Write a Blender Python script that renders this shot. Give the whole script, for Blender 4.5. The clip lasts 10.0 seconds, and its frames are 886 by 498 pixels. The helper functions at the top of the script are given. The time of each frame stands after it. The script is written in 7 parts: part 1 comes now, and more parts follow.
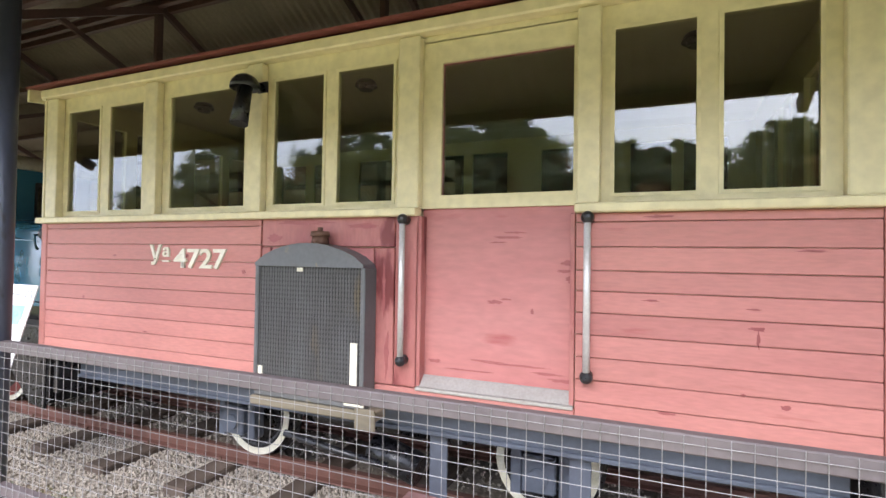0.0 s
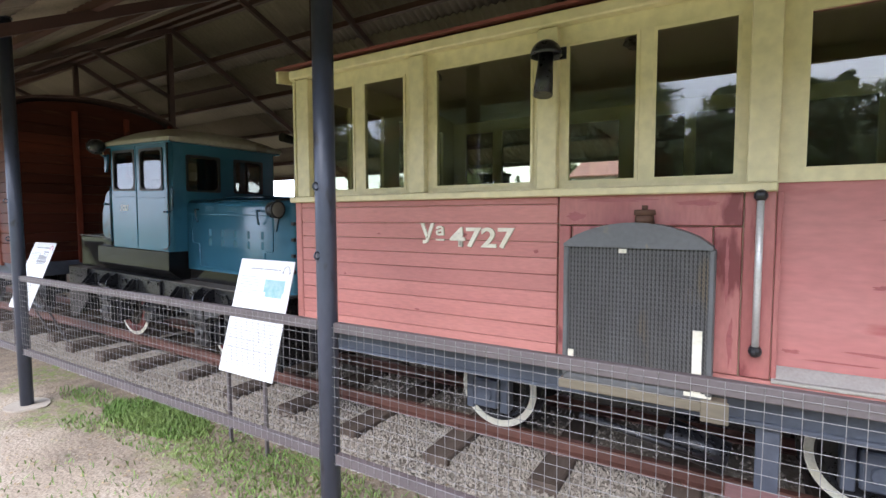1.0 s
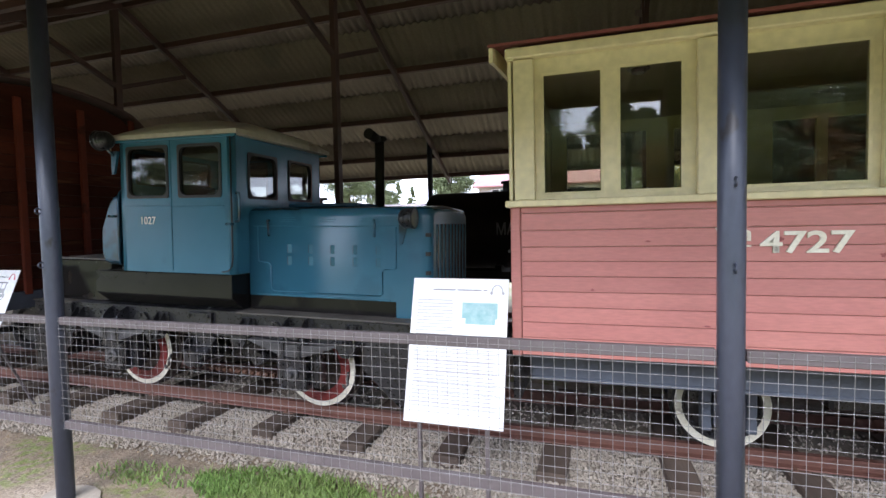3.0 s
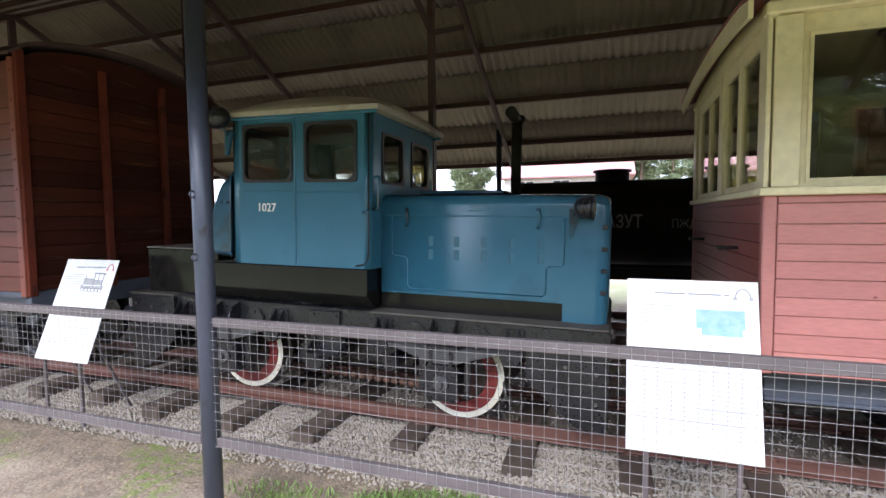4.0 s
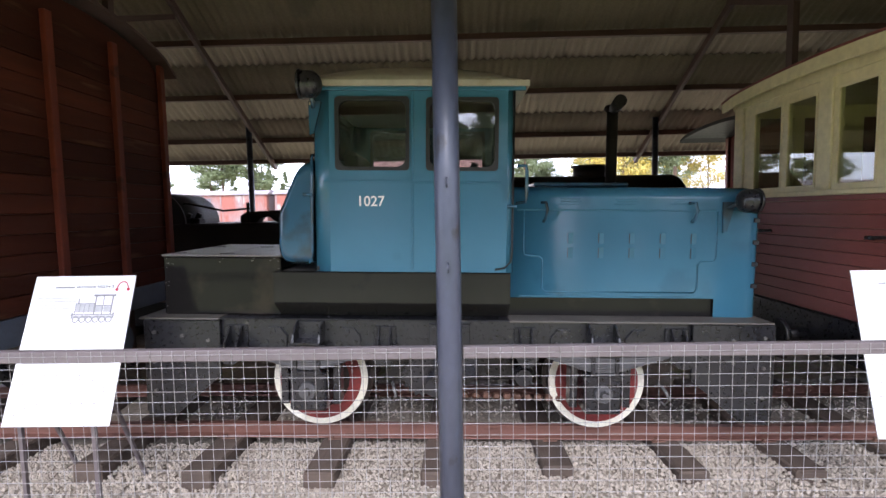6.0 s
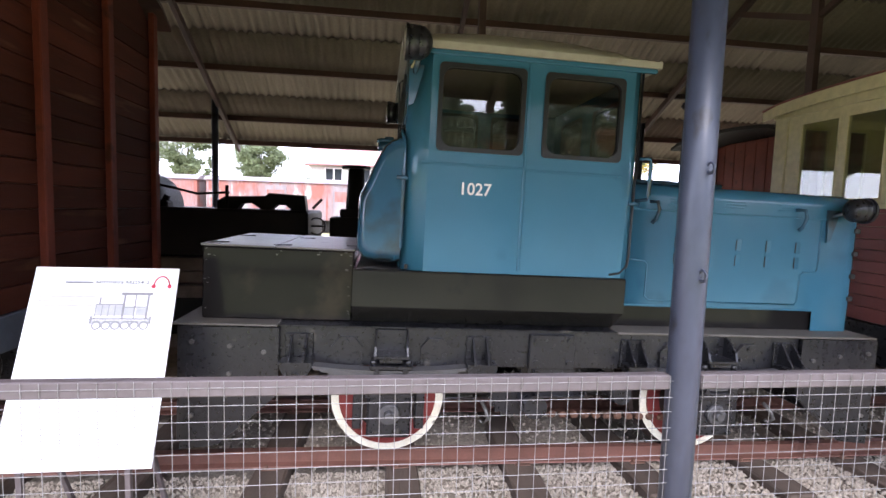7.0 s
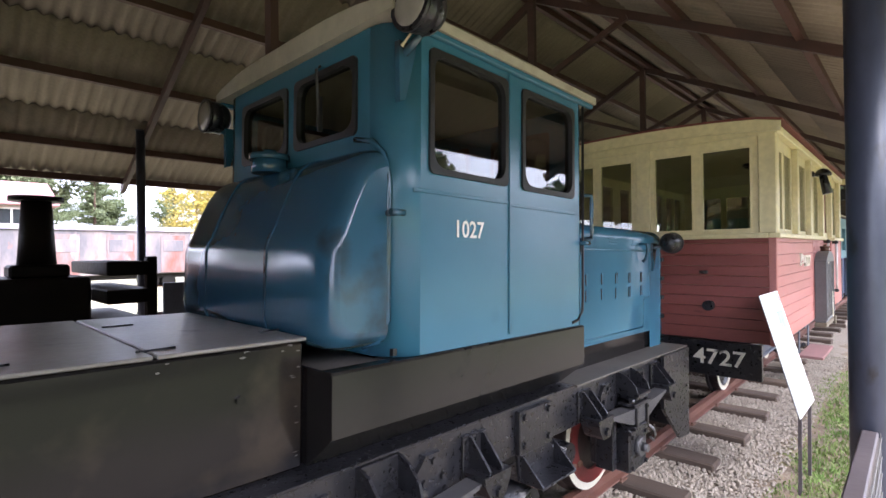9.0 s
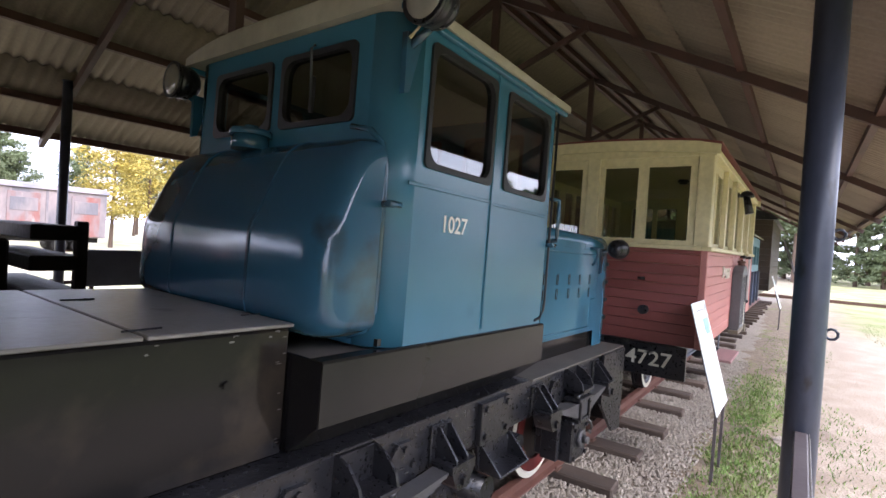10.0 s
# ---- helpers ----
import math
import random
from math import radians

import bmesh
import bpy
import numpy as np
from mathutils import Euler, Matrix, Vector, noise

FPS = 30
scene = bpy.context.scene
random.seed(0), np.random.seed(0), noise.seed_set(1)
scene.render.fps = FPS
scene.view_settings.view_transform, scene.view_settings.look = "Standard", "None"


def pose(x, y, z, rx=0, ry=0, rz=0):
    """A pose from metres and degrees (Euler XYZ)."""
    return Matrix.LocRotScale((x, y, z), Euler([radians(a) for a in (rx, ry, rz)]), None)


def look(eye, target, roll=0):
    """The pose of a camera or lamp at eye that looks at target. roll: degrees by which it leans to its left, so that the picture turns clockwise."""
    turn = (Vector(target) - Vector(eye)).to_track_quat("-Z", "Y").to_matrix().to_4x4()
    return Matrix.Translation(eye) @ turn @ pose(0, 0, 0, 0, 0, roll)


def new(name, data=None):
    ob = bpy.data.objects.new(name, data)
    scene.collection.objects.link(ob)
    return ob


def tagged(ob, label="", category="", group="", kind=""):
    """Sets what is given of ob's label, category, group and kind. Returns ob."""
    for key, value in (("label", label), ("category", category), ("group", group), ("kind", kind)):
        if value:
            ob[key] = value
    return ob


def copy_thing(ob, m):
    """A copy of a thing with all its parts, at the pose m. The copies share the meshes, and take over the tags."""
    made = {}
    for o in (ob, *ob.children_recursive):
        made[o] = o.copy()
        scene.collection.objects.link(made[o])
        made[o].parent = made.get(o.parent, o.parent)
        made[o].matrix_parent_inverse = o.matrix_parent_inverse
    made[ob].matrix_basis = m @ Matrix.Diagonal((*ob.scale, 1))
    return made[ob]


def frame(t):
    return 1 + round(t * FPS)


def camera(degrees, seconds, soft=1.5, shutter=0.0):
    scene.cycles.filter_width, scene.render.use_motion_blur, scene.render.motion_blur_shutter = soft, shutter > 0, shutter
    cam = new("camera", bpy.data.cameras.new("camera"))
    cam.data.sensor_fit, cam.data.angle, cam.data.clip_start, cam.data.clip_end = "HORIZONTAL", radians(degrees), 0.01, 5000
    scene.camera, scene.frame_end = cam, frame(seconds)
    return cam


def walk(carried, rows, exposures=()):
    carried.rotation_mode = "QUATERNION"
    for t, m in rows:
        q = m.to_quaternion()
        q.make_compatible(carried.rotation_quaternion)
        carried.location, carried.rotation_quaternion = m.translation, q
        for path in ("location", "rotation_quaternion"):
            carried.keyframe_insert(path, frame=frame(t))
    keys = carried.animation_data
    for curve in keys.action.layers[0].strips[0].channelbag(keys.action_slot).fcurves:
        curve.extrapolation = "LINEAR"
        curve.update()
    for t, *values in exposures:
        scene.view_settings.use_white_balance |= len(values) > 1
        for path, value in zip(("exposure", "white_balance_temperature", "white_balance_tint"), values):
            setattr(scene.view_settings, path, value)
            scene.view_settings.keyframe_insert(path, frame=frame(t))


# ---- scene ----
cam = camera(83.9, 10.0)
PATH = [
    (0, (-0.029, -0.041, 1.614), (-0.793, 1.807, 1.651), 0.9),
    (0.5, (-0.578, -0.335, 1.681), (-1.38, 1.496, 1.604), 2.7),
    (1, (-1.157, -0.444, 1.715), (-2.199, 1.258, 1.58), -0.2),
    (1.5, (-1.689, -0.748, 1.689), (-2.533, 1.064, 1.633), 0.3),
    (2, (-2.332, -0.882, 1.662), (-3.224, 0.907, 1.613), 1.0),
    (2.2, (-2.547, -0.92, 1.731), (-3.33, 0.917, 1.615), -1.1),
    (3.3, (-3.852, -0.849, 1.708), (-4.453, 1.057, 1.617), -1.2),
    (3.5, (-4.126, -0.808, 1.706), (-4.78, 1.08, 1.616), -1.4),
    (4, (-4.689, -0.778, 1.722), (-5.338, 1.109, 1.594), -0.6),
    (4.5, (-5.253, -0.779, 1.753), (-6.004, 1.071, 1.631), -0.8),
    (5, (-5.76, -0.895, 1.752), (-6.283, 1.029, 1.594), -0.0),
    (6.3, (-7.14, -0.558, 1.743), (-7.146, 1.435, 1.585), -1.2),
    (6.5, (-7.372, -0.487, 1.722), (-7.394, 1.506, 1.557), -0.3),
    (7, (-7.836, -0.14, 1.708), (-7.584, 1.838, 1.544), 1.8),
    (7.5, (-8.198, 0.358, 1.705), (-7.628, 2.262, 1.481), 2.5),
    (8, (-8.473, 0.728, 1.706), (-7.723, 2.58, 1.641), 1.0),
    (8.5, (-8.626, 1.027, 1.777), (-7.551, 2.713, 1.812), 0.4),
    (9, (-8.813, 1.252, 1.733), (-7.372, 2.638, 1.742), -0.7),
    (9.5, (-8.893, 1.394, 1.742), (-7.335, 2.648, 1.71), 1.9),
    (10, (-8.962, 1.388, 1.754), (-7.348, 2.569, 1.72), 3.7),
]
EXPOSURES = [(0.0, 1.68), (0.5, 1.6), (1.0, 1.3), (2.0, 1.13), (3.5, 1.34), (4.0, 1.44), (5.0, 1.4), (6.5, 1.86), (7.0, 1.88), (7.5, 1.72), (8.0, 1.72), (8.5, 2.12), (9.0, 2.0), (9.5, 1.88), (10.0, 1.6)]
walk(cam, [(t, look(eye, target, roll)) for t, eye, target, roll in PATH], [(t, stops, 6500 if t < 1 else 6250 if t < 6 else 6350, 15 if t < 6 else 21) for t, stops in EXPOSURES])

# ---- world and sun: an overcast autumn day ----
world = bpy.data.worlds.new("sky")
scene.world = world
world.use_nodes = True
wn, wl = world.node_tree.nodes, world.node_tree.links
wn.clear()
w_out = wn.new("ShaderNodeOutputWorld")
w_bg = wn.new("ShaderNodeBackground")
w_sky = wn.new("ShaderNodeTexSky")
w_sky.sky_type = "NISHITA"
w_sky.sun_disc = False
w_sky.sun_elevation, w_sky.sun_rotation = radians(42), radians(180)
w_map = wn.new("ShaderNodeTexCoord")
w_noise = wn.new("ShaderNodeTexNoise")
w_noise.inputs["Scale"].default_value = 3.0
w_noise.inputs["Detail"].default_value = 5.0
w_ramp = wn.new("ShaderNodeValToRGB")
w_ramp.color_ramp.elements[0].position, w_ramp.color_ramp.elements[0].color = 0.3, (7.4, 8.6, 11.2, 1)
w_ramp.color_ramp.elements[1].position, w_ramp.color_ramp.elements[1].color = 0.7, (13.2, 14.2, 16.4, 1)
w_mix = wn.new("ShaderNodeMixRGB")
w_mix.inputs["Fac"].default_value = 0.85
wl.new(w_map.outputs["Generated"], w_noise.inputs["Vector"])
wl.new(w_noise.outputs["Fac"], w_ramp.inputs["Fac"])
wl.new(w_sky.outputs["Color"], w_mix.inputs["Color1"])
wl.new(w_ramp.outputs["Color"], w_mix.inputs["Color2"])
wl.new(w_mix.outputs["Color"], w_bg.inputs["Color"])
w_bg.inputs["Strength"].default_value = 0.15
wl.new(w_bg.outputs["Background"], w_out.inputs["Surface"])
sun_data = bpy.data.lights.new("sun", "SUN")
sun_data.energy, sun_data.angle, sun_data.color = 1.5, radians(34), (1.0, 0.99, 0.98)
sun = new("sun", sun_data)
sun.matrix_world = look((0, 0, 30), (0.5, 16, 15.6))

# ---- materials ----
MATS = {}


def mat(name, base, second=None, scale=8.0, rough=0.6, metal=0.0, bump=0.0, grain=None, vary=0.0, contrast=0.5, spots=None, spot_at=0.62, spot_scale=3.0, stretch=(1, 1, 1), island=False, spec=0.5, coat=0.0):
    """A worn surface: two colours mixed by noise, finer grain, shaped stains, relief."""
    m = bpy.data.materials.new(name)
    m.use_nodes = True
    n, l = m.node_tree.nodes, m.node_tree.links
    b = n["Principled BSDF"]
    b.inputs["Roughness"].default_value, b.inputs["Metallic"].default_value, b.inputs["Specular IOR Level"].default_value = rough, metal, spec
    b.inputs["Coat Weight"].default_value, b.inputs["Coat Roughness"].default_value = coat, 0.14
    calm = coat > 0 or rough < 0.29
    second = second or tuple(c * 0.75 for c in base)
    co = n.new("ShaderNodeTexCoord")
    mp = n.new("ShaderNodeMapping")
    mp.inputs["Scale"].default_value = stretch
    info = n.new("ShaderNodeObjectInfo")
    l.new(co.outputs["Object"], mp.inputs["Vector"])
    add = n.new("ShaderNodeVectorMath")
    add.operation = "MULTIPLY_ADD"
    l.new(info.outputs["Random"], add.inputs[0])
    add.inputs[1].default_value = (37.0, 11.0, 23.0)
    l.new(mp.outputs["Vector"], add.inputs[2])
    big = n.new("ShaderNodeTexNoise")
    big.inputs["Scale"].default_value, big.inputs["Detail"].default_value = scale, 4.0
    fine = n.new("ShaderNodeTexNoise")
    fine.inputs["Scale"].default_value, fine.inputs["Detail"].default_value = grain or scale * 9, 3.0
    for t in (big, fine):
        l.new(add.outputs["Vector"], t.inputs["Vector"])
    ramp = n.new("ShaderNodeMapRange")
    ramp.inputs["From Min"].default_value, ramp.inputs["From Max"].default_value = 0.5 - contrast / 2, 0.5 + contrast / 2
    l.new(big.outputs["Fac"], ramp.inputs["Value"])
    mix = n.new("ShaderNodeMixRGB")
    mix.inputs["Color1"].default_value, mix.inputs["Color2"].default_value = (*base, 1), (*second, 1)
    l.new(ramp.outputs["Result"], mix.inputs["Fac"])
    last = mix.outputs["Color"]
    fr = n.new("ShaderNodeMapRange")
    fr.inputs["From Min"].default_value, fr.inputs["From Max"].default_value = 0.3, 0.7
    fr.inputs["To Min"].default_value, fr.inputs["To Max"].default_value = (0.975, 1.02) if calm else (0.9, 1.08)
    l.new(fine.outputs["Fac"], fr.inputs["Value"])
    mul = n.new("ShaderNodeMixRGB")
    mul.blend_type = "MULTIPLY"
    mul.inputs["Fac"].default_value = 1.0
    l.new(last, mul.inputs["Color1"])
    l.new(fr.outputs["Result"], mul.inputs["Color2"])
    last = mul.outputs["Color"]
    if spots:
        st = n.new("ShaderNodeTexNoise")
        st.inputs["Scale"].default_value, st.inputs["Detail"].default_value = spot_scale, 6.0
        l.new(add.outputs["Vector"], st.inputs["Vector"])
        sr = n.new("ShaderNodeMapRange")
        sr.inputs["From Min"].default_value, sr.inputs["From Max"].default_value = spot_at, spot_at + 0.07
        l.new(st.outputs["Fac"], sr.inputs["Value"])
        sm = n.new("ShaderNodeMixRGB")
        sm.inputs["Color2"].default_value = (*spots, 1)
        l.new(sr.outputs["Result"], sm.inputs["Fac"])
        l.new(last, sm.inputs["Color1"])
        last = sm.outputs["Color"]
    if vary:
        source = info.outputs["Random"]
        if island:
            source = n.new("ShaderNodeNewGeometry").outputs["Random Per Island"]
        vr = n.new("ShaderNodeMapRange")
        vr.inputs["To Min"].default_value, vr.inputs["To Max"].default_value = 1 - vary, 1 + vary
        l.new(source, vr.inputs["Value"])
        vm = n.new("ShaderNodeMixRGB")
        vm.blend_type = "MULTIPLY"
        vm.inputs["Fac"].default_value = 1.0
        l.new(last, vm.inputs["Color1"])
        l.new(vr.outputs["Result"], vm.inputs["Color2"])
        last = vm.outputs["Color"]
    l.new(last, b.inputs["Base Color"])
    rr = n.new("ShaderNodeMapRange")
    rr.inputs["To Min"].default_value, rr.inputs["To Max"].default_value = max(rough - (0.03 if calm else 0.12), 0.03), min(rough + (0.03 if calm else 0.12), 1.0)
    l.new(fine.outputs["Fac"], rr.inputs["Value"])
    l.new(rr.outputs["Result"], b.inputs["Roughness"])
    if bump:
        bp = n.new("ShaderNodeBump")
        bp.inputs["Strength"].default_value, bp.inputs["Distance"].default_value = bump, 0.004
        l.new(fine.outputs["Fac"], bp.inputs["Height"])
        l.new(bp.outputs["Normal"], b.inputs["Normal"])
    MATS[name] = m
    return m


def glass(name, tint, mirror=0.055):
    m = bpy.data.materials.new(name)
    m.use_nodes = True
    n, l = m.node_tree.nodes, m.node_tree.links
    n.clear()
    out, mix = n.new("ShaderNodeOutputMaterial"), n.new("ShaderNodeMixShader")
    clear, gloss, face = n.new("ShaderNodeBsdfTransparent"), n.new("ShaderNodeBsdfGlossy"), n.new("ShaderNodeLayerWeight")
    face.inputs["Blend"].default_value = 0.5
    power, fres = n.new("ShaderNodeMath"), n.new("ShaderNodeMath")
    power.operation, fres.operation = "POWER", "MULTIPLY_ADD"
    power.inputs[1].default_value, fres.inputs[1].default_value, fres.inputs[2].default_value = 5.0, 0.95 - mirror, mirror
    l.new(face.outputs["Facing"], power.inputs[0])
    l.new(power.outputs[0], fres.inputs[0])
    gloss.inputs["Roughness"].default_value = 0.01
    clear.inputs["Color"].default_value = (*tint, 1)
    l.new(fres.outputs[0], mix.inputs["Fac"])
    l.new(clear.outputs["BSDF"], mix.inputs[1])
    l.new(gloss.outputs["BSDF"], mix.inputs[2])
    l.new(mix.outputs["Shader"], out.inputs["Surface"])
    return m


RED = mat("coach_red_paint", (0.475, 0.197, 0.168), (0.4, 0.15, 0.132), 3, 0.55, bump=0.25, grain=60, vary=0.07, spots=(0.33, 0.095, 0.085), spot_at=0.67, spot_scale=7, stretch=(0.3, 1, 1.6))
# Darker copy of the coach red: shade on the end walls is put into it.
RED_END = mat("shaded_coach_red_paint", (0.25, 0.072, 0.06), (0.2, 0.055, 0.046), 3, 0.5, bump=0.25, grain=60, vary=0.08, spots=(0.12, 0.03, 0.028), spot_at=0.66, spot_scale=6, stretch=(1, 0.3, 1.6))
RED_OLD = mat("coach_worn_red_paint", (0.43, 0.175, 0.155), (0.31, 0.09, 0.083), 6, 0.45, bump=0.4, grain=60, spots=(0.17, 0.035, 0.036), spot_at=0.6, spot_scale=7, stretch=(1, 1, 0.35))
RED_DOOR = mat("coach_door_red_paint", (0.47, 0.2, 0.18), (0.42, 0.15, 0.14), 3, 0.5, bump=0.15, grain=30, spots=(0.36, 0.1, 0.095), spot_at=0.66, spot_scale=5, stretch=(0.35, 1, 1.3))
KNOT = mat("dark_red_knot", (0.2, 0.045, 0.045), (0.26, 0.07, 0.065), 30, 0.5, bump=0.2)
DOOR_WORN = mat("worn_dark_red_undercoat", (0.27, 0.075, 0.075), (0.34, 0.11, 0.105), 20, 0.55, bump=0.2, stretch=(0.3, 1, 1))
CREAM = mat("cream_paint", (0.7, 0.62, 0.37), (0.63, 0.55, 0.315), 3, 0.45, bump=0.05, grain=18, contrast=0.9, spots=(0.48, 0.42, 0.27), spot_at=0.74, spot_scale=7)
ROOF_RED = mat("red_roof_edge", (0.22, 0.06, 0.05), (0.15, 0.04, 0.035), 6, 0.6, bump=0.2)
INNER = mat("olive_inner_paint", (0.58, 0.53, 0.37), (0.5, 0.45, 0.3), 3, 0.6, bump=0.1)
INNER_FLOOR = mat("worn_floor_boards", (0.24, 0.19, 0.12), (0.17, 0.13, 0.08), 3, 0.6, bump=0.2, stretch=(0.2, 1, 1))
SEAT = mat("brown_seat_leather", (0.08, 0.055, 0.035), None, 6, 0.5)
BLUE = mat("blue_paint", (0.038, 0.148, 0.218), (0.032, 0.127, 0.192), 1.4, 0.22, bump=0.5, grain=3.5, spec=0.55, spots=(0.03, 0.115, 0.175), spot_at=0.6, spot_scale=2.2)
# Cab blue darkened for the tank's shade; dull spots paint the roof's reflection.
BLUE_DARK = mat("shaded_dark_blue_paint", (0.028, 0.1, 0.157), (0.024, 0.082, 0.13), 1.2, 0.15, bump=0.5, grain=4, spec=0.65, spots=(0.026, 0.04, 0.05), spot_at=0.54, spot_scale=1.6)
BLACK = mat("black_chassis_paint", (0.009, 0.0095, 0.012), (0.018, 0.018, 0.021), 5, 0.3, bump=0.5, grain=45, spec=0.5, spots=(0.07, 0.064, 0.057), spot_at=0.65, spot_scale=9)
# Black paint; its brown spots imitate blotchy reflections on the box.
TARRED = mat("black_box_paint", (0.007, 0.0065, 0.0075), (0.015, 0.0135, 0.012), 1.5, 0.14, bump=0.9, grain=2.2, spec=0.23, spots=(0.028, 0.022, 0.017), spot_at=0.57, spot_scale=2)
OLIVE = mat("faded_black_skirt_paint", (0.012, 0.0117, 0.011), (0.02, 0.019, 0.0165), 1.5, 0.22, bump=0.6, grain=3, spec=0.28, spots=(0.01, 0.01, 0.011), spot_at=0.6, spot_scale=3)
DUST = mat("dusty_dark_plate", (0.075, 0.068, 0.06), (0.12, 0.108, 0.092), 4, 0.6, bump=0.25, grain=50, spots=(0.05, 0.045, 0.04), spot_at=0.62)
LID = mat("dusty_box_lid", (0.24, 0.222, 0.2), (0.16, 0.15, 0.132), 3, 0.36, bump=0.15, grain=40, spots=(0.08, 0.075, 0.065), spot_at=0.63, spot_scale=4)
RUBBER = mat("black_rubber", (0.012, 0.012, 0.013), None, 20, 0.5)
CAB_ROOF = mat("weathered_cream_cab_roof", (0.44, 0.41, 0.33), (0.34, 0.31, 0.24), 2, 0.55, bump=0.1, spots=(0.24, 0.2, 0.15), spot_at=0.62, spot_scale=3)
WHITE = mat("white_paint", (0.78, 0.77, 0.73), (0.68, 0.66, 0.6), 8, 0.5, bump=0.1)
OLDWHITE = mat("chipped_white_paint", (0.72, 0.7, 0.6), (0.62, 0.58, 0.45), 8, 0.55, bump=0.2, spots=(0.1, 0.09, 0.08), spot_at=0.66, spot_scale=9)
WHEEL_RED = mat("wheel_red_paint", (0.2, 0.022, 0.02), (0.12, 0.018, 0.016), 8, 0.5, bump=0.2)
TYRE = mat("dark_rusty_tyre", (0.045, 0.028, 0.022), (0.025, 0.02, 0.018), 7, 0.55, metal=0.1, bump=0.4, grain=60)
RUST = mat("rusted_steel", (0.14, 0.065, 0.04), (0.085, 0.045, 0.03), 7, 0.7, metal=0.1, bump=0.5, grain=60)
RAIL = mat("rail_steel", (0.17, 0.075, 0.055), (0.12, 0.055, 0.04), 6, 0.55, metal=0.2, bump=0.35, grain=60)
STEEL = mat("worn_steel", (0.16, 0.155, 0.15), (0.1, 0.095, 0.09), 12, 0.45, metal=0.5, bump=0.1)
FIN = mat("radiator_fin", (0.12, 0.12, 0.122), (0.07, 0.066, 0.062), 14, 0.55, contrast=0.9, spots=(0.125, 0.1, 0.068), spot_at=0.66, spot_scale=5, stretch=(1, 1, 0.3))
ZINC = mat("worn_zinc_sheet", (0.42, 0.4, 0.37), (0.34, 0.32, 0.29), 9, 0.45, metal=0.3, bump=0.15)
CHROME = mat("silver_paint", (0.62, 0.61, 0.59), (0.5, 0.49, 0.47), 12, 0.35, metal=0.3)
POST = mat("blue_grey_post_paint", (0.038, 0.045, 0.07), (0.058, 0.066, 0.09), 3, 0.36, bump=0.15, grain=40, contrast=0.8, spots=(0.022, 0.02, 0.022), spot_at=0.62, spot_scale=9, stretch=(1, 1, 0.5))
RAILING = mat("dark_fence_paint", (0.085, 0.07, 0.072), (0.12, 0.1, 0.1), 5, 0.5, bump=0.2)
WIRE = mat("galvanised_wire", (0.36, 0.35, 0.35), (0.26, 0.25, 0.25), 20, 0.45, metal=0.5)
RAFTER = mat("dark_brown_roof_steel", (0.055, 0.03, 0.026), (0.085, 0.04, 0.032), 3, 0.6, bump=0.2, grain=40)
PURLIN = mat("red_brown_purlin", (0.1, 0.042, 0.03), (0.065, 0.032, 0.025), 2, 0.65, bump=0.3, grain=40)
SLATE = mat("corrugated_cement_sheet", (0.275, 0.22, 0.165), (0.205, 0.163, 0.122), 0.8, 0.85, bump=0.2, grain=30, vary=0.1, island=True, spots=(0.17, 0.14, 0.11), spot_at=0.64, spot_scale=1.2)
SLEEPER = mat("tarred_sleeper_wood", (0.125, 0.09, 0.066), (0.055, 0.039, 0.03), 5, 0.85, bump=0.9, grain=50, vary=0.3, stretch=(1, 0.15, 1))
STONE = mat("crushed_stone", (0.37, 0.325, 0.265), (0.265, 0.225, 0.18), 5, 0.85, bump=0.3, vary=0.17, island=True)
BED = mat("gravel_bed", (0.35, 0.305, 0.25), (0.23, 0.195, 0.155), 45, 0.95, bump=1.0, grain=110, contrast=0.3)
PLANK = mat("brown_red_wagon_plank", (0.165, 0.04, 0.02), (0.105, 0.026, 0.015), 3, 0.6, bump=0.5, grain=45, vary=0.16, spots=(0.09, 0.024, 0.015), spot_at=0.64, spot_scale=4, stretch=(0.2, 1, 1.5))
WAGON_POST = mat("wagon_red_post", (0.22, 0.058, 0.034), (0.16, 0.044, 0.028), 3, 0.55, bump=0.3, grain=40)
# Weathered brown end boards, darkened further by shade put into the colour.
END_PLANK = mat("shaded_weathered_wagon_plank", (0.1, 0.024, 0.012), (0.022, 0.008, 0.006), 4, 0.85, bump=0.6, grain=45, vary=0.4, contrast=0.9, spots=(0.11, 0.045, 0.022), spot_at=0.6, spot_scale=4, stretch=(1, 0.2, 1.5), spec=0.15)
# Wagon post red, lowered to hold the shade of the end face.
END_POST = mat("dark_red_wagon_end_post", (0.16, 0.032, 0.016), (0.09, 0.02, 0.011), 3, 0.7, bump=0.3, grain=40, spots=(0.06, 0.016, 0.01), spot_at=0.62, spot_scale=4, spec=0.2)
BARE_WOOD = mat("bare_wood", (0.2, 0.17, 0.12), (0.14, 0.12, 0.085), 6, 0.8, bump=0.5, stretch=(0.2, 1, 1))
STEP_WOOD = mat("faded_pink_step_board", (0.33, 0.17, 0.16), (0.25, 0.14, 0.13), 5, 0.75, bump=0.4, stretch=(0.2, 1, 1))
GREY_STEEL = mat("blue_grey_underframe", (0.085, 0.1, 0.13), (0.06, 0.07, 0.09), 4, 0.55, bump=0.25)
RADIATOR = mat("dark_radiator_core", (0.035, 0.034, 0.033), (0.022, 0.021, 0.02), 6, 0.6, spots=(0.1, 0.08, 0.05), spot_at=0.66)
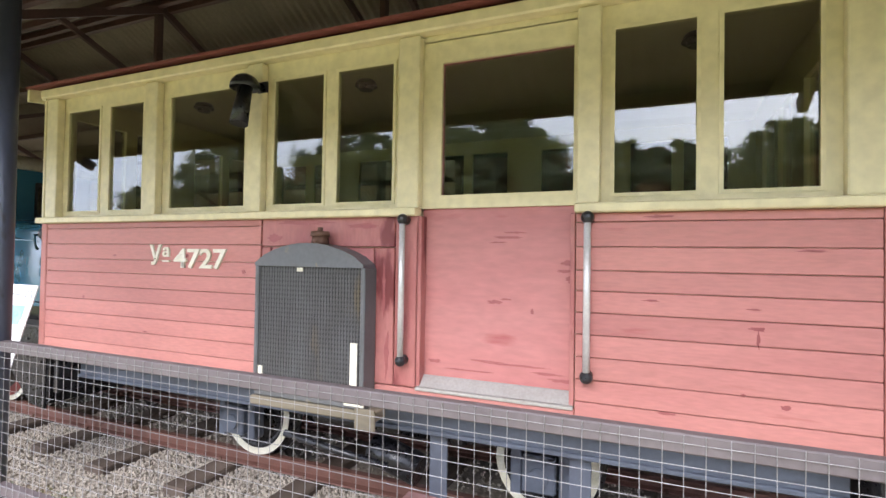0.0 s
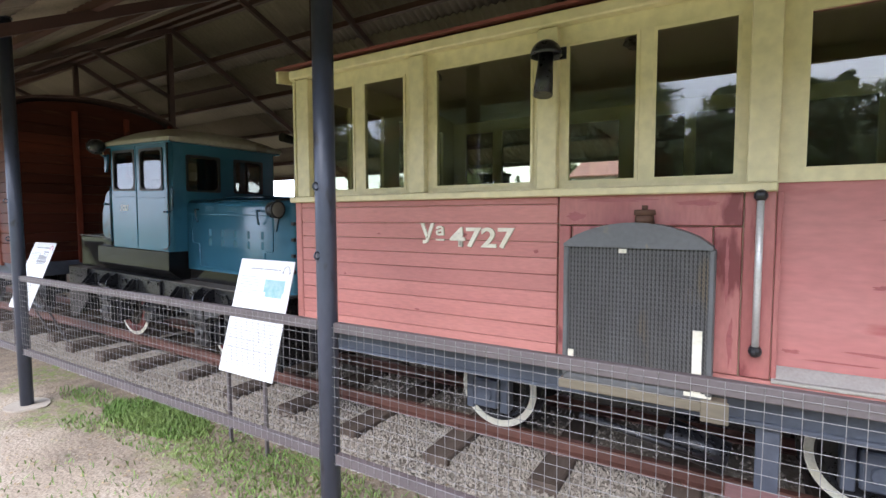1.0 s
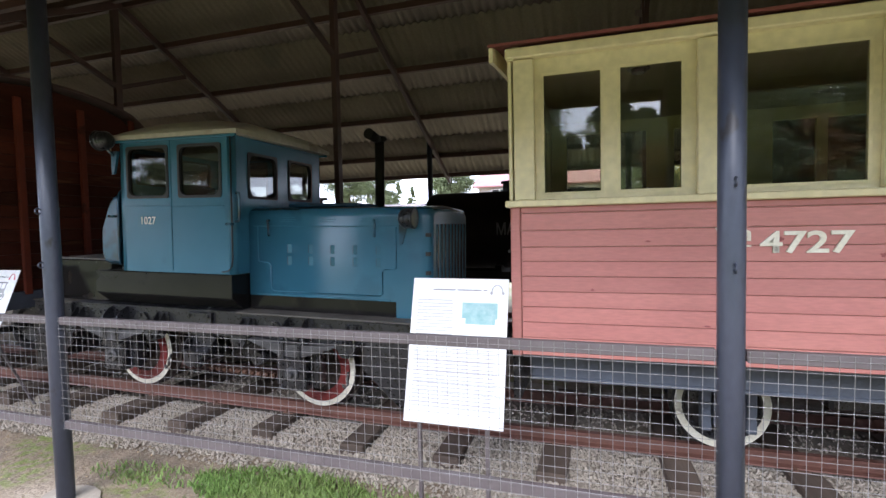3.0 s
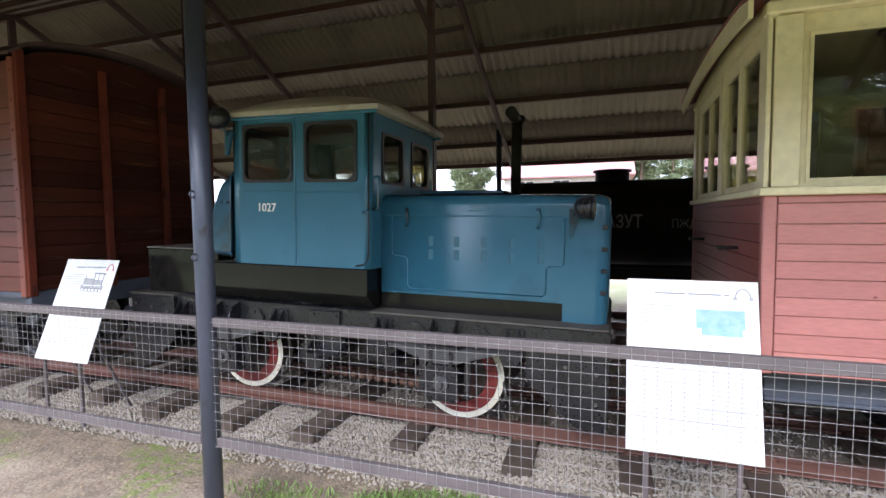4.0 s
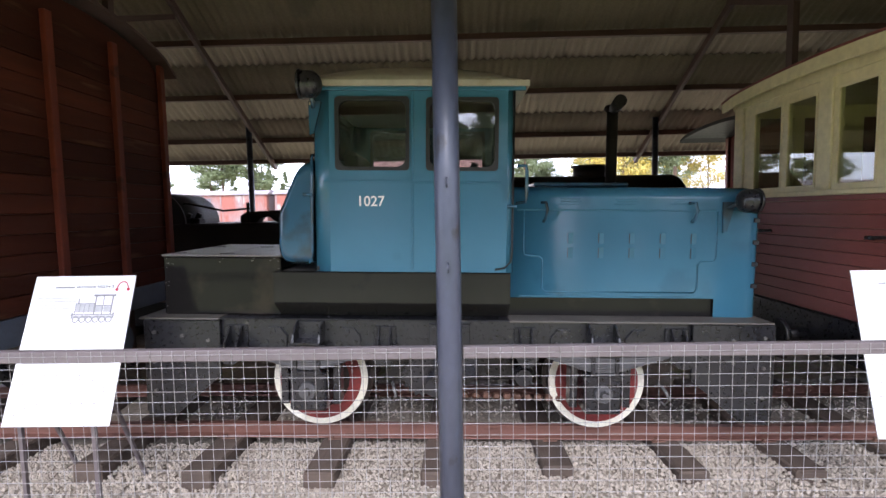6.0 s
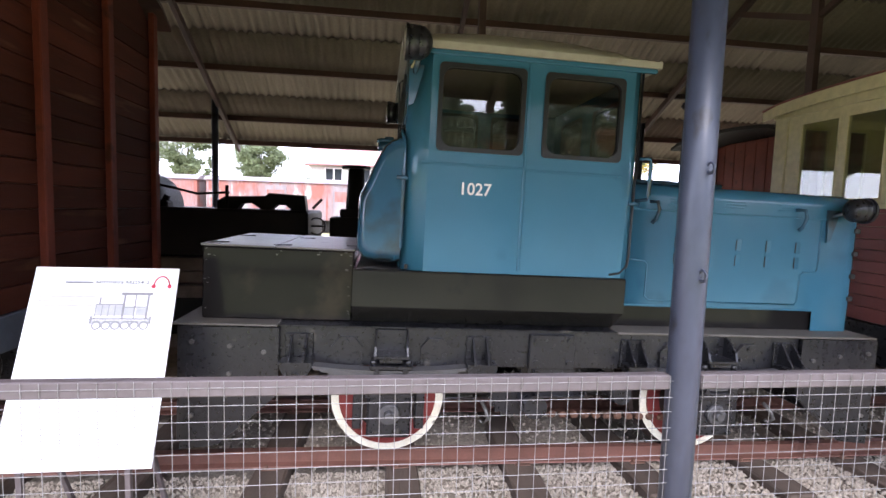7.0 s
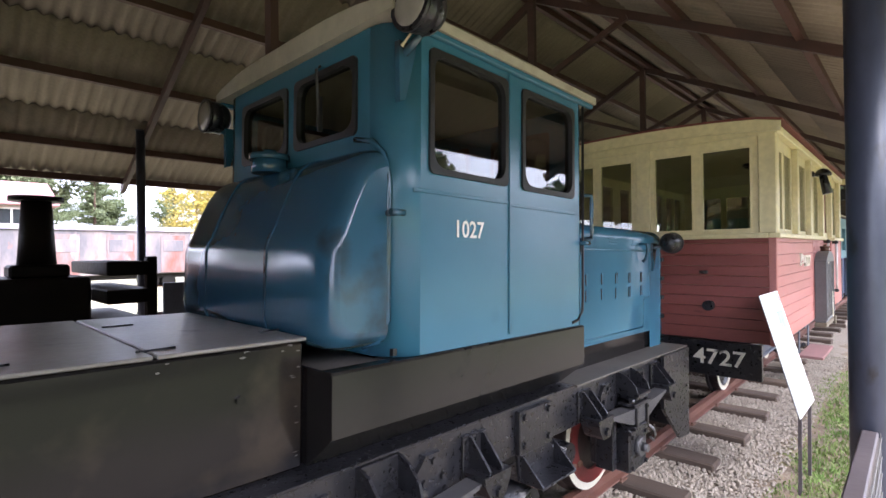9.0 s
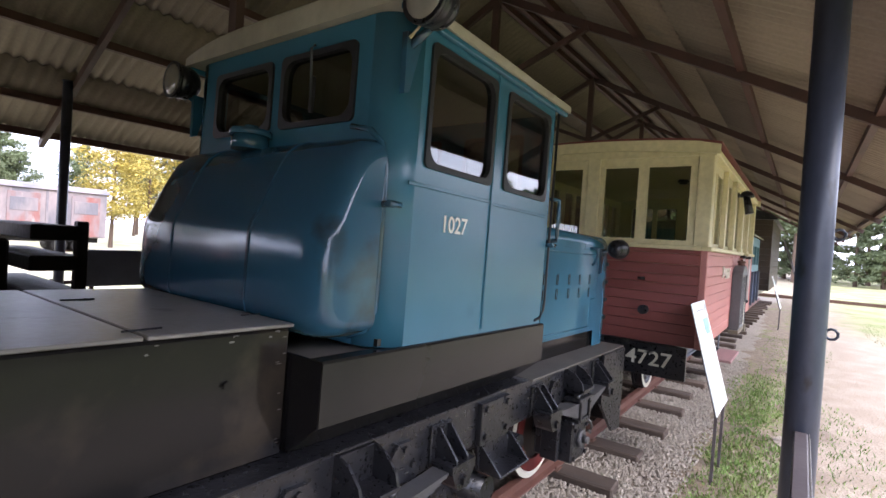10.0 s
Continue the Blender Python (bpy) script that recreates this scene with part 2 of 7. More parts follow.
RAD_CASE = mat("grey_radiator_case", (0.125, 0.13, 0.135), (0.085, 0.085, 0.085), 5, 0.5, bump=0.25, contrast=0.9, spots=(0.2, 0.165, 0.1), spot_at=0.65, spot_scale=8)
BOARD = mat("white_sign_board", (0.82, 0.83, 0.83), (0.79, 0.8, 0.8), 3, 0.35)
INK = mat("grey_ink", (0.25, 0.26, 0.27), None, 20, 0.6)
INK_DARK = mat("dark_ink", (0.08, 0.09, 0.09), None, 20, 0.6)
INK_RED = mat("red_ink", (0.6, 0.03, 0.07), None, 20, 0.5)
INK_PALE = mat("pale_teal_ink", (0.2, 0.42, 0.43), (0.42, 0.58, 0.58), 20, 0.6)
INK_FAINT = mat("faint_print", (0.36, 0.365, 0.375), (0.44, 0.44, 0.45), 30, 0.6)
INK_MID = mat("grey_drawing_ink", (0.27, 0.27, 0.285), (0.2, 0.2, 0.21), 30, 0.6)
TANK = mat("black_tank_paint", (0.008, 0.0075, 0.007), (0.016, 0.013, 0.011), 3, 0.6, bump=0.2, spec=0.2)
FAR_RUST = mat("faded_rusty_wagon_paint", (0.23, 0.075, 0.055), (0.2, 0.16, 0.16), 1.2, 0.75, bump=0.3, contrast=0.22, spots=(0.3, 0.26, 0.24), spot_at=0.6, spot_scale=1.5, stretch=(1, 1, 0.4))
FAR_GREY = mat("faded_grey_wagon_paint", (0.13, 0.12, 0.13), (0.25, 0.2, 0.19), 1.2, 0.75, bump=0.3, contrast=0.25, spots=(0.32, 0.12, 0.09), spot_at=0.62, spot_scale=1.5, stretch=(1, 1, 0.4))
HOUSE = mat("pale_house_plaster", (0.6, 0.58, 0.54), (0.52, 0.5, 0.46), 1, 0.85, bump=0.2)
HOUSE_ROOF = mat("faded_red_metal_roof", (0.4, 0.19, 0.19), (0.34, 0.16, 0.16), 1, 0.6)
DARKPANE = mat("dark_window_pane", (0.03, 0.035, 0.04), None, 4, 0.1)
BARK = mat("tree_bark", (0.12, 0.075, 0.05), (0.07, 0.05, 0.035), 4, 0.9, bump=0.6, stretch=(1, 1, 0.2))
NEEDLE = mat("pine_needles", (0.12, 0.15, 0.068), (0.14, 0.17, 0.085), 0.6, 0.8, vary=0.35, island=True)
YELLOW = mat("yellow_autumn_leaves", (0.45, 0.34, 0.06), (0.36, 0.3, 0.08), 0.8, 0.75, vary=0.3, island=True)
ORANGE = mat("orange_autumn_leaves", (0.24, 0.11, 0.035), (0.16, 0.11, 0.04), 0.8, 0.75, vary=0.3, island=True)
BLADE = mat("grass_blades", (0.12, 0.23, 0.045), (0.2, 0.26, 0.075), 1.5, 0.7, vary=0.35, island=True)
LITTER = mat("dry_leaf_litter", (0.35, 0.27, 0.15), (0.25, 0.17, 0.09), 5, 0.8, vary=0.4, island=True)
CAR_BLUE = mat("dark_blue_car_paint", (0.02, 0.05, 0.16), (0.03, 0.06, 0.14), 3, 0.4)
CAR_TEAL = mat("teal_car_paint", (0.09, 0.25, 0.3), (0.12, 0.26, 0.28), 3, 0.5)
LAMP_LENS = mat("clouded_lamp_lens", (0.3, 0.28, 0.24), (0.22, 0.2, 0.17), 12, 0.15)
SPRING = mat("grey_spring_steel", (0.06, 0.062, 0.07), (0.085, 0.082, 0.08), 9, 0.45, metal=0.2, bump=0.2)
LENS = glass("lamp_glass", (0.8, 0.8, 0.75))
PANE = glass("window_glass", (0.8, 0.81, 0.74), 0.085)
CAB_PANE = glass("cab_window_glass", (0.66, 0.67, 0.64), 0.09)


def ground_material():
    """Sand path, trodden dirt, thin grass and litter, by where they lie and by noise."""
    m = bpy.data.materials.new("ground")
    m.use_nodes = True
    n, l = m.node_tree.nodes, m.node_tree.links
    b = n["Principled BSDF"]
    b.inputs["Roughness"].default_value = 0.95
    co = n.new("ShaderNodeTexCoord")
    sep = n.new("ShaderNodeSeparateXYZ")
    l.new(co.outputs["Object"], sep.inputs["Vector"])

    def noise_at(scale, detail=5.0):
        t = n.new("ShaderNodeTexNoise")
        t.inputs["Scale"].default_value, t.inputs["Detail"].default_value = scale, detail
        l.new(co.outputs["Object"], t.inputs["Vector"])
        return t.outputs["Fac"]

    def math_node(op, a, c):
        t = n.new("ShaderNodeMath")
        t.operation = op
        for i, v in enumerate((a, c)):
            if isinstance(v, float):
                t.inputs[i].default_value = v
            else:
                l.new(v, t.inputs[i])
        return t.outputs[0]

    def step(v, lo, hi):
        t = n.new("ShaderNodeMapRange")
        t.interpolation_type = "SMOOTHSTEP"
        t.inputs["From Min"].default_value, t.inputs["From Max"].default_value = lo, hi
        l.new(v, t.inputs["Value"])
        return t.outputs["Result"]

    def blend(f, c1, c2):
        t = n.new("ShaderNodeMixRGB")
        l.new(f, t.inputs["Fac"])
        for k, c in (("Color1", c1), ("Color2", c2)):
            if isinstance(c, tuple):
                t.inputs[k].default_value = (*c, 1)
            else:
                l.new(c, t.inputs[k])
        return t.outputs["Color"]

    wob = math_node("MULTIPLY", math_node("SUBTRACT", noise_at(1.3), 0.5), 2.2)
    y = math_node("ADD", sep.outputs["Y"], wob)
    sand = blend(step(noise_at(2.5), 0.35, 0.65), (0.45, 0.37, 0.28), (0.37, 0.295, 0.215))
    sand = blend(step(noise_at(60.0), 0.4, 0.7), sand, (0.23, 0.18, 0.13))
    dirt = blend(step(noise_at(6.0), 0.35, 0.65), (0.26, 0.2, 0.14), (0.17, 0.13, 0.095))
    dirt = blend(step(noise_at(45.0), 0.5, 0.68), dirt, (0.3, 0.25, 0.18))
    grass = blend(step(noise_at(5.0), 0.35, 0.65), (0.13, 0.17, 0.05), (0.24, 0.23, 0.1))
    dirt = blend(math_node("MULTIPLY", step(noise_at(1.1), 0.5, 0.62), step(noise_at(14.0), 0.42, 0.58)), dirt, (0.17, 0.2, 0.06))
    base = blend(step(y, 0.95, 1.6), sand, dirt)
    base = blend(step(math_node("MULTIPLY", y, -1.0), 0.6, 1.8), base, grass)
    yard = blend(step(noise_at(0.6), 0.4, 0.6), (0.4, 0.35, 0.24), (0.3, 0.29, 0.15))
    base = blend(step(y, 9.4, 10.6), base, yard)
    lawn = blend(step(noise_at(0.7), 0.4, 0.6), (0.2, 0.22, 0.08), (0.3, 0.27, 0.14))
    east = math_node("MULTIPLY", step(math_node("ADD", sep.outputs["X"], wob), 6.0, 10.0), step(math_node("MULTIPLY", y, -1.0), -0.8, 0.4))
    base = blend(east, base, lawn)
    l.new(base, b.inputs["Base Color"])
    bp = n.new("ShaderNodeBump")
    bp.inputs["Strength"].default_value, bp.inputs["Distance"].default_value = 0.8, 0.02
    l.new(noise_at(30.0), bp.inputs["Height"])
    l.new(bp.outputs["Normal"], b.inputs["Normal"])
    return m


GROUND = ground_material()


# ---- mesh helpers ----
def box(bm, x0, x1, y0, y1, z0, z1, bevel=0.0, m=None):
    """A box, its edges chamfered by bevel, into bm."""
    b = bmesh.new() if bevel else bm
    r = bmesh.ops.create_cube(b, size=1.0, matrix=Matrix.Translation(((x0 + x1) / 2, (y0 + y1) / 2, (z0 + z1) / 2)) @ Matrix.Diagonal((abs(x1 - x0), abs(y1 - y0), abs(z1 - z0), 1)))
    if bevel:
        bmesh.ops.bevel(b, geom=b.edges[:], offset=bevel, segments=1, affect="EDGES")
        if m is not None:
            b.transform(m)
        merge(bm, b)
    elif m is not None:
        bmesh.ops.transform(bm, matrix=m, verts=r["verts"])


def merge(bm, b):
    seen = {v: bm.verts.new(v.co) for v in b.verts}
    for f in b.faces:
        nf = bm.faces.new([seen[v] for v in f.verts])
        nf.smooth = f.smooth
    b.free()


def rod(bm, p, q, r, r2=None, seg=12, caps=True, smooth=True):
    """A round bar from p to q."""
    p, q = Vector(p), Vector(q)
    d = q - p
    m = Matrix.Translation((p + q) / 2) @ d.to_track_quat("Z", "Y").to_matrix().to_4x4()
    before = set(bm.faces)
    bmesh.ops.create_cone(bm, cap_ends=caps, segments=seg, radius1=r, radius2=r if r2 is None else r2, depth=d.length, matrix=m)
    if smooth:
        for f in bm.faces:
            if f not in before and len(f.verts) == 4:
                f.smooth = True


def tube(bm, pts, r, seg=8):
    """A bent bar along pts."""
    pts = [Vector(p) for p in pts]
    rings = []
    for i, p in enumerate(pts):
        d = (pts[min(i + 1, len(pts) - 1)] - pts[max(i - 1, 0)]).normalized()
        side = d.cross(Vector((0.3, 0.2, 1)) if abs(d.z) < 0.9 else Vector((1, 0.2, 0))).normalized()
        up = side.cross(d)
        rings.append([bm.verts.new(p + r * (math.cos(2 * math.pi * k / seg) * side + math.sin(2 * math.pi * k / seg) * up)) for k in range(seg)])
    for a, b in zip(rings, rings[1:]):
        for k in range(seg):
            bm.faces.new((a[k], a[(k + 1) % seg], b[(k + 1) % seg], b[k])).smooth = True
    bm.faces.new(rings[0][::-1])
    bm.faces.new(rings[-1])


def prism(bm, outline, axis, a, b, smooth=False):
    """An outline in the plane across axis, drawn out from a to b. outline: (u, v) pairs: (y, z) for x, (x, z) for y, (x, y) for z."""
    def at(u, v, w):
        return {"x": (w, u, v), "y": (u, w, v), "z": (u, v, w)}[axis]
    va = [bm.verts.new(at(u, v, a)) for u, v in outline]
    vb = [bm.verts.new(at(u, v, b)) for u, v in outline]
    n = len(outline)
    for i in range(n):
        bm.faces.new((va[i], va[(i + 1) % n], vb[(i + 1) % n], vb[i])).smooth = smooth
    bm.faces.new(va[::-1])
    bm.faces.new(vb)


def rounded(u0, u1, v0, v1, r, seg=5):
    """A rectangle's outline with round corners."""
    pts = []
    for cu, cv, a0 in ((u1 - r, v1 - r, 0), (u0 + r, v1 - r, 90), (u0 + r, v0 + r, 180), (u1 - r, v0 + r, 270)):
        for k in range(seg + 1):
            a = radians(a0 + 90 * k / seg)
            pts.append((cu + r * math.cos(a), cv + r * math.sin(a)))
    return pts


def ring(bm, outer, inner, axis, a, b):
    """A flat ring between two outlines of as many points, drawn out from a to b."""
    def at(p, w):
        return {"x": (w, *p), "y": (p[0], w, p[1]), "z": (*p, w)}[axis]
    oa, ob, ia, ib = ([bm.verts.new(at(p, w)) for p in line] for line, w in ((outer, a), (outer, b), (inner, a), (inner, b)))
    n = len(outer)
    for i in range(n):
        j = (i + 1) % n
        bm.faces.new((oa[i], oa[j], ob[j], ob[i]))
        bm.faces.new((ia[j], ia[i], ib[i], ib[j]))
        bm.faces.new((oa[j], oa[i], ia[i], ia[j]))
        bm.faces.new((ob[i], ob[j], ib[j], ib[i]))


def panel(bm, axis, w0, w1, u0, u1, v0, v1, holes):
    """A wall of thickness w0 to w1 with rectangular openings (u0, u1, v0, v1)."""
    us = sorted({u for u in (u0, u1, *[h[0] for h in holes], *[h[1] for h in holes]) if u0 <= u <= u1})
    vs = sorted({v for v in (v0, v1, *[h[2] for h in holes], *[h[3] for h in holes]) if v0 <= v <= v1})
    for a, b in zip(us, us[1:]):
        for c, d in zip(vs, vs[1:]):
            mu, mv = (a + b) / 2, (c + d) / 2
            if any(h[0] < mu < h[1] and h[2] < mv < h[3] for h in holes):
                continue
            if axis == "y":
                box(bm, a, b, w0, w1, c, d)
            else:
                box(bm, w0, w1, a, b, c, d)
    bmesh.ops.remove_doubles(bm, verts=bm.verts, dist=0.0002)


def mesh_of(name, bm, material):
    bmesh.ops.recalc_face_normals(bm, faces=bm.faces)
    me = bpy.data.meshes.new(name)
    bm.to_mesh(me)
    bm.free()
    me.materials.append(material)
    return me


def part(name, bm, material, parent, label=""):
    ob = new(name, mesh_of(name, bm, material))
    ob.parent = parent
    return tagged(ob, label) if label else ob


def single(name, bm, material, label, category, group="", kind=""):
    return tagged(new(name, mesh_of(name, bm, material)), label, category, group, kind)


def thing(name, x, y, z, label, category, group=""):
    """An empty at a thing's base; its parts are built in world places and hung on it by hang()."""
    ob = new(name)
    ob.location = (x, y, z)
    return tagged(ob, label, category, group)


def hang(name, bm, material, parent, label=""):
    """A part given in world places under a thing at parent's place."""
    base = parent
    off = Vector((0, 0, 0))
    while base is not None:
        off += Vector(base.location)
        base = base.parent
    bmesh.ops.translate(bm, verts=bm.verts, vec=-off)
    return part(name, bm, material, parent, label)


def piece(name, mesh, at, parent, rot=(0, 0, 0)):
    """One of many alike pieces on a shared mesh."""
    ob = new(name, mesh)
    base, off = parent, Vector((0, 0, 0))
    while base is not None:
        off += Vector(base.location)
        base = base.parent
    ob.parent, ob.location, ob.rotation_euler = parent, Vector(at) - off, rot
    return ob


def letters(name, text, height, depth, m, material, parent, label="", width=None, bold=0.012):
    """Raised or painted lettering as a mesh, lower left corner at m's origin, standing in m's x-y plane."""
    cu = bpy.data.curves.new(name, "FONT")
    cu.body, cu.size, cu.extrude, cu.resolution_u, cu.offset = text, 1.0, depth, 3, bold
    tmp = bpy.data.objects.new(name, cu)
    scene.collection.objects.link(tmp)
    me = bpy.data.meshes.new_from_object(tmp.evaluated_get(bpy.context.evaluated_depsgraph_get()))
    bpy.data.objects.remove(tmp)
    co = np.array([v.co for v in me.vertices])
    lo, hi = co.min(0), co.max(0)
    s = height / (hi[1] - lo[1])
    sx = width / (hi[0] - lo[0]) if width else s
    for v in me.vertices:
        v.co = Vector(((v.co.x - lo[0]) * sx, (v.co.y - lo[1]) * s, v.co.z))
    base, off = parent, Vector((0, 0, 0))
    while base is not None:
        off += Vector(base.location)
        base = base.parent
    me.transform(Matrix.Translation(-off) @ m)
    me.materials.clear()
    me.materials.append(material)
    ob = new(name, me)
    ob.parent = parent
    return tagged(ob, label) if label else ob


FRONT = Matrix.Rotation(radians(90), 4, "X")

# ---- ground and track ----
LEVEL = -0.04  # the ground beside the track
bm = bmesh.new()
bmesh.ops.create_grid(bm, x_segments=60, y_segments=60, size=200)
for v in bm.verts:
    if abs(v.co.x) > 12 or abs(v.co.y) > 14:
        v.co.z = 0.12 * noise.noise(v.co * 0.05)
single("ground", bm, GROUND, "sandy ground with trodden dirt and thin grass", "ground", kind="structure").location.z = LEVEL

YC, RAIL_TOP = 3.27, 0.21
SLEEPERS = [-7.684 + 0.782 * k for k in range(-18, 32)]


def ballast(name, yc, x0, x1, half, label):
    """A bed of gravel with soft shoulders."""
    bm = bmesh.new()
    nx, ny = int((x1 - x0) / 0.12), 26
    rows = []
    for i in range(nx + 1):
        row = []
        for j in range(ny + 1):
            x, s = x0 + (x1 - x0) * i / nx, -1 + 2 * j / ny
            y = yc + s * half
            h = 0.03 * min(1.0, (1 - abs(s)) / 0.3)
            row.append(bm.verts.new((x, y, LEVEL + h - 0.006 + 0.02 * noise.noise(Vector((x * 2.3, y * 2.3, 1))) + 0.014 * noise.noise(Vector((x * 13, y * 13, 4))))))
        rows.append(row)
    for a, b in zip(rows, rows[1:]):
        for j in range(ny):
            bm.faces.new((a[j], a[j + 1], b[j + 1], b[j])).smooth = True
    return single(name, bm, BED, label, "gravel", kind="structure")


ballast("ballast", YC, -21.0, 20.0, 1.2, "bed of pale crushed gravel under the rails")
ballast("ballast_far", 7.0, -14.0, 20.0, 1.0, "bed of dusty gravel under the second track")


def stones(name, count, x0, x1, y0, y1, seed, label):
    """Loose crushed stones as one mesh."""
    rnd = random.Random(seed)
    verts, faces = [], []
    for _ in range(count):
        x, y = rnd.uniform(x0, x1), y0 + (y1 - y0) * rnd.random() ** 0.8
        r = rnd.uniform(0.007, 0.018)
        top = 0.03 * min(1.0, max(0.0, (1 - abs(y - YC) / 1.2) / 0.3))
        c = len(verts)
        rot = rnd.uniform(0, 6.28)
        for dx, dy, dz in ((1, 0, 0), (0, 1, 0), (-1, 0, 0), (0, -1, 0), (0.2, 0.1, 0.9), (0, 0, -0.8)):
            k = r * rnd.uniform(0.7, 1.25)
            verts.append((x + k * (dx * math.cos(rot) - dy * math.sin(rot)), y + k * (dx * math.sin(rot) + dy * math.cos(rot)), LEVEL + top + 0.01 + k * dz))
        for a, b in ((0, 1), (1, 2), (2, 3), (3, 0)):
            faces += [(c + a, c + b, c + 4), (c + b, c + a, c + 5)]
    me = bpy.data.meshes.new(name)
    me.from_pydata(verts, [], faces)
    me.materials.append(STONE)
    return tagged(new(name, me), label, "gravel", kind="stuff")


stones("loose_gravel", 26000, -10.6, 1.2, 2.02, 2.95, 5, "loose pale crushed stones along the track")
stones("loose_gravel", 9000, -9.0, 8.0, 2.9, 4.2, 6, "loose pale crushed stones between the rails")

bm = bmesh.new()
box(bm, -0.1, 0.1, -0.88, 0.88, -0.085, 0.07, 0.012)
bmesh.ops.subdivide_edges(bm, edges=[e for e in bm.edges if e.calc_length() > 1], cuts=5)
for v in bm.verts:
    v.co += Vector((0.014 * noise.noise(v.co * 5), 0.0, 0.01 * noise.noise(v.co * 4 + Vector((3, 1, 2)))))
sleeper_mesh = mesh_of("sleeper", bm, SLEEPER)
bm = bmesh.new()
box(bm, -0.05, 0.05, -0.07, 0.07, 0, 0.012, 0.003)
for dx, dy in ((-0.025, -0.052), (0.025, 0.052)):
    rod(bm, (dx, dy, 0.005), (dx, dy, 0.03), 0.012, seg=6)
plate_mesh = mesh_of("tie_plate", bm, RUST)


def dip(x):
    """How far the near track sinks from the wagon towards the railcar."""
    return -0.06 * min(1.0, max(0.0, (x + 8.6) / 3.6))


def railway(yc, xs, label, sink=lambda x: 0.0):
    """A track: two rails with a foot, web and head, on sleepers with plates."""
    t = thing("railway_track", xs[0], yc, 0, label, "railway track")
    t["kind"] = "structure"
    rnd = random.Random(int(yc * 10))
    for s in (-1, 1):
        c = yc + s * 0.405
        bm = bmesh.new()
        half = [(0.048, 0.115), (0.045, 0.124), (0.009, 0.134), (0.007, 0.184), (0.026, 0.191), (0.026, 0.209), (0.02, RAIL_TOP)]
        sec = half + [(-u, v) for u, v in half[::-1]]
        rings = [[bm.verts.new((x, c + u, v + sink(x))) for u, v in sec] for x in (xs[0] - 0.4, -8.6, -7.4, -6.2, -5.0, xs[-1] + 0.4)]
        for a, b in zip(rings, rings[1:]):
            for k in range(len(sec)):
                bm.faces.new((a[k], a[(k + 1) % len(sec)], b[(k + 1) % len(sec)], b[k]))
        bm.faces.new(rings[0])
        bm.faces.new(rings[-1])
        hang("rail", bm, RAIL, t, "rust-brown narrow-gauge rail")
    for x in xs:
        o = piece("sleeper", sleeper_mesh, (x + rnd.uniform(-0.03, 0.03), yc + rnd.uniform(-0.06, 0.06), 0.04 + sink(x)), t, (0, 0, radians(rnd.uniform(-2, 2))))
        for s in (-1, 1):
            piece("tie_plate", plate_mesh, (x, yc + s * 0.405, 0.106 + sink(x)), t)
    return t


railway(YC, SLEEPERS, "narrow-gauge track on dark tarred wooden sleepers", dip)
railway(7.0, SLEEPERS[11:39], "second narrow-gauge track behind, on dark sleepers")

# ---- the open shed: posts, trusses, purlins, corrugated roof ----
RIDGE_Y, RIDGE_Z, SLOPE = 5.1, 5.43, 0.51
FRAMES = [-6.82 + 3.87 * k for k in range(-4, 8)]
NEAR_Y, FAR_Y = 1.36, 8.87


def roof_z(y):
    return RIDGE_Z - SLOPE * abs(y - RIDGE_Y)


def shed_post(x, y, top, r, rings, label):
    t = thing("shed_post", x, y, 0, label, "post", "shed posts")
    bm = bmesh.new()
    rod(bm, (x, y, LEVEL - 0.02), (x, y, top), r, seg=28)
    hang("tube", bm, POST, t)
    bm = bmesh.new()
    rod(bm, (x, y, top), (x, y, top + 0.012), r * 1.18, seg=24)
    hang("cap_plate", bm, POST, t)
    if rings:
        bm = bmesh.new()
        prism(bm, [(x + 0.2 * math.cos(a) * (1 + 0.15 * math.sin(3 * a)), y + 0.17 * math.sin(a)) for a in [k * 0.4488 for k in range(14)]], "z", LEVEL - 0.02, LEVEL + 0.012)
        hang("concrete_foot", bm, STONE, t, "pale concrete footing flush with the ground")
        for z in (1.52, 1.86):
            bm = bmesh.new()
            pts = [(x + 0.0, y - r - 0.012 + 0.018 * math.cos(a), z + 0.018 * math.sin(a)) for a in [k * 0.698 for k in range(10)]]
            tube(bm, pts, 0.005, 6)
            hang("eyelet", bm, POST, t)
    return t


def beam(bm, p, q, w, h):
    """A rectangular bar from p to q."""
    p, q = Vector(p), Vector(q)
    d = q - p
    rot = d.to_track_quat("X", "Z").to_matrix().to_4x4()
    box(bm, -d.length / 2, d.length / 2, -w / 2, w / 2, -h / 2, h / 2, m=Matrix.Translation((p + q) / 2) @ rot)


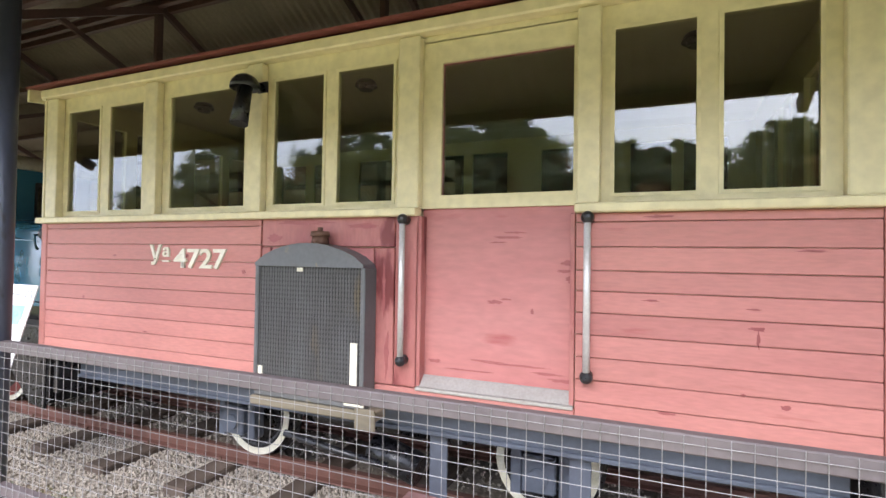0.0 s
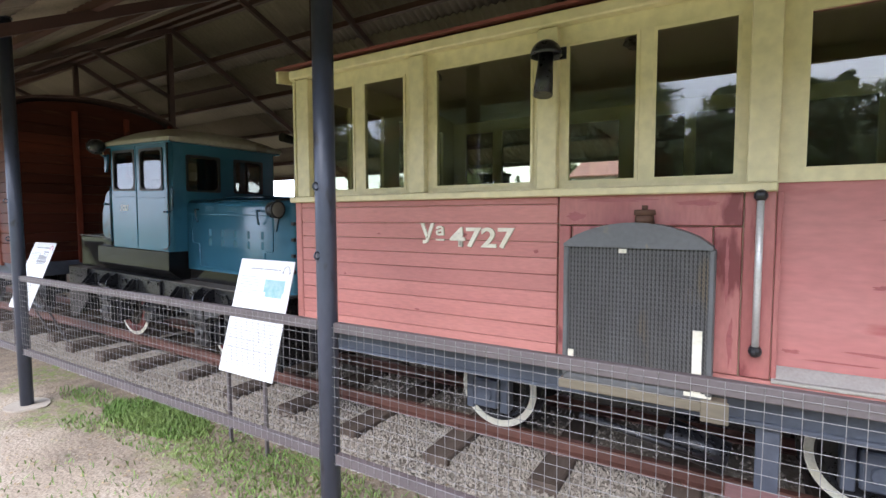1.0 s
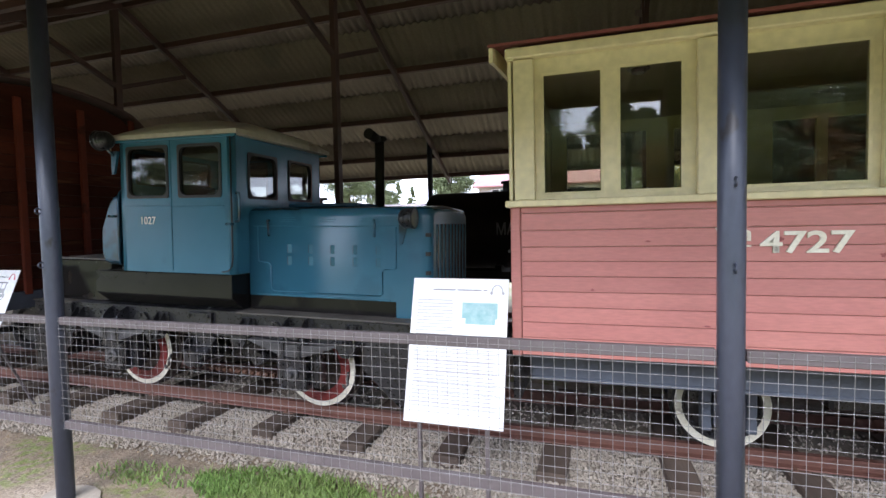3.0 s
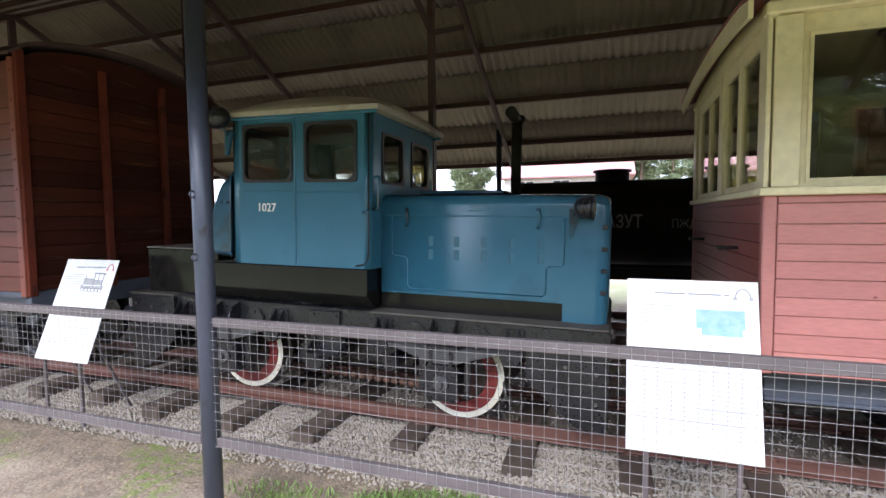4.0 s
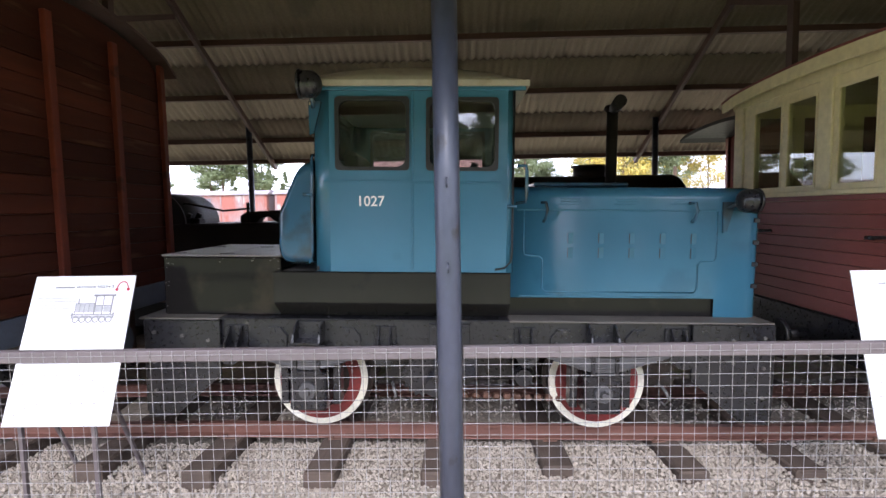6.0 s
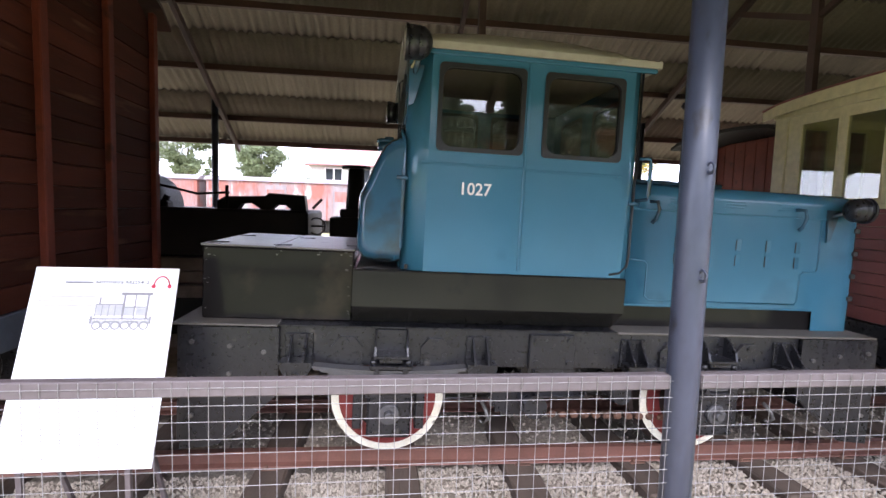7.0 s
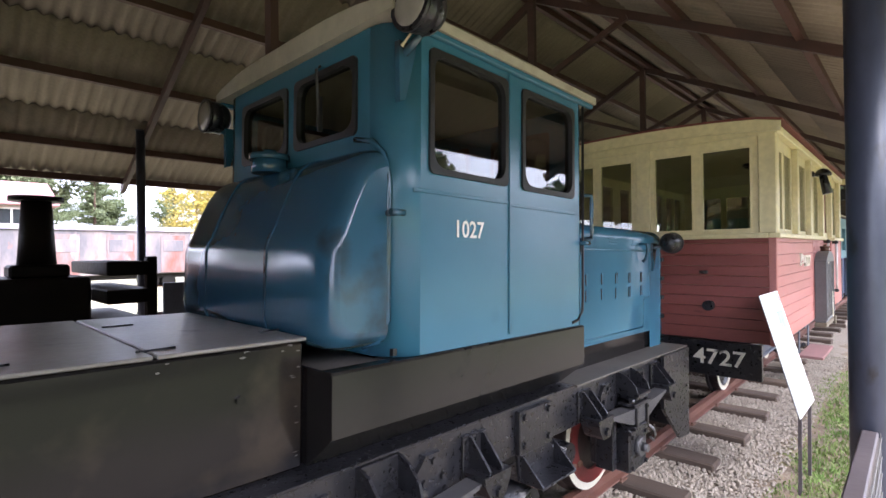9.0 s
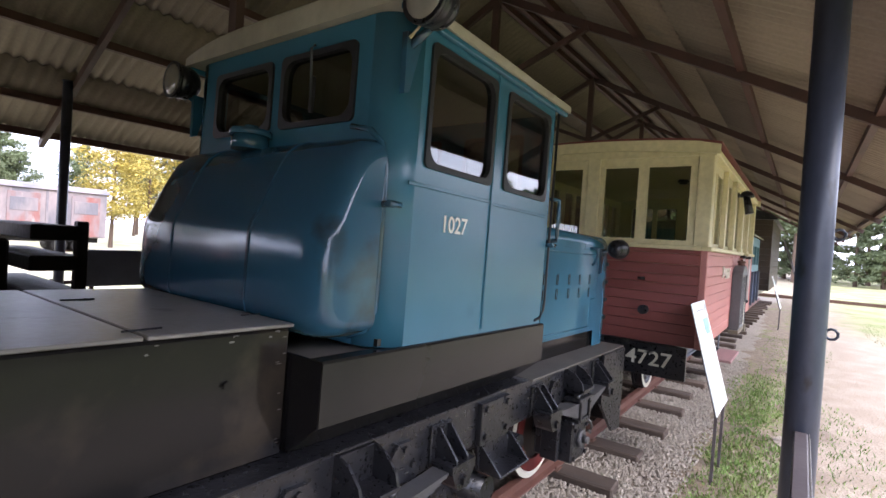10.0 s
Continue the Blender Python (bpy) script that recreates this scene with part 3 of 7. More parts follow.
for i, x in enumerate(FRAMES):
    near = 3 <= i <= 7
    shed_post(x, NEAR_Y, roof_z(NEAR_Y) - 0.05, 0.052, near, "round blue-grey steel post at the fence line" if near else "round blue-grey steel post of the open shed")
    shed_post(x, FAR_Y, 3.42, 0.055, False, "round dark steel post under the far eave")
    tr = thing("roof_truss", x, RIDGE_Y, 3.0, "dark brown steel rafters with a braced middle post", "roof truss", "shed roof trusses")
    for s in (-1, 1):
        y1 = RIDGE_Y + s * 4.98
        bm = bmesh.new()
        beam(bm, (x + 0.065, RIDGE_Y, RIDGE_Z - 0.16), (x + 0.065, y1, roof_z(y1) - 0.16), 0.06, 0.1)
        hang("rafter", bm, RAFTER, tr)
        bm = bmesh.new()
        ys = RIDGE_Y + s * 1.35
        beam(bm, (x - 0.01, RIDGE_Y, 4.0), (x - 0.01, ys, roof_z(ys) - 0.2), 0.05, 0.07)
        hang("strut", bm, RAFTER, tr)
    bm = bmesh.new()
    box(bm, x - 0.05, x + 0.02, RIDGE_Y - 0.05, RIDGE_Y + 0.05, LEVEL, RIDGE_Z - 0.2)
    hang("middle_post", bm, RAFTER, tr)

roof = thing("roof", 0, RIDGE_Y, 2.8, "pitched roof of weathered corrugated cement sheets", "roof")
roof["kind"] = "structure"
X0, X1 = FRAMES[0] - 0.6, FRAMES[-1] + 0.6
for s in (-1, 1):
    for d in (0.1, 0.85, 1.94, 3.05, 4.2, 4.88):
        y = RIDGE_Y + s * d
        bm = bmesh.new()
        box(bm, X0, X1, y - 0.035, y + 0.035, roof_z(y) - 0.125, roof_z(y) - 0.035)
        hang("purlin", bm, PURLIN, roof)


def roof_sheets():
    """Corrugated sheets in overlapping rows on both slopes."""
    rnd = random.Random(3)
    verts, faces = [], []
    cols, rows, wave = int((X1 - X0) / 1.04), 4, 0.13
    for s in (-1, 1):
        for r in range(rows):
            d0, d1 = r * 1.235 - 0.02, r * 1.235 + 1.3
            for c in range(cols):
                x0 = X0 + c * 1.04
                off = rnd.uniform(-0.004, 0.004)
                base = len(verts)
                n = 33
                for k in range(n):
                    x = x0 + 1.06 * k / (n - 1)
                    wz = 0.022 * math.cos(2 * math.pi * (x - X0) / wave)
                    for d, lift in ((d0, 0.0), (d1, 0.014)):
                        y = RIDGE_Y + s * d
                        for th in (0.0, 0.007):
                            verts.append((x, y, RIDGE_Z - SLOPE * d + wz + off + th - 0.008 * r + lift))
                for k in range(n - 1):
                    a, b = base + 4 * k, base + 4 * k + 4
                    faces += [(a, a + 2, b + 2, b), (a + 1, b + 1, b + 3, a + 3), (a, b, b + 1, a + 1), (a + 2, a + 3, b + 3, b + 2)]
    me = bpy.data.meshes.new("roof_sheets")
    me.from_pydata(verts, [], faces)
    me.polygons.foreach_set("use_smooth", [True] * len(me.polygons))
    me.materials.append(SLATE)
    return me


sheets = new("roof_sheets", roof_sheets())
sheets.parent, sheets.location = roof, (0, -RIDGE_Y, -2.8)
tagged(sheets, "weathered beige corrugated cement sheets", kind="stuff")

# ---- the wire fence along the path ----
RAIL_Z, LOW_Z = 1.158, 0.48


def fence_bay(x0, x1):
    t = thing("wire_fence", x0, NEAR_Y, 0, "dark steel fence rails with welded wire mesh", "fence", "fence bays")
    for name, z, h in (("top_rail", RAIL_Z, 0.05), ("bottom_rail", LOW_Z, 0.05)):
        bm = bmesh.new()
        box(bm, x0 + 0.055, x1 - 0.055, NEAR_Y - 0.02, NEAR_Y + 0.02, z - h / 2, z + h / 2, 0.004)
        hang(name, bm, RAILING, t)
    bm = bmesh.new()
    n = int((x1 - x0 - 0.12) / 0.05)
    rnd = random.Random(int(x0 * 7))
    for k in range(n + 1):
        x = x0 + 0.06 + k * 0.05
        dx = rnd.uniform(-0.004, 0.004)
        rod(bm, (x, NEAR_Y - 0.024, LOW_Z - 0.03), (x + dx, NEAR_Y - 0.024, RAIL_Z + 0.024), 0.0011, seg=4, caps=False)
    z = LOW_Z - 0.02
    while z < RAIL_Z + 0.02:
        rod(bm, (x0 + 0.05, NEAR_Y - 0.0265, z), (x1 - 0.05, NEAR_Y - 0.0265, z + rnd.uniform(-0.006, 0.006)), 0.0011, seg=4, caps=False)
        z += 0.05
    o = hang("wire_mesh", bm, WIRE, t, "galvanised welded wire mesh")
    o["kind"] = "stuff"
    return t


for a, b in zip(FRAMES[3:8], FRAMES[4:8]):
    fence_bay(a, b)
fence_bay(FRAMES[2], FRAMES[3])

# ---- the railcar: red planks below, cream window band above ----
CX0, CX1, CY0, CY1 = -3.97, 0.78, 2.09, 4.38
Z_LOW, Z_SILL, Z_WIN0, Z_WIN1, Z_EAVE = 0.915, 1.833, 1.893, 2.592, 2.75
coach = thing("railcar", (CX0 + CX1) / 2, YC, RAIL_TOP, "narrow-gauge railcar with faded red planks and cream windows", "railcar")
DOOR0, DOOR1 = -1.04, -0.31


BOARD_JOINTS = (Z_LOW, 1.025, 1.118, 1.212, 1.305, 1.397, 1.487, 1.573, 1.671, 1.774, Z_SILL - 0.02)


def plank_row(x0, x1, y, thick, parent, material, axis="y"):
    """Tongued boards of uneven height over one stretch of wall."""
    for z0, z1 in zip(BOARD_JOINTS, BOARD_JOINTS[1:]):
        bm = bmesh.new()
        if axis == "y":
            box(bm, x0, x1, y, y + thick, z0 + 0.0015, z1 - 0.0015, 0.0025)
        else:
            box(bm, y, y + thick, x0, x1, z0 + 0.0015, z1 - 0.0015, 0.0025)
        hang("plank", bm, material, parent)


for side, y in ((0, CY0), (1, CY1 - 0.03)):
    plank_row(CX0 + 0.06, -2.0 if side == 0 else CX1 - 0.05, y, 0.03, coach, RED)
    if side == 0:
        plank_row(DOOR1 + 0.006, CX1 - 0.06, y, 0.03, coach, RED)
# end boards, their shade carried by the darker red
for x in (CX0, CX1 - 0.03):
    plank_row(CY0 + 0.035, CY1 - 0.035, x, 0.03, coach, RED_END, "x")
# lining behind the boards
bm = bmesh.new()
panel(bm, "y", CY0 + 0.032, CY0 + 0.05, CX0 + 0.05, CX1 - 0.05, Z_LOW + 0.01, Z_SILL, [(DOOR0, DOOR1, 0.99, Z_SILL + 0.1)])
panel(bm, "y", CY1 - 0.05, CY1 - 0.032, CX0 + 0.05, CX1 - 0.05, Z_LOW + 0.01, Z_SILL, [])
panel(bm, "x", CX0 + 0.032, CX0 + 0.05, CY0 + 0.05, CY1 - 0.05, Z_LOW + 0.01, Z_SILL, [])
panel(bm, "x", CX1 - 0.05, CX1 - 0.032, CY0 + 0.05, CY1 - 0.05, Z_LOW + 0.01, Z_SILL, [])
hang("lining", bm, INNER, coach)
for cx in (CX0 - 0.004, CX1 - 0.056):
    for cy in (CY0 - 0.004, CY1 - 0.056):
        bm = bmesh.new()
        box(bm, cx, cx + 0.06, cy, cy + 0.06, Z_LOW - 0.005, Z_SILL - 0.005, 0.006)
        hang("corner_board", bm, RED, coach)
# worn panel behind the radiator and the door post
for x0, x1, z0, z1 in ((-1.99, -1.165, 1.665, 1.822), (-1.275, -1.165, 0.995, 1.66), (-1.99, -1.93, 0.92, 1.66), (-1.16, -1.045, 0.995, 1.822), (-1.92, -1.28, 0.92, 1.66)):
    bm = bmesh.new()
    box(bm, x0, x1, CY0 - 0.001, CY0 + 0.03, z0, z1, 0.004)
    hang("board", bm, RED_OLD, coach)
bm = bmesh.new()
box(bm, -1.27, DOOR1 + 0.004, CY0, CY0 + 0.03, Z_LOW, 0.99, 0.004)
hang("door_step_board", bm, RED, coach)
# the door
bm = bmesh.new()
panel(bm, "y", CY0 + 0.06, CY0 + 0.09, DOOR0, DOOR1, 0.995, 2.66, [(-0.945, -0.325, 1.915, 2.555)])
door = hang("door", bm, RED_DOOR, coach, "recessed flat red door with a window")
bm = bmesh.new()
panel(bm, "y", CY0 + 0.045, CY0 + 0.062, DOOR0, DOOR1, 1.852, 2.665, [(-0.945, -0.325, 1.915, 2.555)])
hang("window_frame", bm, CREAM, door, "cream door window frame")
bm = bmesh.new()
box(bm, -0.945, -0.325, CY0 + 0.072, CY0 + 0.076, 1.915, 2.555)
hang("window_pane", bm, PANE, door).visible_shadow = False
bm = bmesh.new()
box(bm, DOOR0, DOOR1, CY0 - 0.012, CY0 + 0.06, 0.985, 1.002, 0.003)
prism(bm, [(CY0 + 0.058, 1.0), (CY0 + 0.058, 1.05), (CY0 + 0.05, 1.05), (CY0 + 0.0, 1.004)], "x", DOOR0 + 0.005, DOOR1 - 0.005)
hang("threshold", bm, ZINC, coach, "worn grey metal threshold")
for x in (DOOR0 - 0.002, DOOR1 - 0.018):
    bm = bmesh.new()
    box(bm, x, x + 0.02, CY0 + 0.002, CY0 + 0.06, 1.0, Z_SILL - 0.02, 0.003)
    hang("door_jamb", bm, RED_OLD, coach)

# cream band
NEAR_WINS = [(-3.775, -3.445), (-3.345, -3.02), (-2.778, -2.168), (-1.963, -1.627), (-1.542, -1.205), (-0.161, 0.153), (0.24, 0.557)]
FAR_WINS = [(-3.775, -3.445), (-3.345, -3.02), (-2.778, -2.168), (-1.963, -1.627), (-1.542, -1.205), (-0.9, -0.35), (-0.16, 0.152), (0.238, 0.552)]
bm = bmesh.new()
panel(bm, "y", CY0 + 0.045, CY0 + 0.075, CX0 + 0.04, CX1 - 0.04, Z_SILL + 0.02, Z_EAVE, [(a, b, Z_WIN0, Z_WIN1) for a, b in NEAR_WINS] + [(DOOR0, DOOR1, Z_SILL, 2.66)])
wall = hang("window_wall", bm, CREAM, coach, "cream-painted window band")
bm = bmesh.new()
panel(bm, "y", CY1 - 0.075, CY1 - 0.045, CX0 + 0.04, CX1 - 0.04, Z_SILL + 0.02, Z_EAVE, [(a, b, Z_WIN0, Z_WIN1) for a, b in FAR_WINS])
far_wall = hang("window_wall", bm, CREAM, coach, "cream-painted window band")
END_WINS = [(2.27, 2.645), (2.735, 3.067), (3.297, 3.622), (3.705, 4.08)]
end_walls = []
for x in (CX0 + 0.012, CX1 - 0.05):
    bm = bmesh.new()
    panel(bm, "x", x, x + 0.038, CY0 + 0.05, CY1 - 0.05, Z_SILL + 0.02, Z_EAVE + 0.06, [(a, b, Z_WIN0, Z_WIN1) for a, b in END_WINS])
    end_walls.append(hang("window_wall", bm, CREAM, coach, "cream-painted end wall with windows"))


def frame_and_pane(owner, axis, w, a, b, z0, z1, out):
    """A slim sash round one opening, with its pane."""
    bm = bmesh.new()
    k = 0.022
    lo, hi = min(w, w + out), max(w, w + out)
    if axis == "y":
        panel(bm, "y", lo, hi, a - 0.012, b + 0.012, z0 - 0.012, z1 + 0.012, [(a + 0.004, b - 0.004, z0 + 0.004, z1 - 0.004)])
    else:
        panel(bm, "x", lo, hi, a - 0.012, b + 0.012, z0 - 0.012, z1 + 0.012, [(a + 0.004, b - 0.004, z0 + 0.004, z1 - 0.004)])
    f = hang("sash", bm, CREAM, owner)
    bm = bmesh.new()
    m = w - out * 1.6
    if axis == "y":
        box(bm, a, b, m - 0.002, m + 0.002, z0, z1)
    else:
        box(bm, m - 0.002, m + 0.002, a, b, z0, z1)
    g = hang("window_pane", bm, PANE, owner)
    g.visible_shadow = False


for a, b in NEAR_WINS:
    frame_and_pane(wall, "y", CY0 + 0.045, a, b, Z_WIN0, Z_WIN1, -0.006)
for a, b in FAR_WINS:
    frame_and_pane(far_wall, "y", CY1 - 0.045, a, b, Z_WIN0, Z_WIN1, 0.006)
for w, x, out in ((end_walls[0], CX0 + 0.012, -0.006), (end_walls[1], CX1 - 0.012, 0.006)):
    for a, b in END_WINS:
        frame_and_pane(w, "x", x, a, b, Z_WIN0, Z_WIN1, out)
# proud uprights between the windows
for x0, x1 in ((CX0 + 0.025, CX0 + 0.145), (-2.95, -2.84), (-2.12, -2.01), (-1.158, -1.042), (-0.305, -0.21), (0.62, CX1)):
    for y in (CY0 - 0.006, CY1 - 0.044):
        bm = bmesh.new()
        box(bm, x0, x1, y, y + 0.05, Z_SILL + 0.02, 2.685, 0.005)
        hang("upright", bm, CREAM, coach)
for x in (CX0 - 0.008, CX1 - 0.014):
    for y0, y1 in ((CY0 - 0.006, CY0 + 0.12), (3.115, 3.245), (CY1 - 0.14, CY1 + 0.006)):
        bm = bmesh.new()
        box(bm, x, x + 0.022, y0, y1, Z_SILL + 0.02, 2.7, 0.005)
        hang("upright", bm, CREAM, coach)
# sill, cornice, roof
for x0, x1, y0, y1 in ((CX0 - 0.03, -1.042, CY0 - 0.035, CY0 + 0.044), (DOOR1, CX1 + 0.03, CY0 - 0.035, CY0 + 0.044), (CX0 - 0.03, CX1 + 0.03, CY1 - 0.044, CY1 + 0.035), (CX0 - 0.035, CX0 + 0.012, CY0 + 0.046, CY1 - 0.046), (CX1 - 0.012, CX1 + 0.035, CY0 + 0.046, CY1 - 0.046)):
    bm = bmesh.new()
    box(bm, x0, x1, y0, y1, Z_SILL - 0.02, Z_SILL + 0.02, 0.006)
    hang("sill", bm, CREAM, coach)
for y0, y1 in ((CY0 - 0.03, CY0 + 0.044), (CY1 - 0.044, CY1 + 0.03)):
    bm = bmesh.new()
    box(bm, CX0 - 0.02, CX1 + 0.02, y0, y1, 2.69, 2.752, 0.008)
    hang("cornice", bm, CREAM, coach)


def arch(y0, y1, z, rise, n=14):
    return [(y0 + (y1 - y0) * k / n, z + rise * math.sin(math.pi * k / n) ** 0.55) for k in range(n + 1)]


bm = bmesh.new()
a = arch(CY0 - 0.07, CY1 + 0.07, 2.757, 0.085)
prism(bm, a + [(y, z + 0.016) for y, z in a[::-1]], "x", CX0 - 0.112, CX1 + 0.112, smooth=False)
hang("roof", bm, ROOF_RED, coach, "low arched dark red roof")
for x in (CX0 - 0.108, CX1 + 0.085):
    bm = bmesh.new()
    a = arch(CY0 - 0.06, CY1 + 0.06, 2.755, 0.085)
    prism(bm, a + [(y, z - 0.1 if 0 < i < 14 else z - 0.085) for i, (y, z) in list(enumerate(a))[::-1]], "x", x, x + 0.023)
    hang("end_board", bm, CREAM, coach, "curved cream board under the roof end")
for x in (CX0 - 0.012, CX1 - 0.03):
    bm = bmesh.new()
    a = arch(CY0 - 0.02, CY1 + 0.02, 2.7, 0.125)
    prism(bm, [(CY0 - 0.02, 2.68), *a, (CY1 + 0.02, 2.68)], "x", x, x + 0.042)
    hang("end_fascia", bm, CREAM, coach)
bm = bmesh.new()
a = arch(CY0 + 0.05, CY1 - 0.05, 2.7, 0.09)
prism(bm, a + [(y, z + 0.012) for y, z in a[::-1]], "x", CX0 + 0.06, CX1 - 0.06)
hang("inner_ceiling", bm, INNER, coach)
bm = bmesh.new()
box(bm, CX0 + 0.05, CX1 - 0.05, CY0 + 0.05, CY1 - 0.05, 0.93, 0.97)
hang("inner_floor", bm, INNER_FLOOR, coach)
for x in (-3.2, -1.75, 0.2):
    bm = bmesh.new()
    rod(bm, (x, 2.75, 2.74), (x, 2.75, 2.775), 0.075, 0.06, seg=18)
    rod(bm, (x, 2.75, 2.715), (x, 2.75, 2.74), 0.045, 0.05, seg=18)
    hang("ceiling_lamp", bm, BLACK, coach)
for x in (-3.3, -2.2, 0.15):
    bm = bmesh.new()
    box(bm, x - 0.22, x + 0.22, CY1 - 0.95, CY1 - 0.08, 0.97, 1.38, 0.03)
    box(bm, x + 0.16, x + 0.24, CY1 - 0.95, CY1 - 0.08, 1.38, 1.86, 0.03)
    hang("bench", bm, SEAT, coach)
# radiator
bm = bmesh.new()
box(bm, -1.905, -1.285, 1.995, 2.05, 0.915, 1.57)
rad = hang("radiator", bm, RADIATOR, coach, "dark honeycomb radiator with a rounded casing")
bm = bmesh.new()
for k in range(72):
    x = -1.899 + 0.608 * k / 71
    pts = [(x + 0.0034 * (j % 2) * (1 if k % 2 else -1), 0.92 + 0.645 * j / 56) for j in range(57)]
    prism(bm, [(px - 0.0024, pz) for px, pz in pts] + [(px + 0.0024, pz) for px, pz in pts[::-1]], "y", 1.989, 1.996)
o = hang("fin", bm, FIN, rad)
o["kind"] = "stuff"
top = [(-1.93, 1.56)] + [(-1.93 + 0.66 * k / 12, 1.575 + 0.105 * math.sin(math.pi * k / 12) ** 0.7) for k in range(13)] + [(-1.27, 1.56)]
bm = bmesh.new()
prism(bm, top, "y", 1.975, 2.088)
hang("header_tank", bm, RAD_CASE, rad)
for x0, x1 in ((-1.93, -1.905), (-1.285, -1.26)):
    bm = bmesh.new()
    box(bm, x0, x1, 1.975, 2.088, 0.91, 1.562, 0.006)
    hang("side_casing", bm, RAD_CASE, rad)
bm = bmesh.new()
box(bm, -1.93, -1.26, 1.985, 2.088, 0.885, 0.915, 0.006)
hang("bottom_casing", bm, RAD_CASE, rad)
bm = bmesh.new()
rod(bm, (-1.56, 2.03, 1.67), (-1.56, 2.03, 1.715), 0.045, 0.04, seg=18)
rod(bm, (-1.56, 2.03, 1.715), (-1.56, 2.03, 1.74), 0.05, 0.046, seg=8)
rod(bm, (-1.56, 2.03, 1.74), (-1.56, 2.03, 1.76), 0.014, seg=8)
hang("filler_cap", bm, RUST, rad)
for x0, x1, z0, z1 in ((-1.34, -1.302, 0.92, 1.2), (-1.37, -1.26, 0.9, 0.918), (-1.903, -1.875, 0.93, 1.04)):
    bm = bmesh.new()
    box(bm, x0, x1, 1.983, 1.9885, z0, z1)
    hang("paint_strip", bm, OLDWHITE, rad, "chipped white paint strip")
bm = bmesh.new()
box(bm, -1.665, -1.63, 1.984, 1.9885, 1.535, 1.555)
hang("maker_badge", bm, OLDWHITE, rad)
# handrails
for x, z0, z1 in ((-1.103, 1.125, 1.795), (-0.254, 1.137, 1.79)):
    bm = bmesh.new()
    rod(bm, (x, 2.045, z0), (x, 2.045, z1), 0.0145, seg=14)
    h = hang("handrail", bm, CHROME, coach, "silver-painted vertical grab rail")
    for z in (z0, z1):
        bm = bmesh.new()
        bmesh.ops.create_uvsphere(bm, u_segments=12, v_segments=8, radius=0.027, matrix=Matrix.Translation((x, 2.047, z)))
        rod(bm, (x, 2.05, z), (x, 2.092, z), 0.014, 0.024)
        hang("bracket", bm, BLACK, h)
# side lamp
bm = bmesh.new()
rod(bm, (-2.035, 1.99, 2.52), (-2.035, 1.945, 2.31), 0.036, 0.048, seg=20)
lamp = hang("side_lamp", bm, BLACK, coach, "dark hooded side lamp on a bracket")
bm = bmesh.new()
bmesh.ops.create_uvsphere(bm, u_segments=20, v_segments=12, radius=0.08, matrix=Matrix.Translation((-2.035, 1.985, 2.51)))
bmesh.ops.delete(bm, geom=[v for v in bm.verts if v.co.z < 2.50], context="VERTS")
bmesh.ops.solidify(bm, geom=bm.faces[:], thickness=0.004)
for f in bm.faces:
    f.smooth = True
hang("hood", bm, BLACK, lamp)
bm = bmesh.new()
tube(bm, [(-2.035, 2.0, 2.53), (-2.01, 2.03, 2.54), (-1.99, 2.08, 2.54)], 0.012)
box(bm, -2.03, -1.96, 2.068, 2.082, 2.51, 2.57, 0.003)
hang("bracket", bm, BLACK, lamp)
# worn patches of darker paint on boards and door
rp = random.Random(31)


def worn_patch(x, z, w, h, y, material, drip=0.0):
    """A ragged thin flake, wider than high, with an optional run of paint."""
    bm = bmesh.new()
    for x0, z0, ww, hh in [(x, z, w, h)] + ([(x, z - drip / 2, 0.012, drip)] if drip else []):
        n = 18
        ring_pts = []
        for k in range(n):
            a = 2 * math.pi * k / n
            r = rp.uniform(0.55, 1.15)
            ring_pts.append((x0 + 0.5 * ww * r * math.cos(a), z0 + 0.5 * hh * r * math.sin(a)))
        prism(bm, ring_pts, "y", y - 0.0012, y + 0.002)
    return hang("worn_patch", bm, material, door if y > CY0 + 0.03 else coach)


for x, z, w, h, d in ((0.354, 1.37, 0.07, 0.018, 0.075), (-2.565, 1.606, 0.045, 0.022, 0), (-2.118, 1.52, 0.03, 0.024, 0), (0.015, 1.793, 0.12, 0.012, 0), (-0.008, 1.457, 0.07, 0.01, 0), (0.342, 1.441, 0.06, 0.008, 0), (0.439, 1.091, 0.04, 0.02, 0), (0.306, 1.122, 0.02, 0.012, 0), (0.516, 1.659, 0.12, 0.01, 0), (0.044, 1.019, 0.09, 0.01, 0), (-3.5, 1.32, 0.02, 0.016, 0), (-2.9, 1.13, 0.05, 0.01, 0), (-3.2, 1.6, 0.03, 0.012, 0)):
    worn_patch(x, z, w, h, CY0, KNOT, d)
for x, z, w, h in ((-0.345, 1.6, 0.06, 0.03), (-0.355, 1.565, 0.09, 0.018), (-0.33, 1.53, 0.05, 0.04), (-0.615, 1.713, 0.16, 0.012), (-0.58, 1.735, 0.12, 0.01), (-0.66, 1.69, 0.1, 0.008), (-0.562, 1.135, 0.3, 0.012), (-0.36, 1.087, 0.14, 0.02), (-0.7, 1.14, 0.2, 0.01), (-0.43, 1.11, 0.16, 0.012), (-0.672, 1.416, 0.09, 0.02), (-0.62, 1.43, 0.06, 0.01), (-0.5, 1.38, 0.02, 0.03), (-0.97, 1.12, 0.07, 0.02), (-0.8, 1.09, 0.24, 0.01)):
    worn_patch(x, z, w, h, CY0 + 0.06, DOOR_WORN)
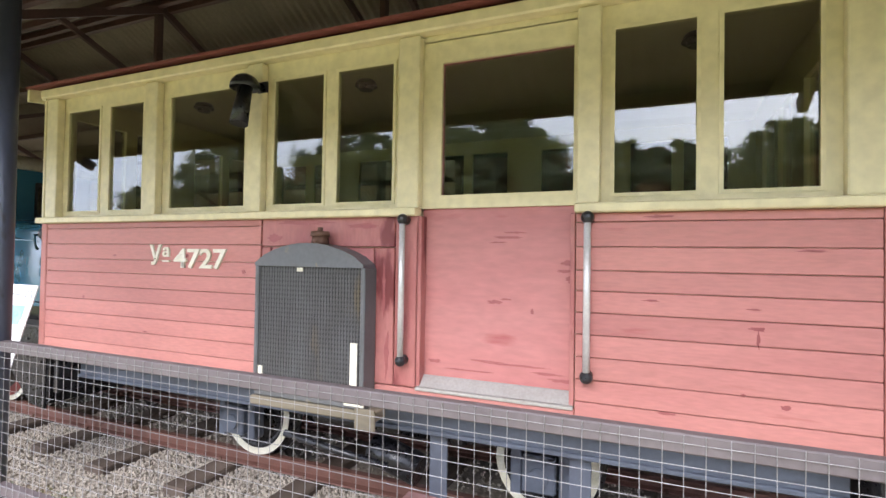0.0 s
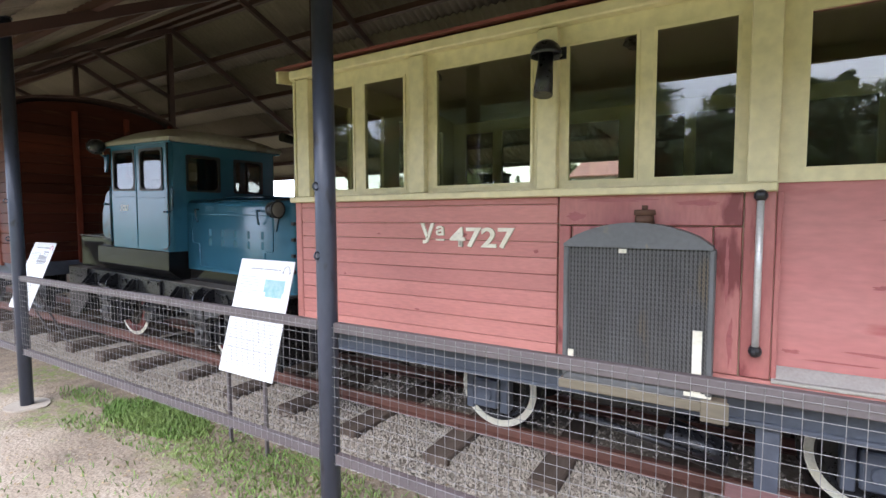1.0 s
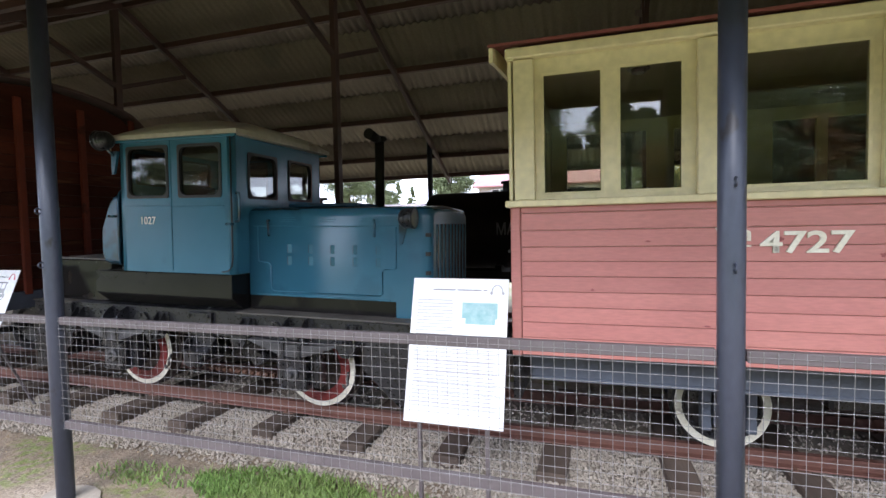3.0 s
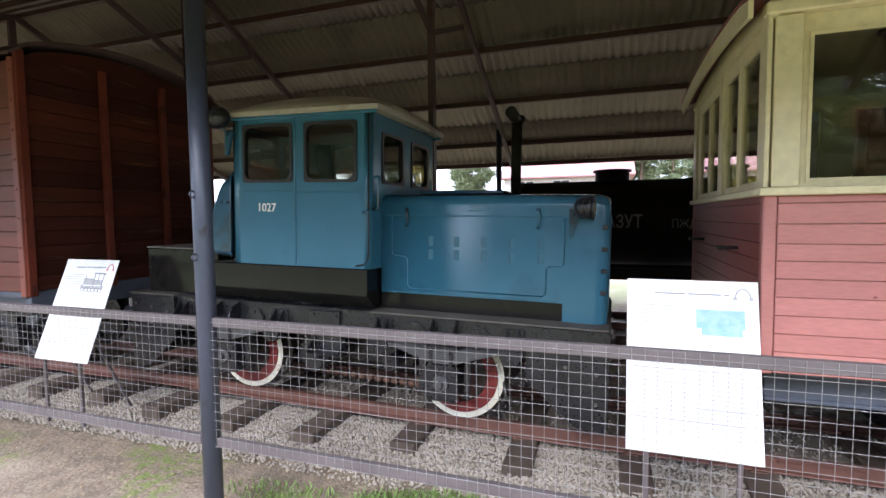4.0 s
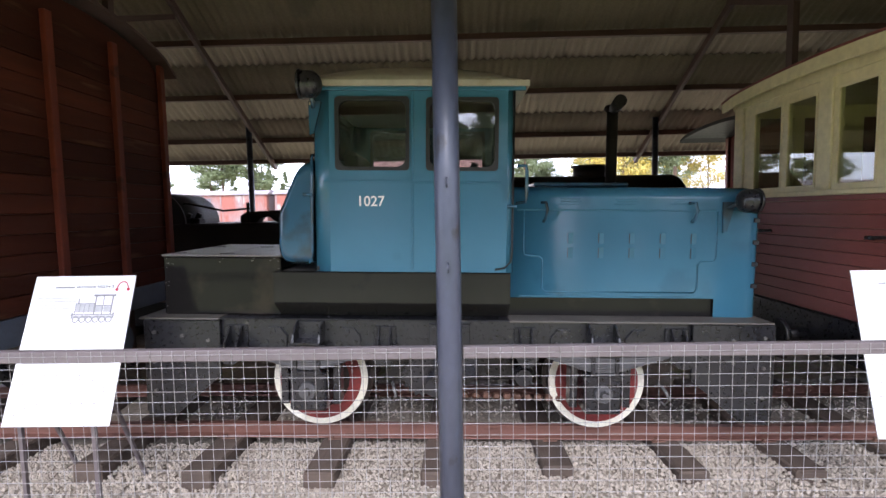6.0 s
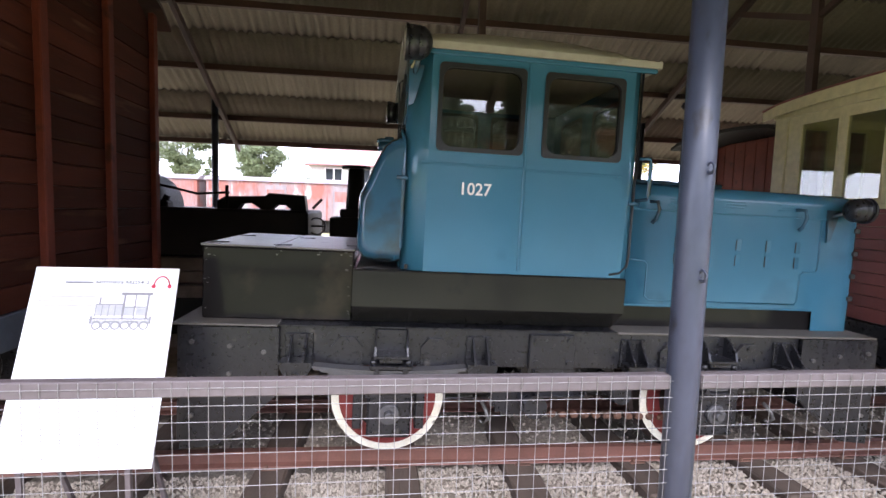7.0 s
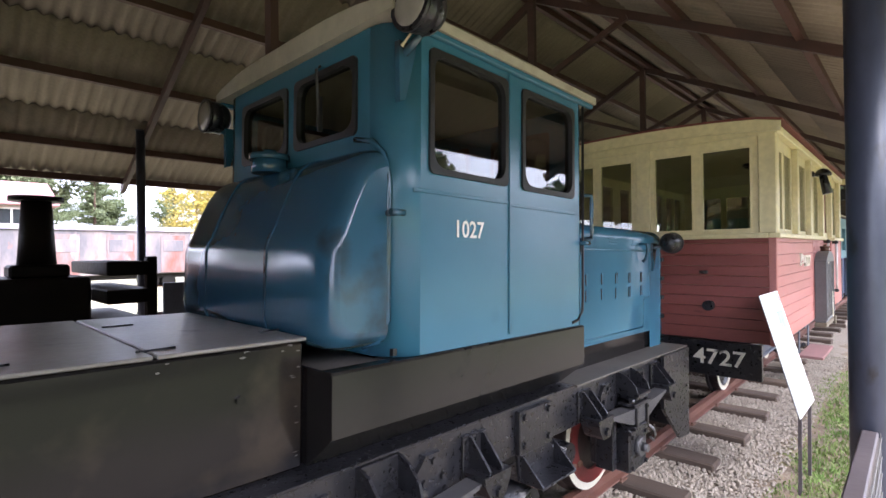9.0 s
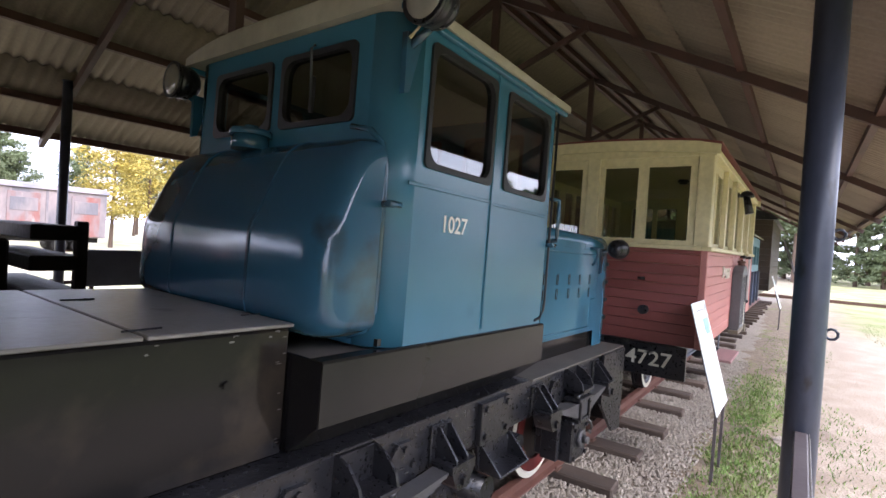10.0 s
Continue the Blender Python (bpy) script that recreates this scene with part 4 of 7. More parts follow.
for x, z, w, h in ((-1.7, 1.79, 0.4, 0.025), (-1.35, 1.77, 0.2, 0.03), (-1.9, 1.71, 0.1, 0.05), (-1.22, 1.45, 0.02, 0.3), (-1.2, 1.15, 0.025, 0.25), (-1.1, 1.3, 0.02, 0.12), (-1.13, 1.62, 0.015, 0.2)):
    worn_patch(x, z, w, h, CY0 - 0.001, DOOR_WORN)
# number on the side: raised wooden figures
letters("number", "4727", 0.117, 0.006, Matrix.Translation((-2.655, CY0 - 0.006, 1.53)) @ FRONT, OLDWHITE, coach, "raised chipped white figures", width=0.415, bold=0.02)
letters("number", "У", 0.125, 0.006, Matrix.Translation((-2.865, CY0 - 0.006, 1.545)) @ FRONT, OLDWHITE, coach, "raised chipped white letter", width=0.1, bold=0.02)
letters("number", "а", 0.06, 0.006, Matrix.Translation((-2.752, CY0 - 0.006, 1.595)) @ FRONT, OLDWHITE, coach, width=0.055, bold=0.025)
bm = bmesh.new()
box(bm, -2.755, -2.695, CY0 - 0.01, CY0, 1.565, 1.575)
hang("number_dash", bm, OLDWHITE, coach)
# end fittings
for y, z in ((2.62, 1.52), (3.78, 1.52)):
    bm = bmesh.new()
    rod(bm, (CX0 - 0.09, y, z), (CX0, y, z), 0.012)
    rod(bm, (CX0 - 0.1, y - 0.03, z), (CX0 - 0.1, y + 0.03, z), 0.014)
    hang("hook", bm, BLACK, coach)
bm = bmesh.new()
rod(bm, (CX0 - 0.06, 2.6, 1.22), (CX0 + 0.01, 2.6, 1.22), 0.045, seg=16)
hang("socket", bm, BLACK, coach)
# underframe, wheels, steps
bm = bmesh.new()
box(bm, CX0 + 0.1, CX1 - 0.1, 2.12, 4.28, 0.9, 0.93)
hang("floor_plate", bm, GREY_STEEL, coach)
for y in (2.3, 4.1):
    bm = bmesh.new()
    box(bm, CX0 + 0.08, CX1 - 0.08, y + 0.02, y + 0.06, 0.7, 0.905, 0.004)
    box(bm, CX0 + 0.08, CX1 - 0.08, y, y + 0.08, 0.7, 0.722, 0.004)
    box(bm, CX0 + 0.08, CX1 - 0.08, y, y + 0.08, 0.882, 0.904, 0.004)
    hang("frame_beam", bm, GREY_STEEL, coach, "blue-grey steel channel beam")
for x in (-3.6, -2.0, -0.2, 0.5):
    bm = bmesh.new()
    box(bm, x, x + 0.1, 2.38, 4.1, 0.72, 0.88)
    hang("cross_beam", bm, GREY_STEEL, coach)
for x, s in ((CX0 - 0.02, -1), (CX1 - 0.03, 1)):
    bm = bmesh.new()
    box(bm, x, x + 0.05, 2.2, 4.2, 0.6, 0.905, 0.004)
    rod(bm, (x, YC, 0.72), (x + s * 0.22, YC, 0.72), 0.05, seg=14)
    rod(bm, (x + s * 0.2, YC, 0.72), (x + s * 0.24, YC, 0.72), 0.13, seg=20)
    hang("buffer_beam", bm, BLACK, coach, "black buffer beam")
letters("beam_number", "4727", 0.14, 0.002, Matrix.Translation((CX0 - 0.024, 2.735, 0.695)) @ Matrix.Rotation(radians(-90), 4, "Z") @ FRONT, OLDWHITE, coach, "white painted figures on the beam", width=0.42, bold=0.012)


def wheel_set(x, r, parent, disc, white=True, base=RAIL_TOP, ringed=False):
    """Two flanged wheels with a painted rim on an axle."""
    zc = base + r
    for s in (-1, 1):
        yo = YC + s * 0.445
        bm = bmesh.new()
        n = 40
        prof = [(0.02, 0.0), (0.06, 0.0), (0.06, -0.01), (r - 0.09, 0.012), (r - 0.065, -0.005), (r - 0.003, -0.005), (r, 0.005), (r, 0.075), (r + 0.026, 0.085), (r + 0.026, 0.105), (r - 0.06, 0.108), (r - 0.09, 0.07), (0.06, 0.06), (0.02, 0.1)]
        rings = [[bm.verts.new((x + rr * math.cos(2 * math.pi * k / n), yo - s * d, zc + rr * math.sin(2 * math.pi * k / n))) for rr, d in prof] for k in range(n)]
        for k in range(n):
            for j in range(len(prof) - 1):
                bm.faces.new((rings[k][j], rings[k][j + 1], rings[(k + 1) % n][j + 1], rings[(k + 1) % n][j]))
        w = hang("wheel", bm, disc, parent)
        if white:
            bm = bmesh.new()
            c = [(math.cos(2 * math.pi * k / 48), math.sin(2 * math.pi * k / 48)) for k in range(48)]
            yy = yo + s * 0.0075
            ring(bm, [(x + (r - 0.004) * u, zc + (r - 0.004) * v) for u, v in c], [(x + (r - 0.05) * u, zc + (r - 0.05) * v) for u, v in c], "y", yy - 0.003, yy + 0.003)
            hang("rim", bm, OLDWHITE, w, "white-painted wheel rim")
        if ringed:
            bm = bmesh.new()
            ring(bm, [(x + (r - 0.051) * u, zc + (r - 0.051) * v) for u, v in c], [(x + (r - 0.135) * u, zc + (r - 0.135) * v) for u, v in c], "y", yy - 0.014, yy + 0.002)
            hang("painted_ring", bm, WHEEL_RED, w, "dark red painted ring")
    bm = bmesh.new()
    rod(bm, (x, YC - 0.55, zc), (x, YC + 0.55, zc), 0.045, seg=14)
    hang("axle", bm, BLACK, parent)


for x in (-2.675, -0.55):
    wheel_set(x, 0.3, coach, BLACK, base=0.15)
    for s in (-1, 1):
        y = YC + s * 0.6
        bm = bmesh.new()
        box(bm, x - 0.09, x + 0.09, y - 0.08, y + 0.08, 0.37, 0.57, 0.01)
        rod(bm, (x, y, 0.46), (x, y + s * 0.1, 0.46), 0.06, 0.05)
        box(bm, x - 0.16, x - 0.1, y - 0.05, y + 0.05, 0.34, 0.72, 0.006)
        box(bm, x + 0.1, x + 0.16, y - 0.05, y + 0.05, 0.34, 0.72, 0.006)
        hang("axle_box", bm, GREY_STEEL, coach)
bm = bmesh.new()
box(bm, -1.2, -0.2, 2.1, 2.36, 0.33, 0.365, 0.006)
step = hang("step_board", bm, STEP_WOOD, coach, "faded pink wooden step board below the door")
for x in (-1.08, -0.36):
    bm = bmesh.new()
    box(bm, x, x + 0.1, 2.36, 2.372, 0.36, 0.9, 0.003)
    box(bm, x, x + 0.1, 2.15, 2.372, 0.318, 0.33, 0.003)
    hang("hanger", bm, GREY_STEEL, step)
bm = bmesh.new()
box(bm, -1.95, -1.2, 1.98, 2.09, 0.835, 0.882, 0.005)
box(bm, -1.3, -1.19, 1.965, 1.98, 0.8, 0.9, 0.004)
hang("radiator_shelf", bm, BARE_WOOD, coach, "bare wooden shelf under the radiator")
bm = bmesh.new()
tube(bm, [(-1.9, 2.2, 0.62), (-1.55, 2.25, 0.55), (-1.3, 2.3, 0.5)], 0.02)
rod(bm, (-1.5, 2.5, 0.5), (-1.2, 2.5, 0.42), 0.09, seg=14)
rod(bm, (-2.2, 2.9, 0.6), (-0.9, 2.9, 0.6), 0.05, seg=10)
box(bm, -2.1, -1.0, 2.7, 3.6, 0.5, 0.7, 0.02)
hang("drive_gear", bm, BLACK, coach)

# ---- the diesel locomotive ----
YC = 3.2  # built about this line, then set on the track below
LX, LYN, LYF = -6.75, 2.465, 3.86
loco = thing("diesel_locomotive", LX, YC, RAIL_TOP, "small blue narrow-gauge diesel locomotive with a black frame", "locomotive")
CAB0, CAB1, CABZ0, CABZ1 = -7.725, -6.4, 1.37, 2.55


def both(y):
    """A place on the near side and its mirror on the far side."""
    return (y, 2 * YC - y)


def bolt(bm, x, y, z, r=0.013, d=0.014, s=-1):
    rod(bm, (x, y, z), (x, y + s * d, z), r, seg=6, smooth=False)


# cab walls with openings and rounded corners
R_BACK, R_FRONT = 0.13, 0.05
SIDE_WINS = [(-7.55, -7.085, 2.035, 2.487), (-6.965, -6.515, 2.033, 2.482)]
BACK_WINS = [(2.675, 3.11, 2.18, 2.465), (3.185, 3.62, 2.18, 2.465)]
FRONT_WINS = [(2.66, 3.06, 2.03, 2.42), (3.25, 3.65, 2.03, 2.42)]
bm = bmesh.new()
for y0, y1 in ((LYN, LYN + 0.03), (LYF - 0.03, LYF)):
    panel(bm, "y", y0, y1, CAB0 + R_BACK, CAB1 - R_FRONT, CABZ0, CABZ1, SIDE_WINS)
for x0, x1, R, wins in ((CAB0, CAB0 + 0.03, R_BACK, BACK_WINS), (CAB1 - 0.03, CAB1, R_FRONT, FRONT_WINS)):
    panel(bm, "x", x0, x1, LYN + R, LYF - R, CABZ0, CABZ1, wins)
for cx, cy, a0, R in ((CAB0 + R_BACK, LYN + R_BACK, 180, R_BACK), (CAB1 - R_FRONT, LYN + R_FRONT, 270, R_FRONT), (CAB1 - R_FRONT, LYF - R_FRONT, 0, R_FRONT), (CAB0 + R_BACK, LYF - R_BACK, 90, R_BACK)):
    arc = [radians(a0 + 90 * k / 8) for k in range(9)]
    out = [(cx + R * math.cos(a), cy + R * math.sin(a)) for a in arc]
    inn = [(cx + (R - 0.03) * math.cos(a), cy + (R - 0.03) * math.sin(a)) for a in arc[::-1]]
    prism(bm, out + inn, "z", CABZ0, CABZ1, smooth=True)
bmesh.ops.remove_doubles(bm, verts=bm.verts, dist=0.0005)
cab = hang("cab", bm, BLUE, loco, "blue-painted steel cab with rounded corners")
bm = bmesh.new()
box(bm, CAB0 + 0.03, CAB1 - 0.03, LYN + 0.03, LYF - 0.03, CABZ0 + 0.005, CABZ0 + 0.03)
hang("cab_floor", bm, BLACK, cab)
bm = bmesh.new()
box(bm, CAB0 + 0.04, CAB1 - 0.04, LYN + 0.04, LYF - 0.04, CABZ1 - 0.03, CABZ1 - 0.005)
hang("headlining", bm, INNER, cab)
bm = bmesh.new()
box(bm, -7.6, -7.2, 2.9, 3.5, 1.4, 1.85, 0.03)
box(bm, -7.6, -7.5, 2.9, 3.5, 1.85, 2.2, 0.03)
hang("driver_seat", bm, SEAT, cab)
bm = bmesh.new()
box(bm, -6.62, -6.46, 2.6, 3.8, 1.4, 1.95, 0.02)
rod(bm, (-6.68, 2.95, 1.98), (-6.72, 2.95, 2.0), 0.15, seg=20)
hang("control_desk", bm, BLUE_DARK, cab)


def cab_window(axis, w, win, out):
    """Rubber gasket with round corners, and the pane."""
    u0, u1, v0, v1 = win
    bm = bmesh.new()
    a, b = sorted((w - out * 0.032, w + out * 0.01))
    ring(bm, rounded(u0 - 0.007, u1 + 0.007, v0 - 0.007, v1 + 0.007, 0.026), rounded(u0 + 0.016, u1 - 0.016, v0 + 0.016, v1 - 0.016, 0.06), axis, a, b)
    g = hang("window_seal", bm, RUBBER, cab)
    bm = bmesh.new()
    m = w - out * 0.012
    if axis == "y":
        box(bm, u0, u1, m - 0.002, m + 0.002, v0, v1)
    else:
        box(bm, m - 0.002, m + 0.002, u0, u1, v0, v1)
    hang("window_pane", bm, CAB_PANE, cab).visible_shadow = False


for win in SIDE_WINS:
    cab_window("y", LYN, win, -1)
    cab_window("y", LYF, win, 1)
for win in BACK_WINS:
    cab_window("x", CAB0, win, -1)
for win in FRONT_WINS:
    cab_window("x", CAB1, win, 1)
# door seam, waist bead, edges, handles
bm = bmesh.new()
box(bm, -7.068, -7.052, LYN - 0.008, LYN + 0.001, CABZ0 + 0.02, CABZ1 - 0.01, 0.003)
hang("door_edge", bm, BLUE, cab)
bm = bmesh.new()
box(bm, CAB0 + 0.09, -7.07, LYN - 0.006, LYN + 0.001, 1.952, 1.966, 0.002)
box(bm, -7.05, CAB1 - 0.09, LYN - 0.006, LYN + 0.001, 1.944, 1.958, 0.002)
hang("waist_bead", bm, BLUE, cab)
bm = bmesh.new()
tube(bm, [(CAB1 - 0.012, LYN - 0.004, CABZ1 - 0.02), (CAB1 - 0.012, LYN - 0.004, CABZ0 + 0.13), (CAB1 - 0.02, LYN - 0.004, CABZ0 + 0.07), (CAB1 - 0.06, LYN - 0.004, CABZ0 + 0.03), (CAB1 - 0.12, LYN - 0.004, CABZ0 + 0.02)], 0.007, 6)
hang("door_gap", bm, RUBBER, cab)
bm = bmesh.new()
tube(bm, [(CAB0 - 0.012, LYN + 0.2, 2.15), (CAB0 - 0.012, LYN + 0.1, 2.13), (CAB0 + 0.0, LYN + 0.05, 2.08), (CAB0 + 0.004, LYN + 0.03, 2.0), (CAB0 + 0.004, LYN + 0.03, 1.5), (CAB0 - 0.02, LYN + 0.05, 1.43), (CAB0 - 0.05, LYN + 0.1, 1.41)], 0.011, 8)
hang("corner_pipe", bm, BLUE_DARK, cab)
for x, z in ((CAB0 - 0.005, 1.87), (CAB1 - 0.02, 1.8)):
    bm = bmesh.new()
    rod(bm, (x, LYN + 0.02, z), (x, LYN - 0.035, z), 0.012)
    rod(bm, (x - 0.03, LYN - 0.03, z), (x + 0.03, LYN - 0.03, z), 0.011)
    hang("catch", bm, BLUE_DARK, cab)
bm = bmesh.new()
tube(bm, [(CAB1 + 0.02, LYN + 0.02, 2.06), (CAB1 + 0.07, LYN - 0.01, 2.06), (CAB1 + 0.075, LYN - 0.01, 2.02), (CAB1 + 0.075, LYN - 0.01, 1.86), (CAB1 + 0.07, LYN - 0.01, 1.83), (CAB1 + 0.01, LYN + 0.02, 1.82)], 0.011)
hang("grab_handle", bm, BLUE_DARK, cab)
letters("number", "1027", 0.068, 0.0012, Matrix.Translation((-7.403, LYN - 0.002, 1.797)) @ FRONT, WHITE, cab, "white stencilled figures", width=0.165)
# roof
bm = bmesh.new()
n = 24
rings = []
for x, k in ((CAB0 - 0.035, 0.3), (CAB0 - 0.03, 0.36), (CAB0 + 0.04, 0.58), (CAB0 + 0.18, 0.82), (CAB0 + 0.4, 0.97), (CAB0 + 0.65, 1.0), (CAB1 - 0.4, 0.96), (CAB1 - 0.15, 0.75), (CAB1 + 0.03, 0.42), (CAB1 + 0.075, 0.14), (CAB1 + 0.08, 0.0)):
    sec = [(LYN - 0.035 + (LYF - LYN + 0.07) * j / n, 2.59 + 0.175 * k * (1 - abs(2 * j / n - 1) ** 4.0)) for j in range(n + 1)]
    sec += [(LYF + 0.035, 2.553), (LYN - 0.035, 2.553)]
    rings.append([bm.verts.new((x, y, z)) for y, z in sec])
for a, b in zip(rings, rings[1:]):
    for i in range(len(a)):
        j = (i + 1) % len(a)
        bm.faces.new((a[i], a[j], b[j], b[i])).smooth = i < n
bm.faces.new(rings[0])
bm.faces.new(rings[-1][::-1])
hang("cab_roof", bm, CAB_ROOF, loco, "weathered cream arched cab roof")
for y in (LYN - 0.028, LYF + 0.004):
    bm = bmesh.new()
    box(bm, CAB0 - 0.02, CAB1 + 0.06, y, y + 0.024, 2.528, 2.552, 0.004)
    hang("gutter", bm, BLUE, loco)
bm = bmesh.new()
tube(bm, [(CAB0 - 0.01, 2.91, 2.49), (CAB0 - 0.03, 2.905, 2.47), (CAB0 - 0.025, 2.89, 2.24)], 0.006, 6)
box(bm, CAB0 - 0.028, CAB0 - 0.012, 2.885, 2.9, 2.22, 2.36)
hang("wiper", bm, RUBBER, cab)
# rounded tank behind the cab
TY0, TY1 = 2.49, 3.8
prof = [(CAB0 + 0.002, 1.405), (-7.87, 1.405), (-7.925, 1.42), (-7.955, 1.455), (-7.965, 1.5), (-7.962, 1.74), (-7.952, 1.782), (-7.935, 1.81), (-7.885, 1.935), (-7.855, 2.0), (-7.825, 2.05), (-7.785, 2.085), (-7.75, 2.1), (CAB0 + 0.002, 2.105)]
bm = bmesh.new()
rings = []
for y, k in ((TY0, 0.8), (TY0 + 0.006, 0.86), (TY0 + 0.022, 0.92), (TY0 + 0.05, 0.965), (TY0 + 0.085, 0.99), (TY0 + 0.13, 1.0), (TY1 - 0.13, 1.0), (TY1 - 0.085, 0.99), (TY1 - 0.05, 0.965), (TY1 - 0.022, 0.92), (TY1 - 0.006, 0.86), (TY1, 0.8)):
    cz, cx = 1.73, CAB0
    rings.append([bm.verts.new((cx + (x - cx) * k if x < CAB0 else x, y, cz + (z - cz) * k)) for x, z in prof])
for a, b in zip(rings, rings[1:]):
    for i in range(len(prof) - 1):
        bm.faces.new((a[i], a[i + 1], b[i + 1], b[i])).smooth = True
bm.faces.new(rings[0])
bm.faces.new(rings[-1][::-1])
tank = hang("rear_tank", bm, BLUE_DARK, loco, "rounded blue steel tank behind the cab, its shade in the colour")
for y in (2.9, 3.46):
    bm = bmesh.new()
    pts = [(x - 0.004, z + (0.004 if z > 1.7 else 0)) for x, z in prof[3:]]
    prism(bm, pts + [(x + 0.012, z - 0.004) for x, z in pts[::-1]], "y", y - 0.007, y + 0.007)
    hang("seam", bm, BLUE_DARK, tank)
bm = bmesh.new()
rod(bm, (-7.8, 3.2, 2.08), (-7.8, 3.2, 2.135), 0.075, seg=20)
rod(bm, (-7.8, 3.2, 2.135), (-7.8, 3.2, 2.16), 0.085, seg=20)
rod(bm, (-7.8, 3.2, 2.16), (-7.8, 3.2, 2.18), 0.03, seg=10)
hang("filler_cap", bm, BLUE_DARK, tank)
# black box at the rear
bm = bmesh.new()
box(bm, -8.79, -7.975, 2.61, 3.62, 1.045, 1.446, 0.008)
rear = hang("tool_box", bm, TARRED, loco, "dented black steel box at the rear")
for x0, x1 in ((-8.797, -8.41), (-8.4, -7.968)):
    bm = bmesh.new()
    box(bm, x0, x1, 2.6, 3.63, 1.45, 1.461, 0.003)
    hang("lid", bm, LID, rear, "dusty dark steel lid")
bm = bmesh.new()
bolt(bm, -8.18, 2.61, 1.3, 0.014, 0.012)
hang("stud", bm, TARRED, rear)
for x, y in ((-8.78, 2.7), (-8.78, 3.3), (-8.43, 2.68), (-8.38, 3.3), (-8.03, 2.8)):
    bm = bmesh.new()
    rod(bm, (x, y, 1.4625), (x + 0.1, y + 0.01, 1.4635), 0.003, seg=6)
    hang("hinge", bm, BLACK, rear)
sc = random.Random(77)
for k in range(24):
    edge = k % 3
    x = sc.uniform(-8.79, -8.0) if edge == 0 else (-8.79 + abs(sc.gauss(0, 0.03)) if edge == 1 else -7.99 - abs(sc.gauss(0, 0.012)))
    z = 1.442 - abs(sc.gauss(0, 0.012)) if edge == 0 else sc.uniform(1.07, 1.43)
    w, h = sc.uniform(0.003, 0.014), sc.uniform(0.0015, 0.005)
    bm = bmesh.new()
    prism(bm, [(x + w * sc.uniform(0.5, 1) * math.cos(a * 1.05), z + h * sc.uniform(0.5, 1) * math.sin(a * 1.05)) for a in range(6)], "y", 2.6092, 2.613)
    hang("scuff", bm, STEEL, rear, "small bare-metal scuff")
# skirt below the cab
for y, s in ((2 * YC - 2.45, -1), (2.45, 1)):
    bm = bmesh.new()
    prism(bm, [(y, 1.167), (y, 1.36), (y + s * 0.006, 1.368), (y + s * 0.06, 1.368), (y + s * 0.06, 1.35), (y + s * 0.016, 1.35), (y + s * 0.016, 1.172), (y + s * 0.15, 1.062), (y + s * 0.14, 1.052)], "x", -7.97, -6.42)
    skirt = hang("skirt", bm, OLIVE, loco, "black folded side skirt")
for x in (-7.965, -6.425):
    bm = bmesh.new()
    prism(bm, [(2.456, 1.167), (2.456, 1.364), (LYF + 0.004, 1.364), (LYF + 0.004, 1.167), (LYF - 0.14, 1.054), (2.6, 1.054)], "x", x - 0.006, x + 0.006)
    hang("skirt_end", bm, TARRED, skirt)
bm = bmesh.new()
box(bm, -7.955, CAB0 + 0.02, 2.47, 3.94, 1.345, 1.358)
hang("ledge", bm, DUST, skirt)
# bonnet
HX1, HY0, HY1 = -4.7, 2.66, 3.74
bm = bmesh.new()
nr = 6
sec = [(HY0, 1.0), (HY0, 1.86)] + [(HY0 + 0.09 - 0.09 * math.cos(radians(90 * k / nr)), 1.86 + 0.08 * math.sin(radians(90 * k / nr))) for k in range(1, nr + 1)] + [(YC, 1.96)]
sec = sec + [(2 * YC - y, z) for y, z in sec[:-1][::-1]]
xs = [(CAB1, 1.0, 0.0), (HX1 - 0.09, 1.0, 0.0), (HX1 - 0.04, 0.985, 0.0), (HX1 - 0.01, 0.95, 0.0), (HX1, 0.91, 0.0)]
rings = [[bm.verts.new((x, YC + (y - YC) * k, z if z < 1.5 else 1.5 + (z - 1.5) * (1 - (1 - k) * 1.3))) for y, z in sec] for x, k, _ in xs]
for a, b in zip(rings, rings[1:]):
    for i in range(len(sec) - 1):
        bm.faces.new((a[i], a[i + 1], b[i + 1], b[i])).smooth = True
bm.faces.new(rings[0])
bm.faces.new(rings[-1][::-1])
bmesh.ops.bisect_plane(bm, geom=bm.verts[:] + bm.edges[:] + bm.faces[:], plane_co=(0, 0, 1.175), plane_no=(0, 0, 1))
bmesh.ops.bisect_plane(bm, geom=bm.verts[:] + bm.edges[:] + bm.faces[:], plane_co=(-5.0, 0, 0), plane_no=(1, 0, 0))
bmesh.ops.delete(bm, geom=[f for f in bm.faces if f.calc_center_median().z < 1.175 and f.calc_center_median().x < -5.0], context="FACES")
hood = hang("bonnet", bm, BLUE, loco, "blue engine bonnet with louvres")
bm = bmesh.new()
box(bm, CAB1 - 0.01, HX1 - 0.06, HY0 + 0.02, HY1 - 0.02, 1.02, 1.2)
hang("engine_bed", bm, TARRED, loco)
bm = bmesh.new()
box(bm, CAB1 + 0.06, -5.05, HY0 - 0.006, HY0 + 0.001, 1.178, 1.19, 0.002)
hang("bottom_bead", bm, BLUE, hood)
bm = bmesh.new()
box(bm, -6.36, -4.86, HY0 - 0.005, HY0 + 0.002, 1.774, 1.785, 0.002)
hang("top_bead", bm, BLUE, hood)
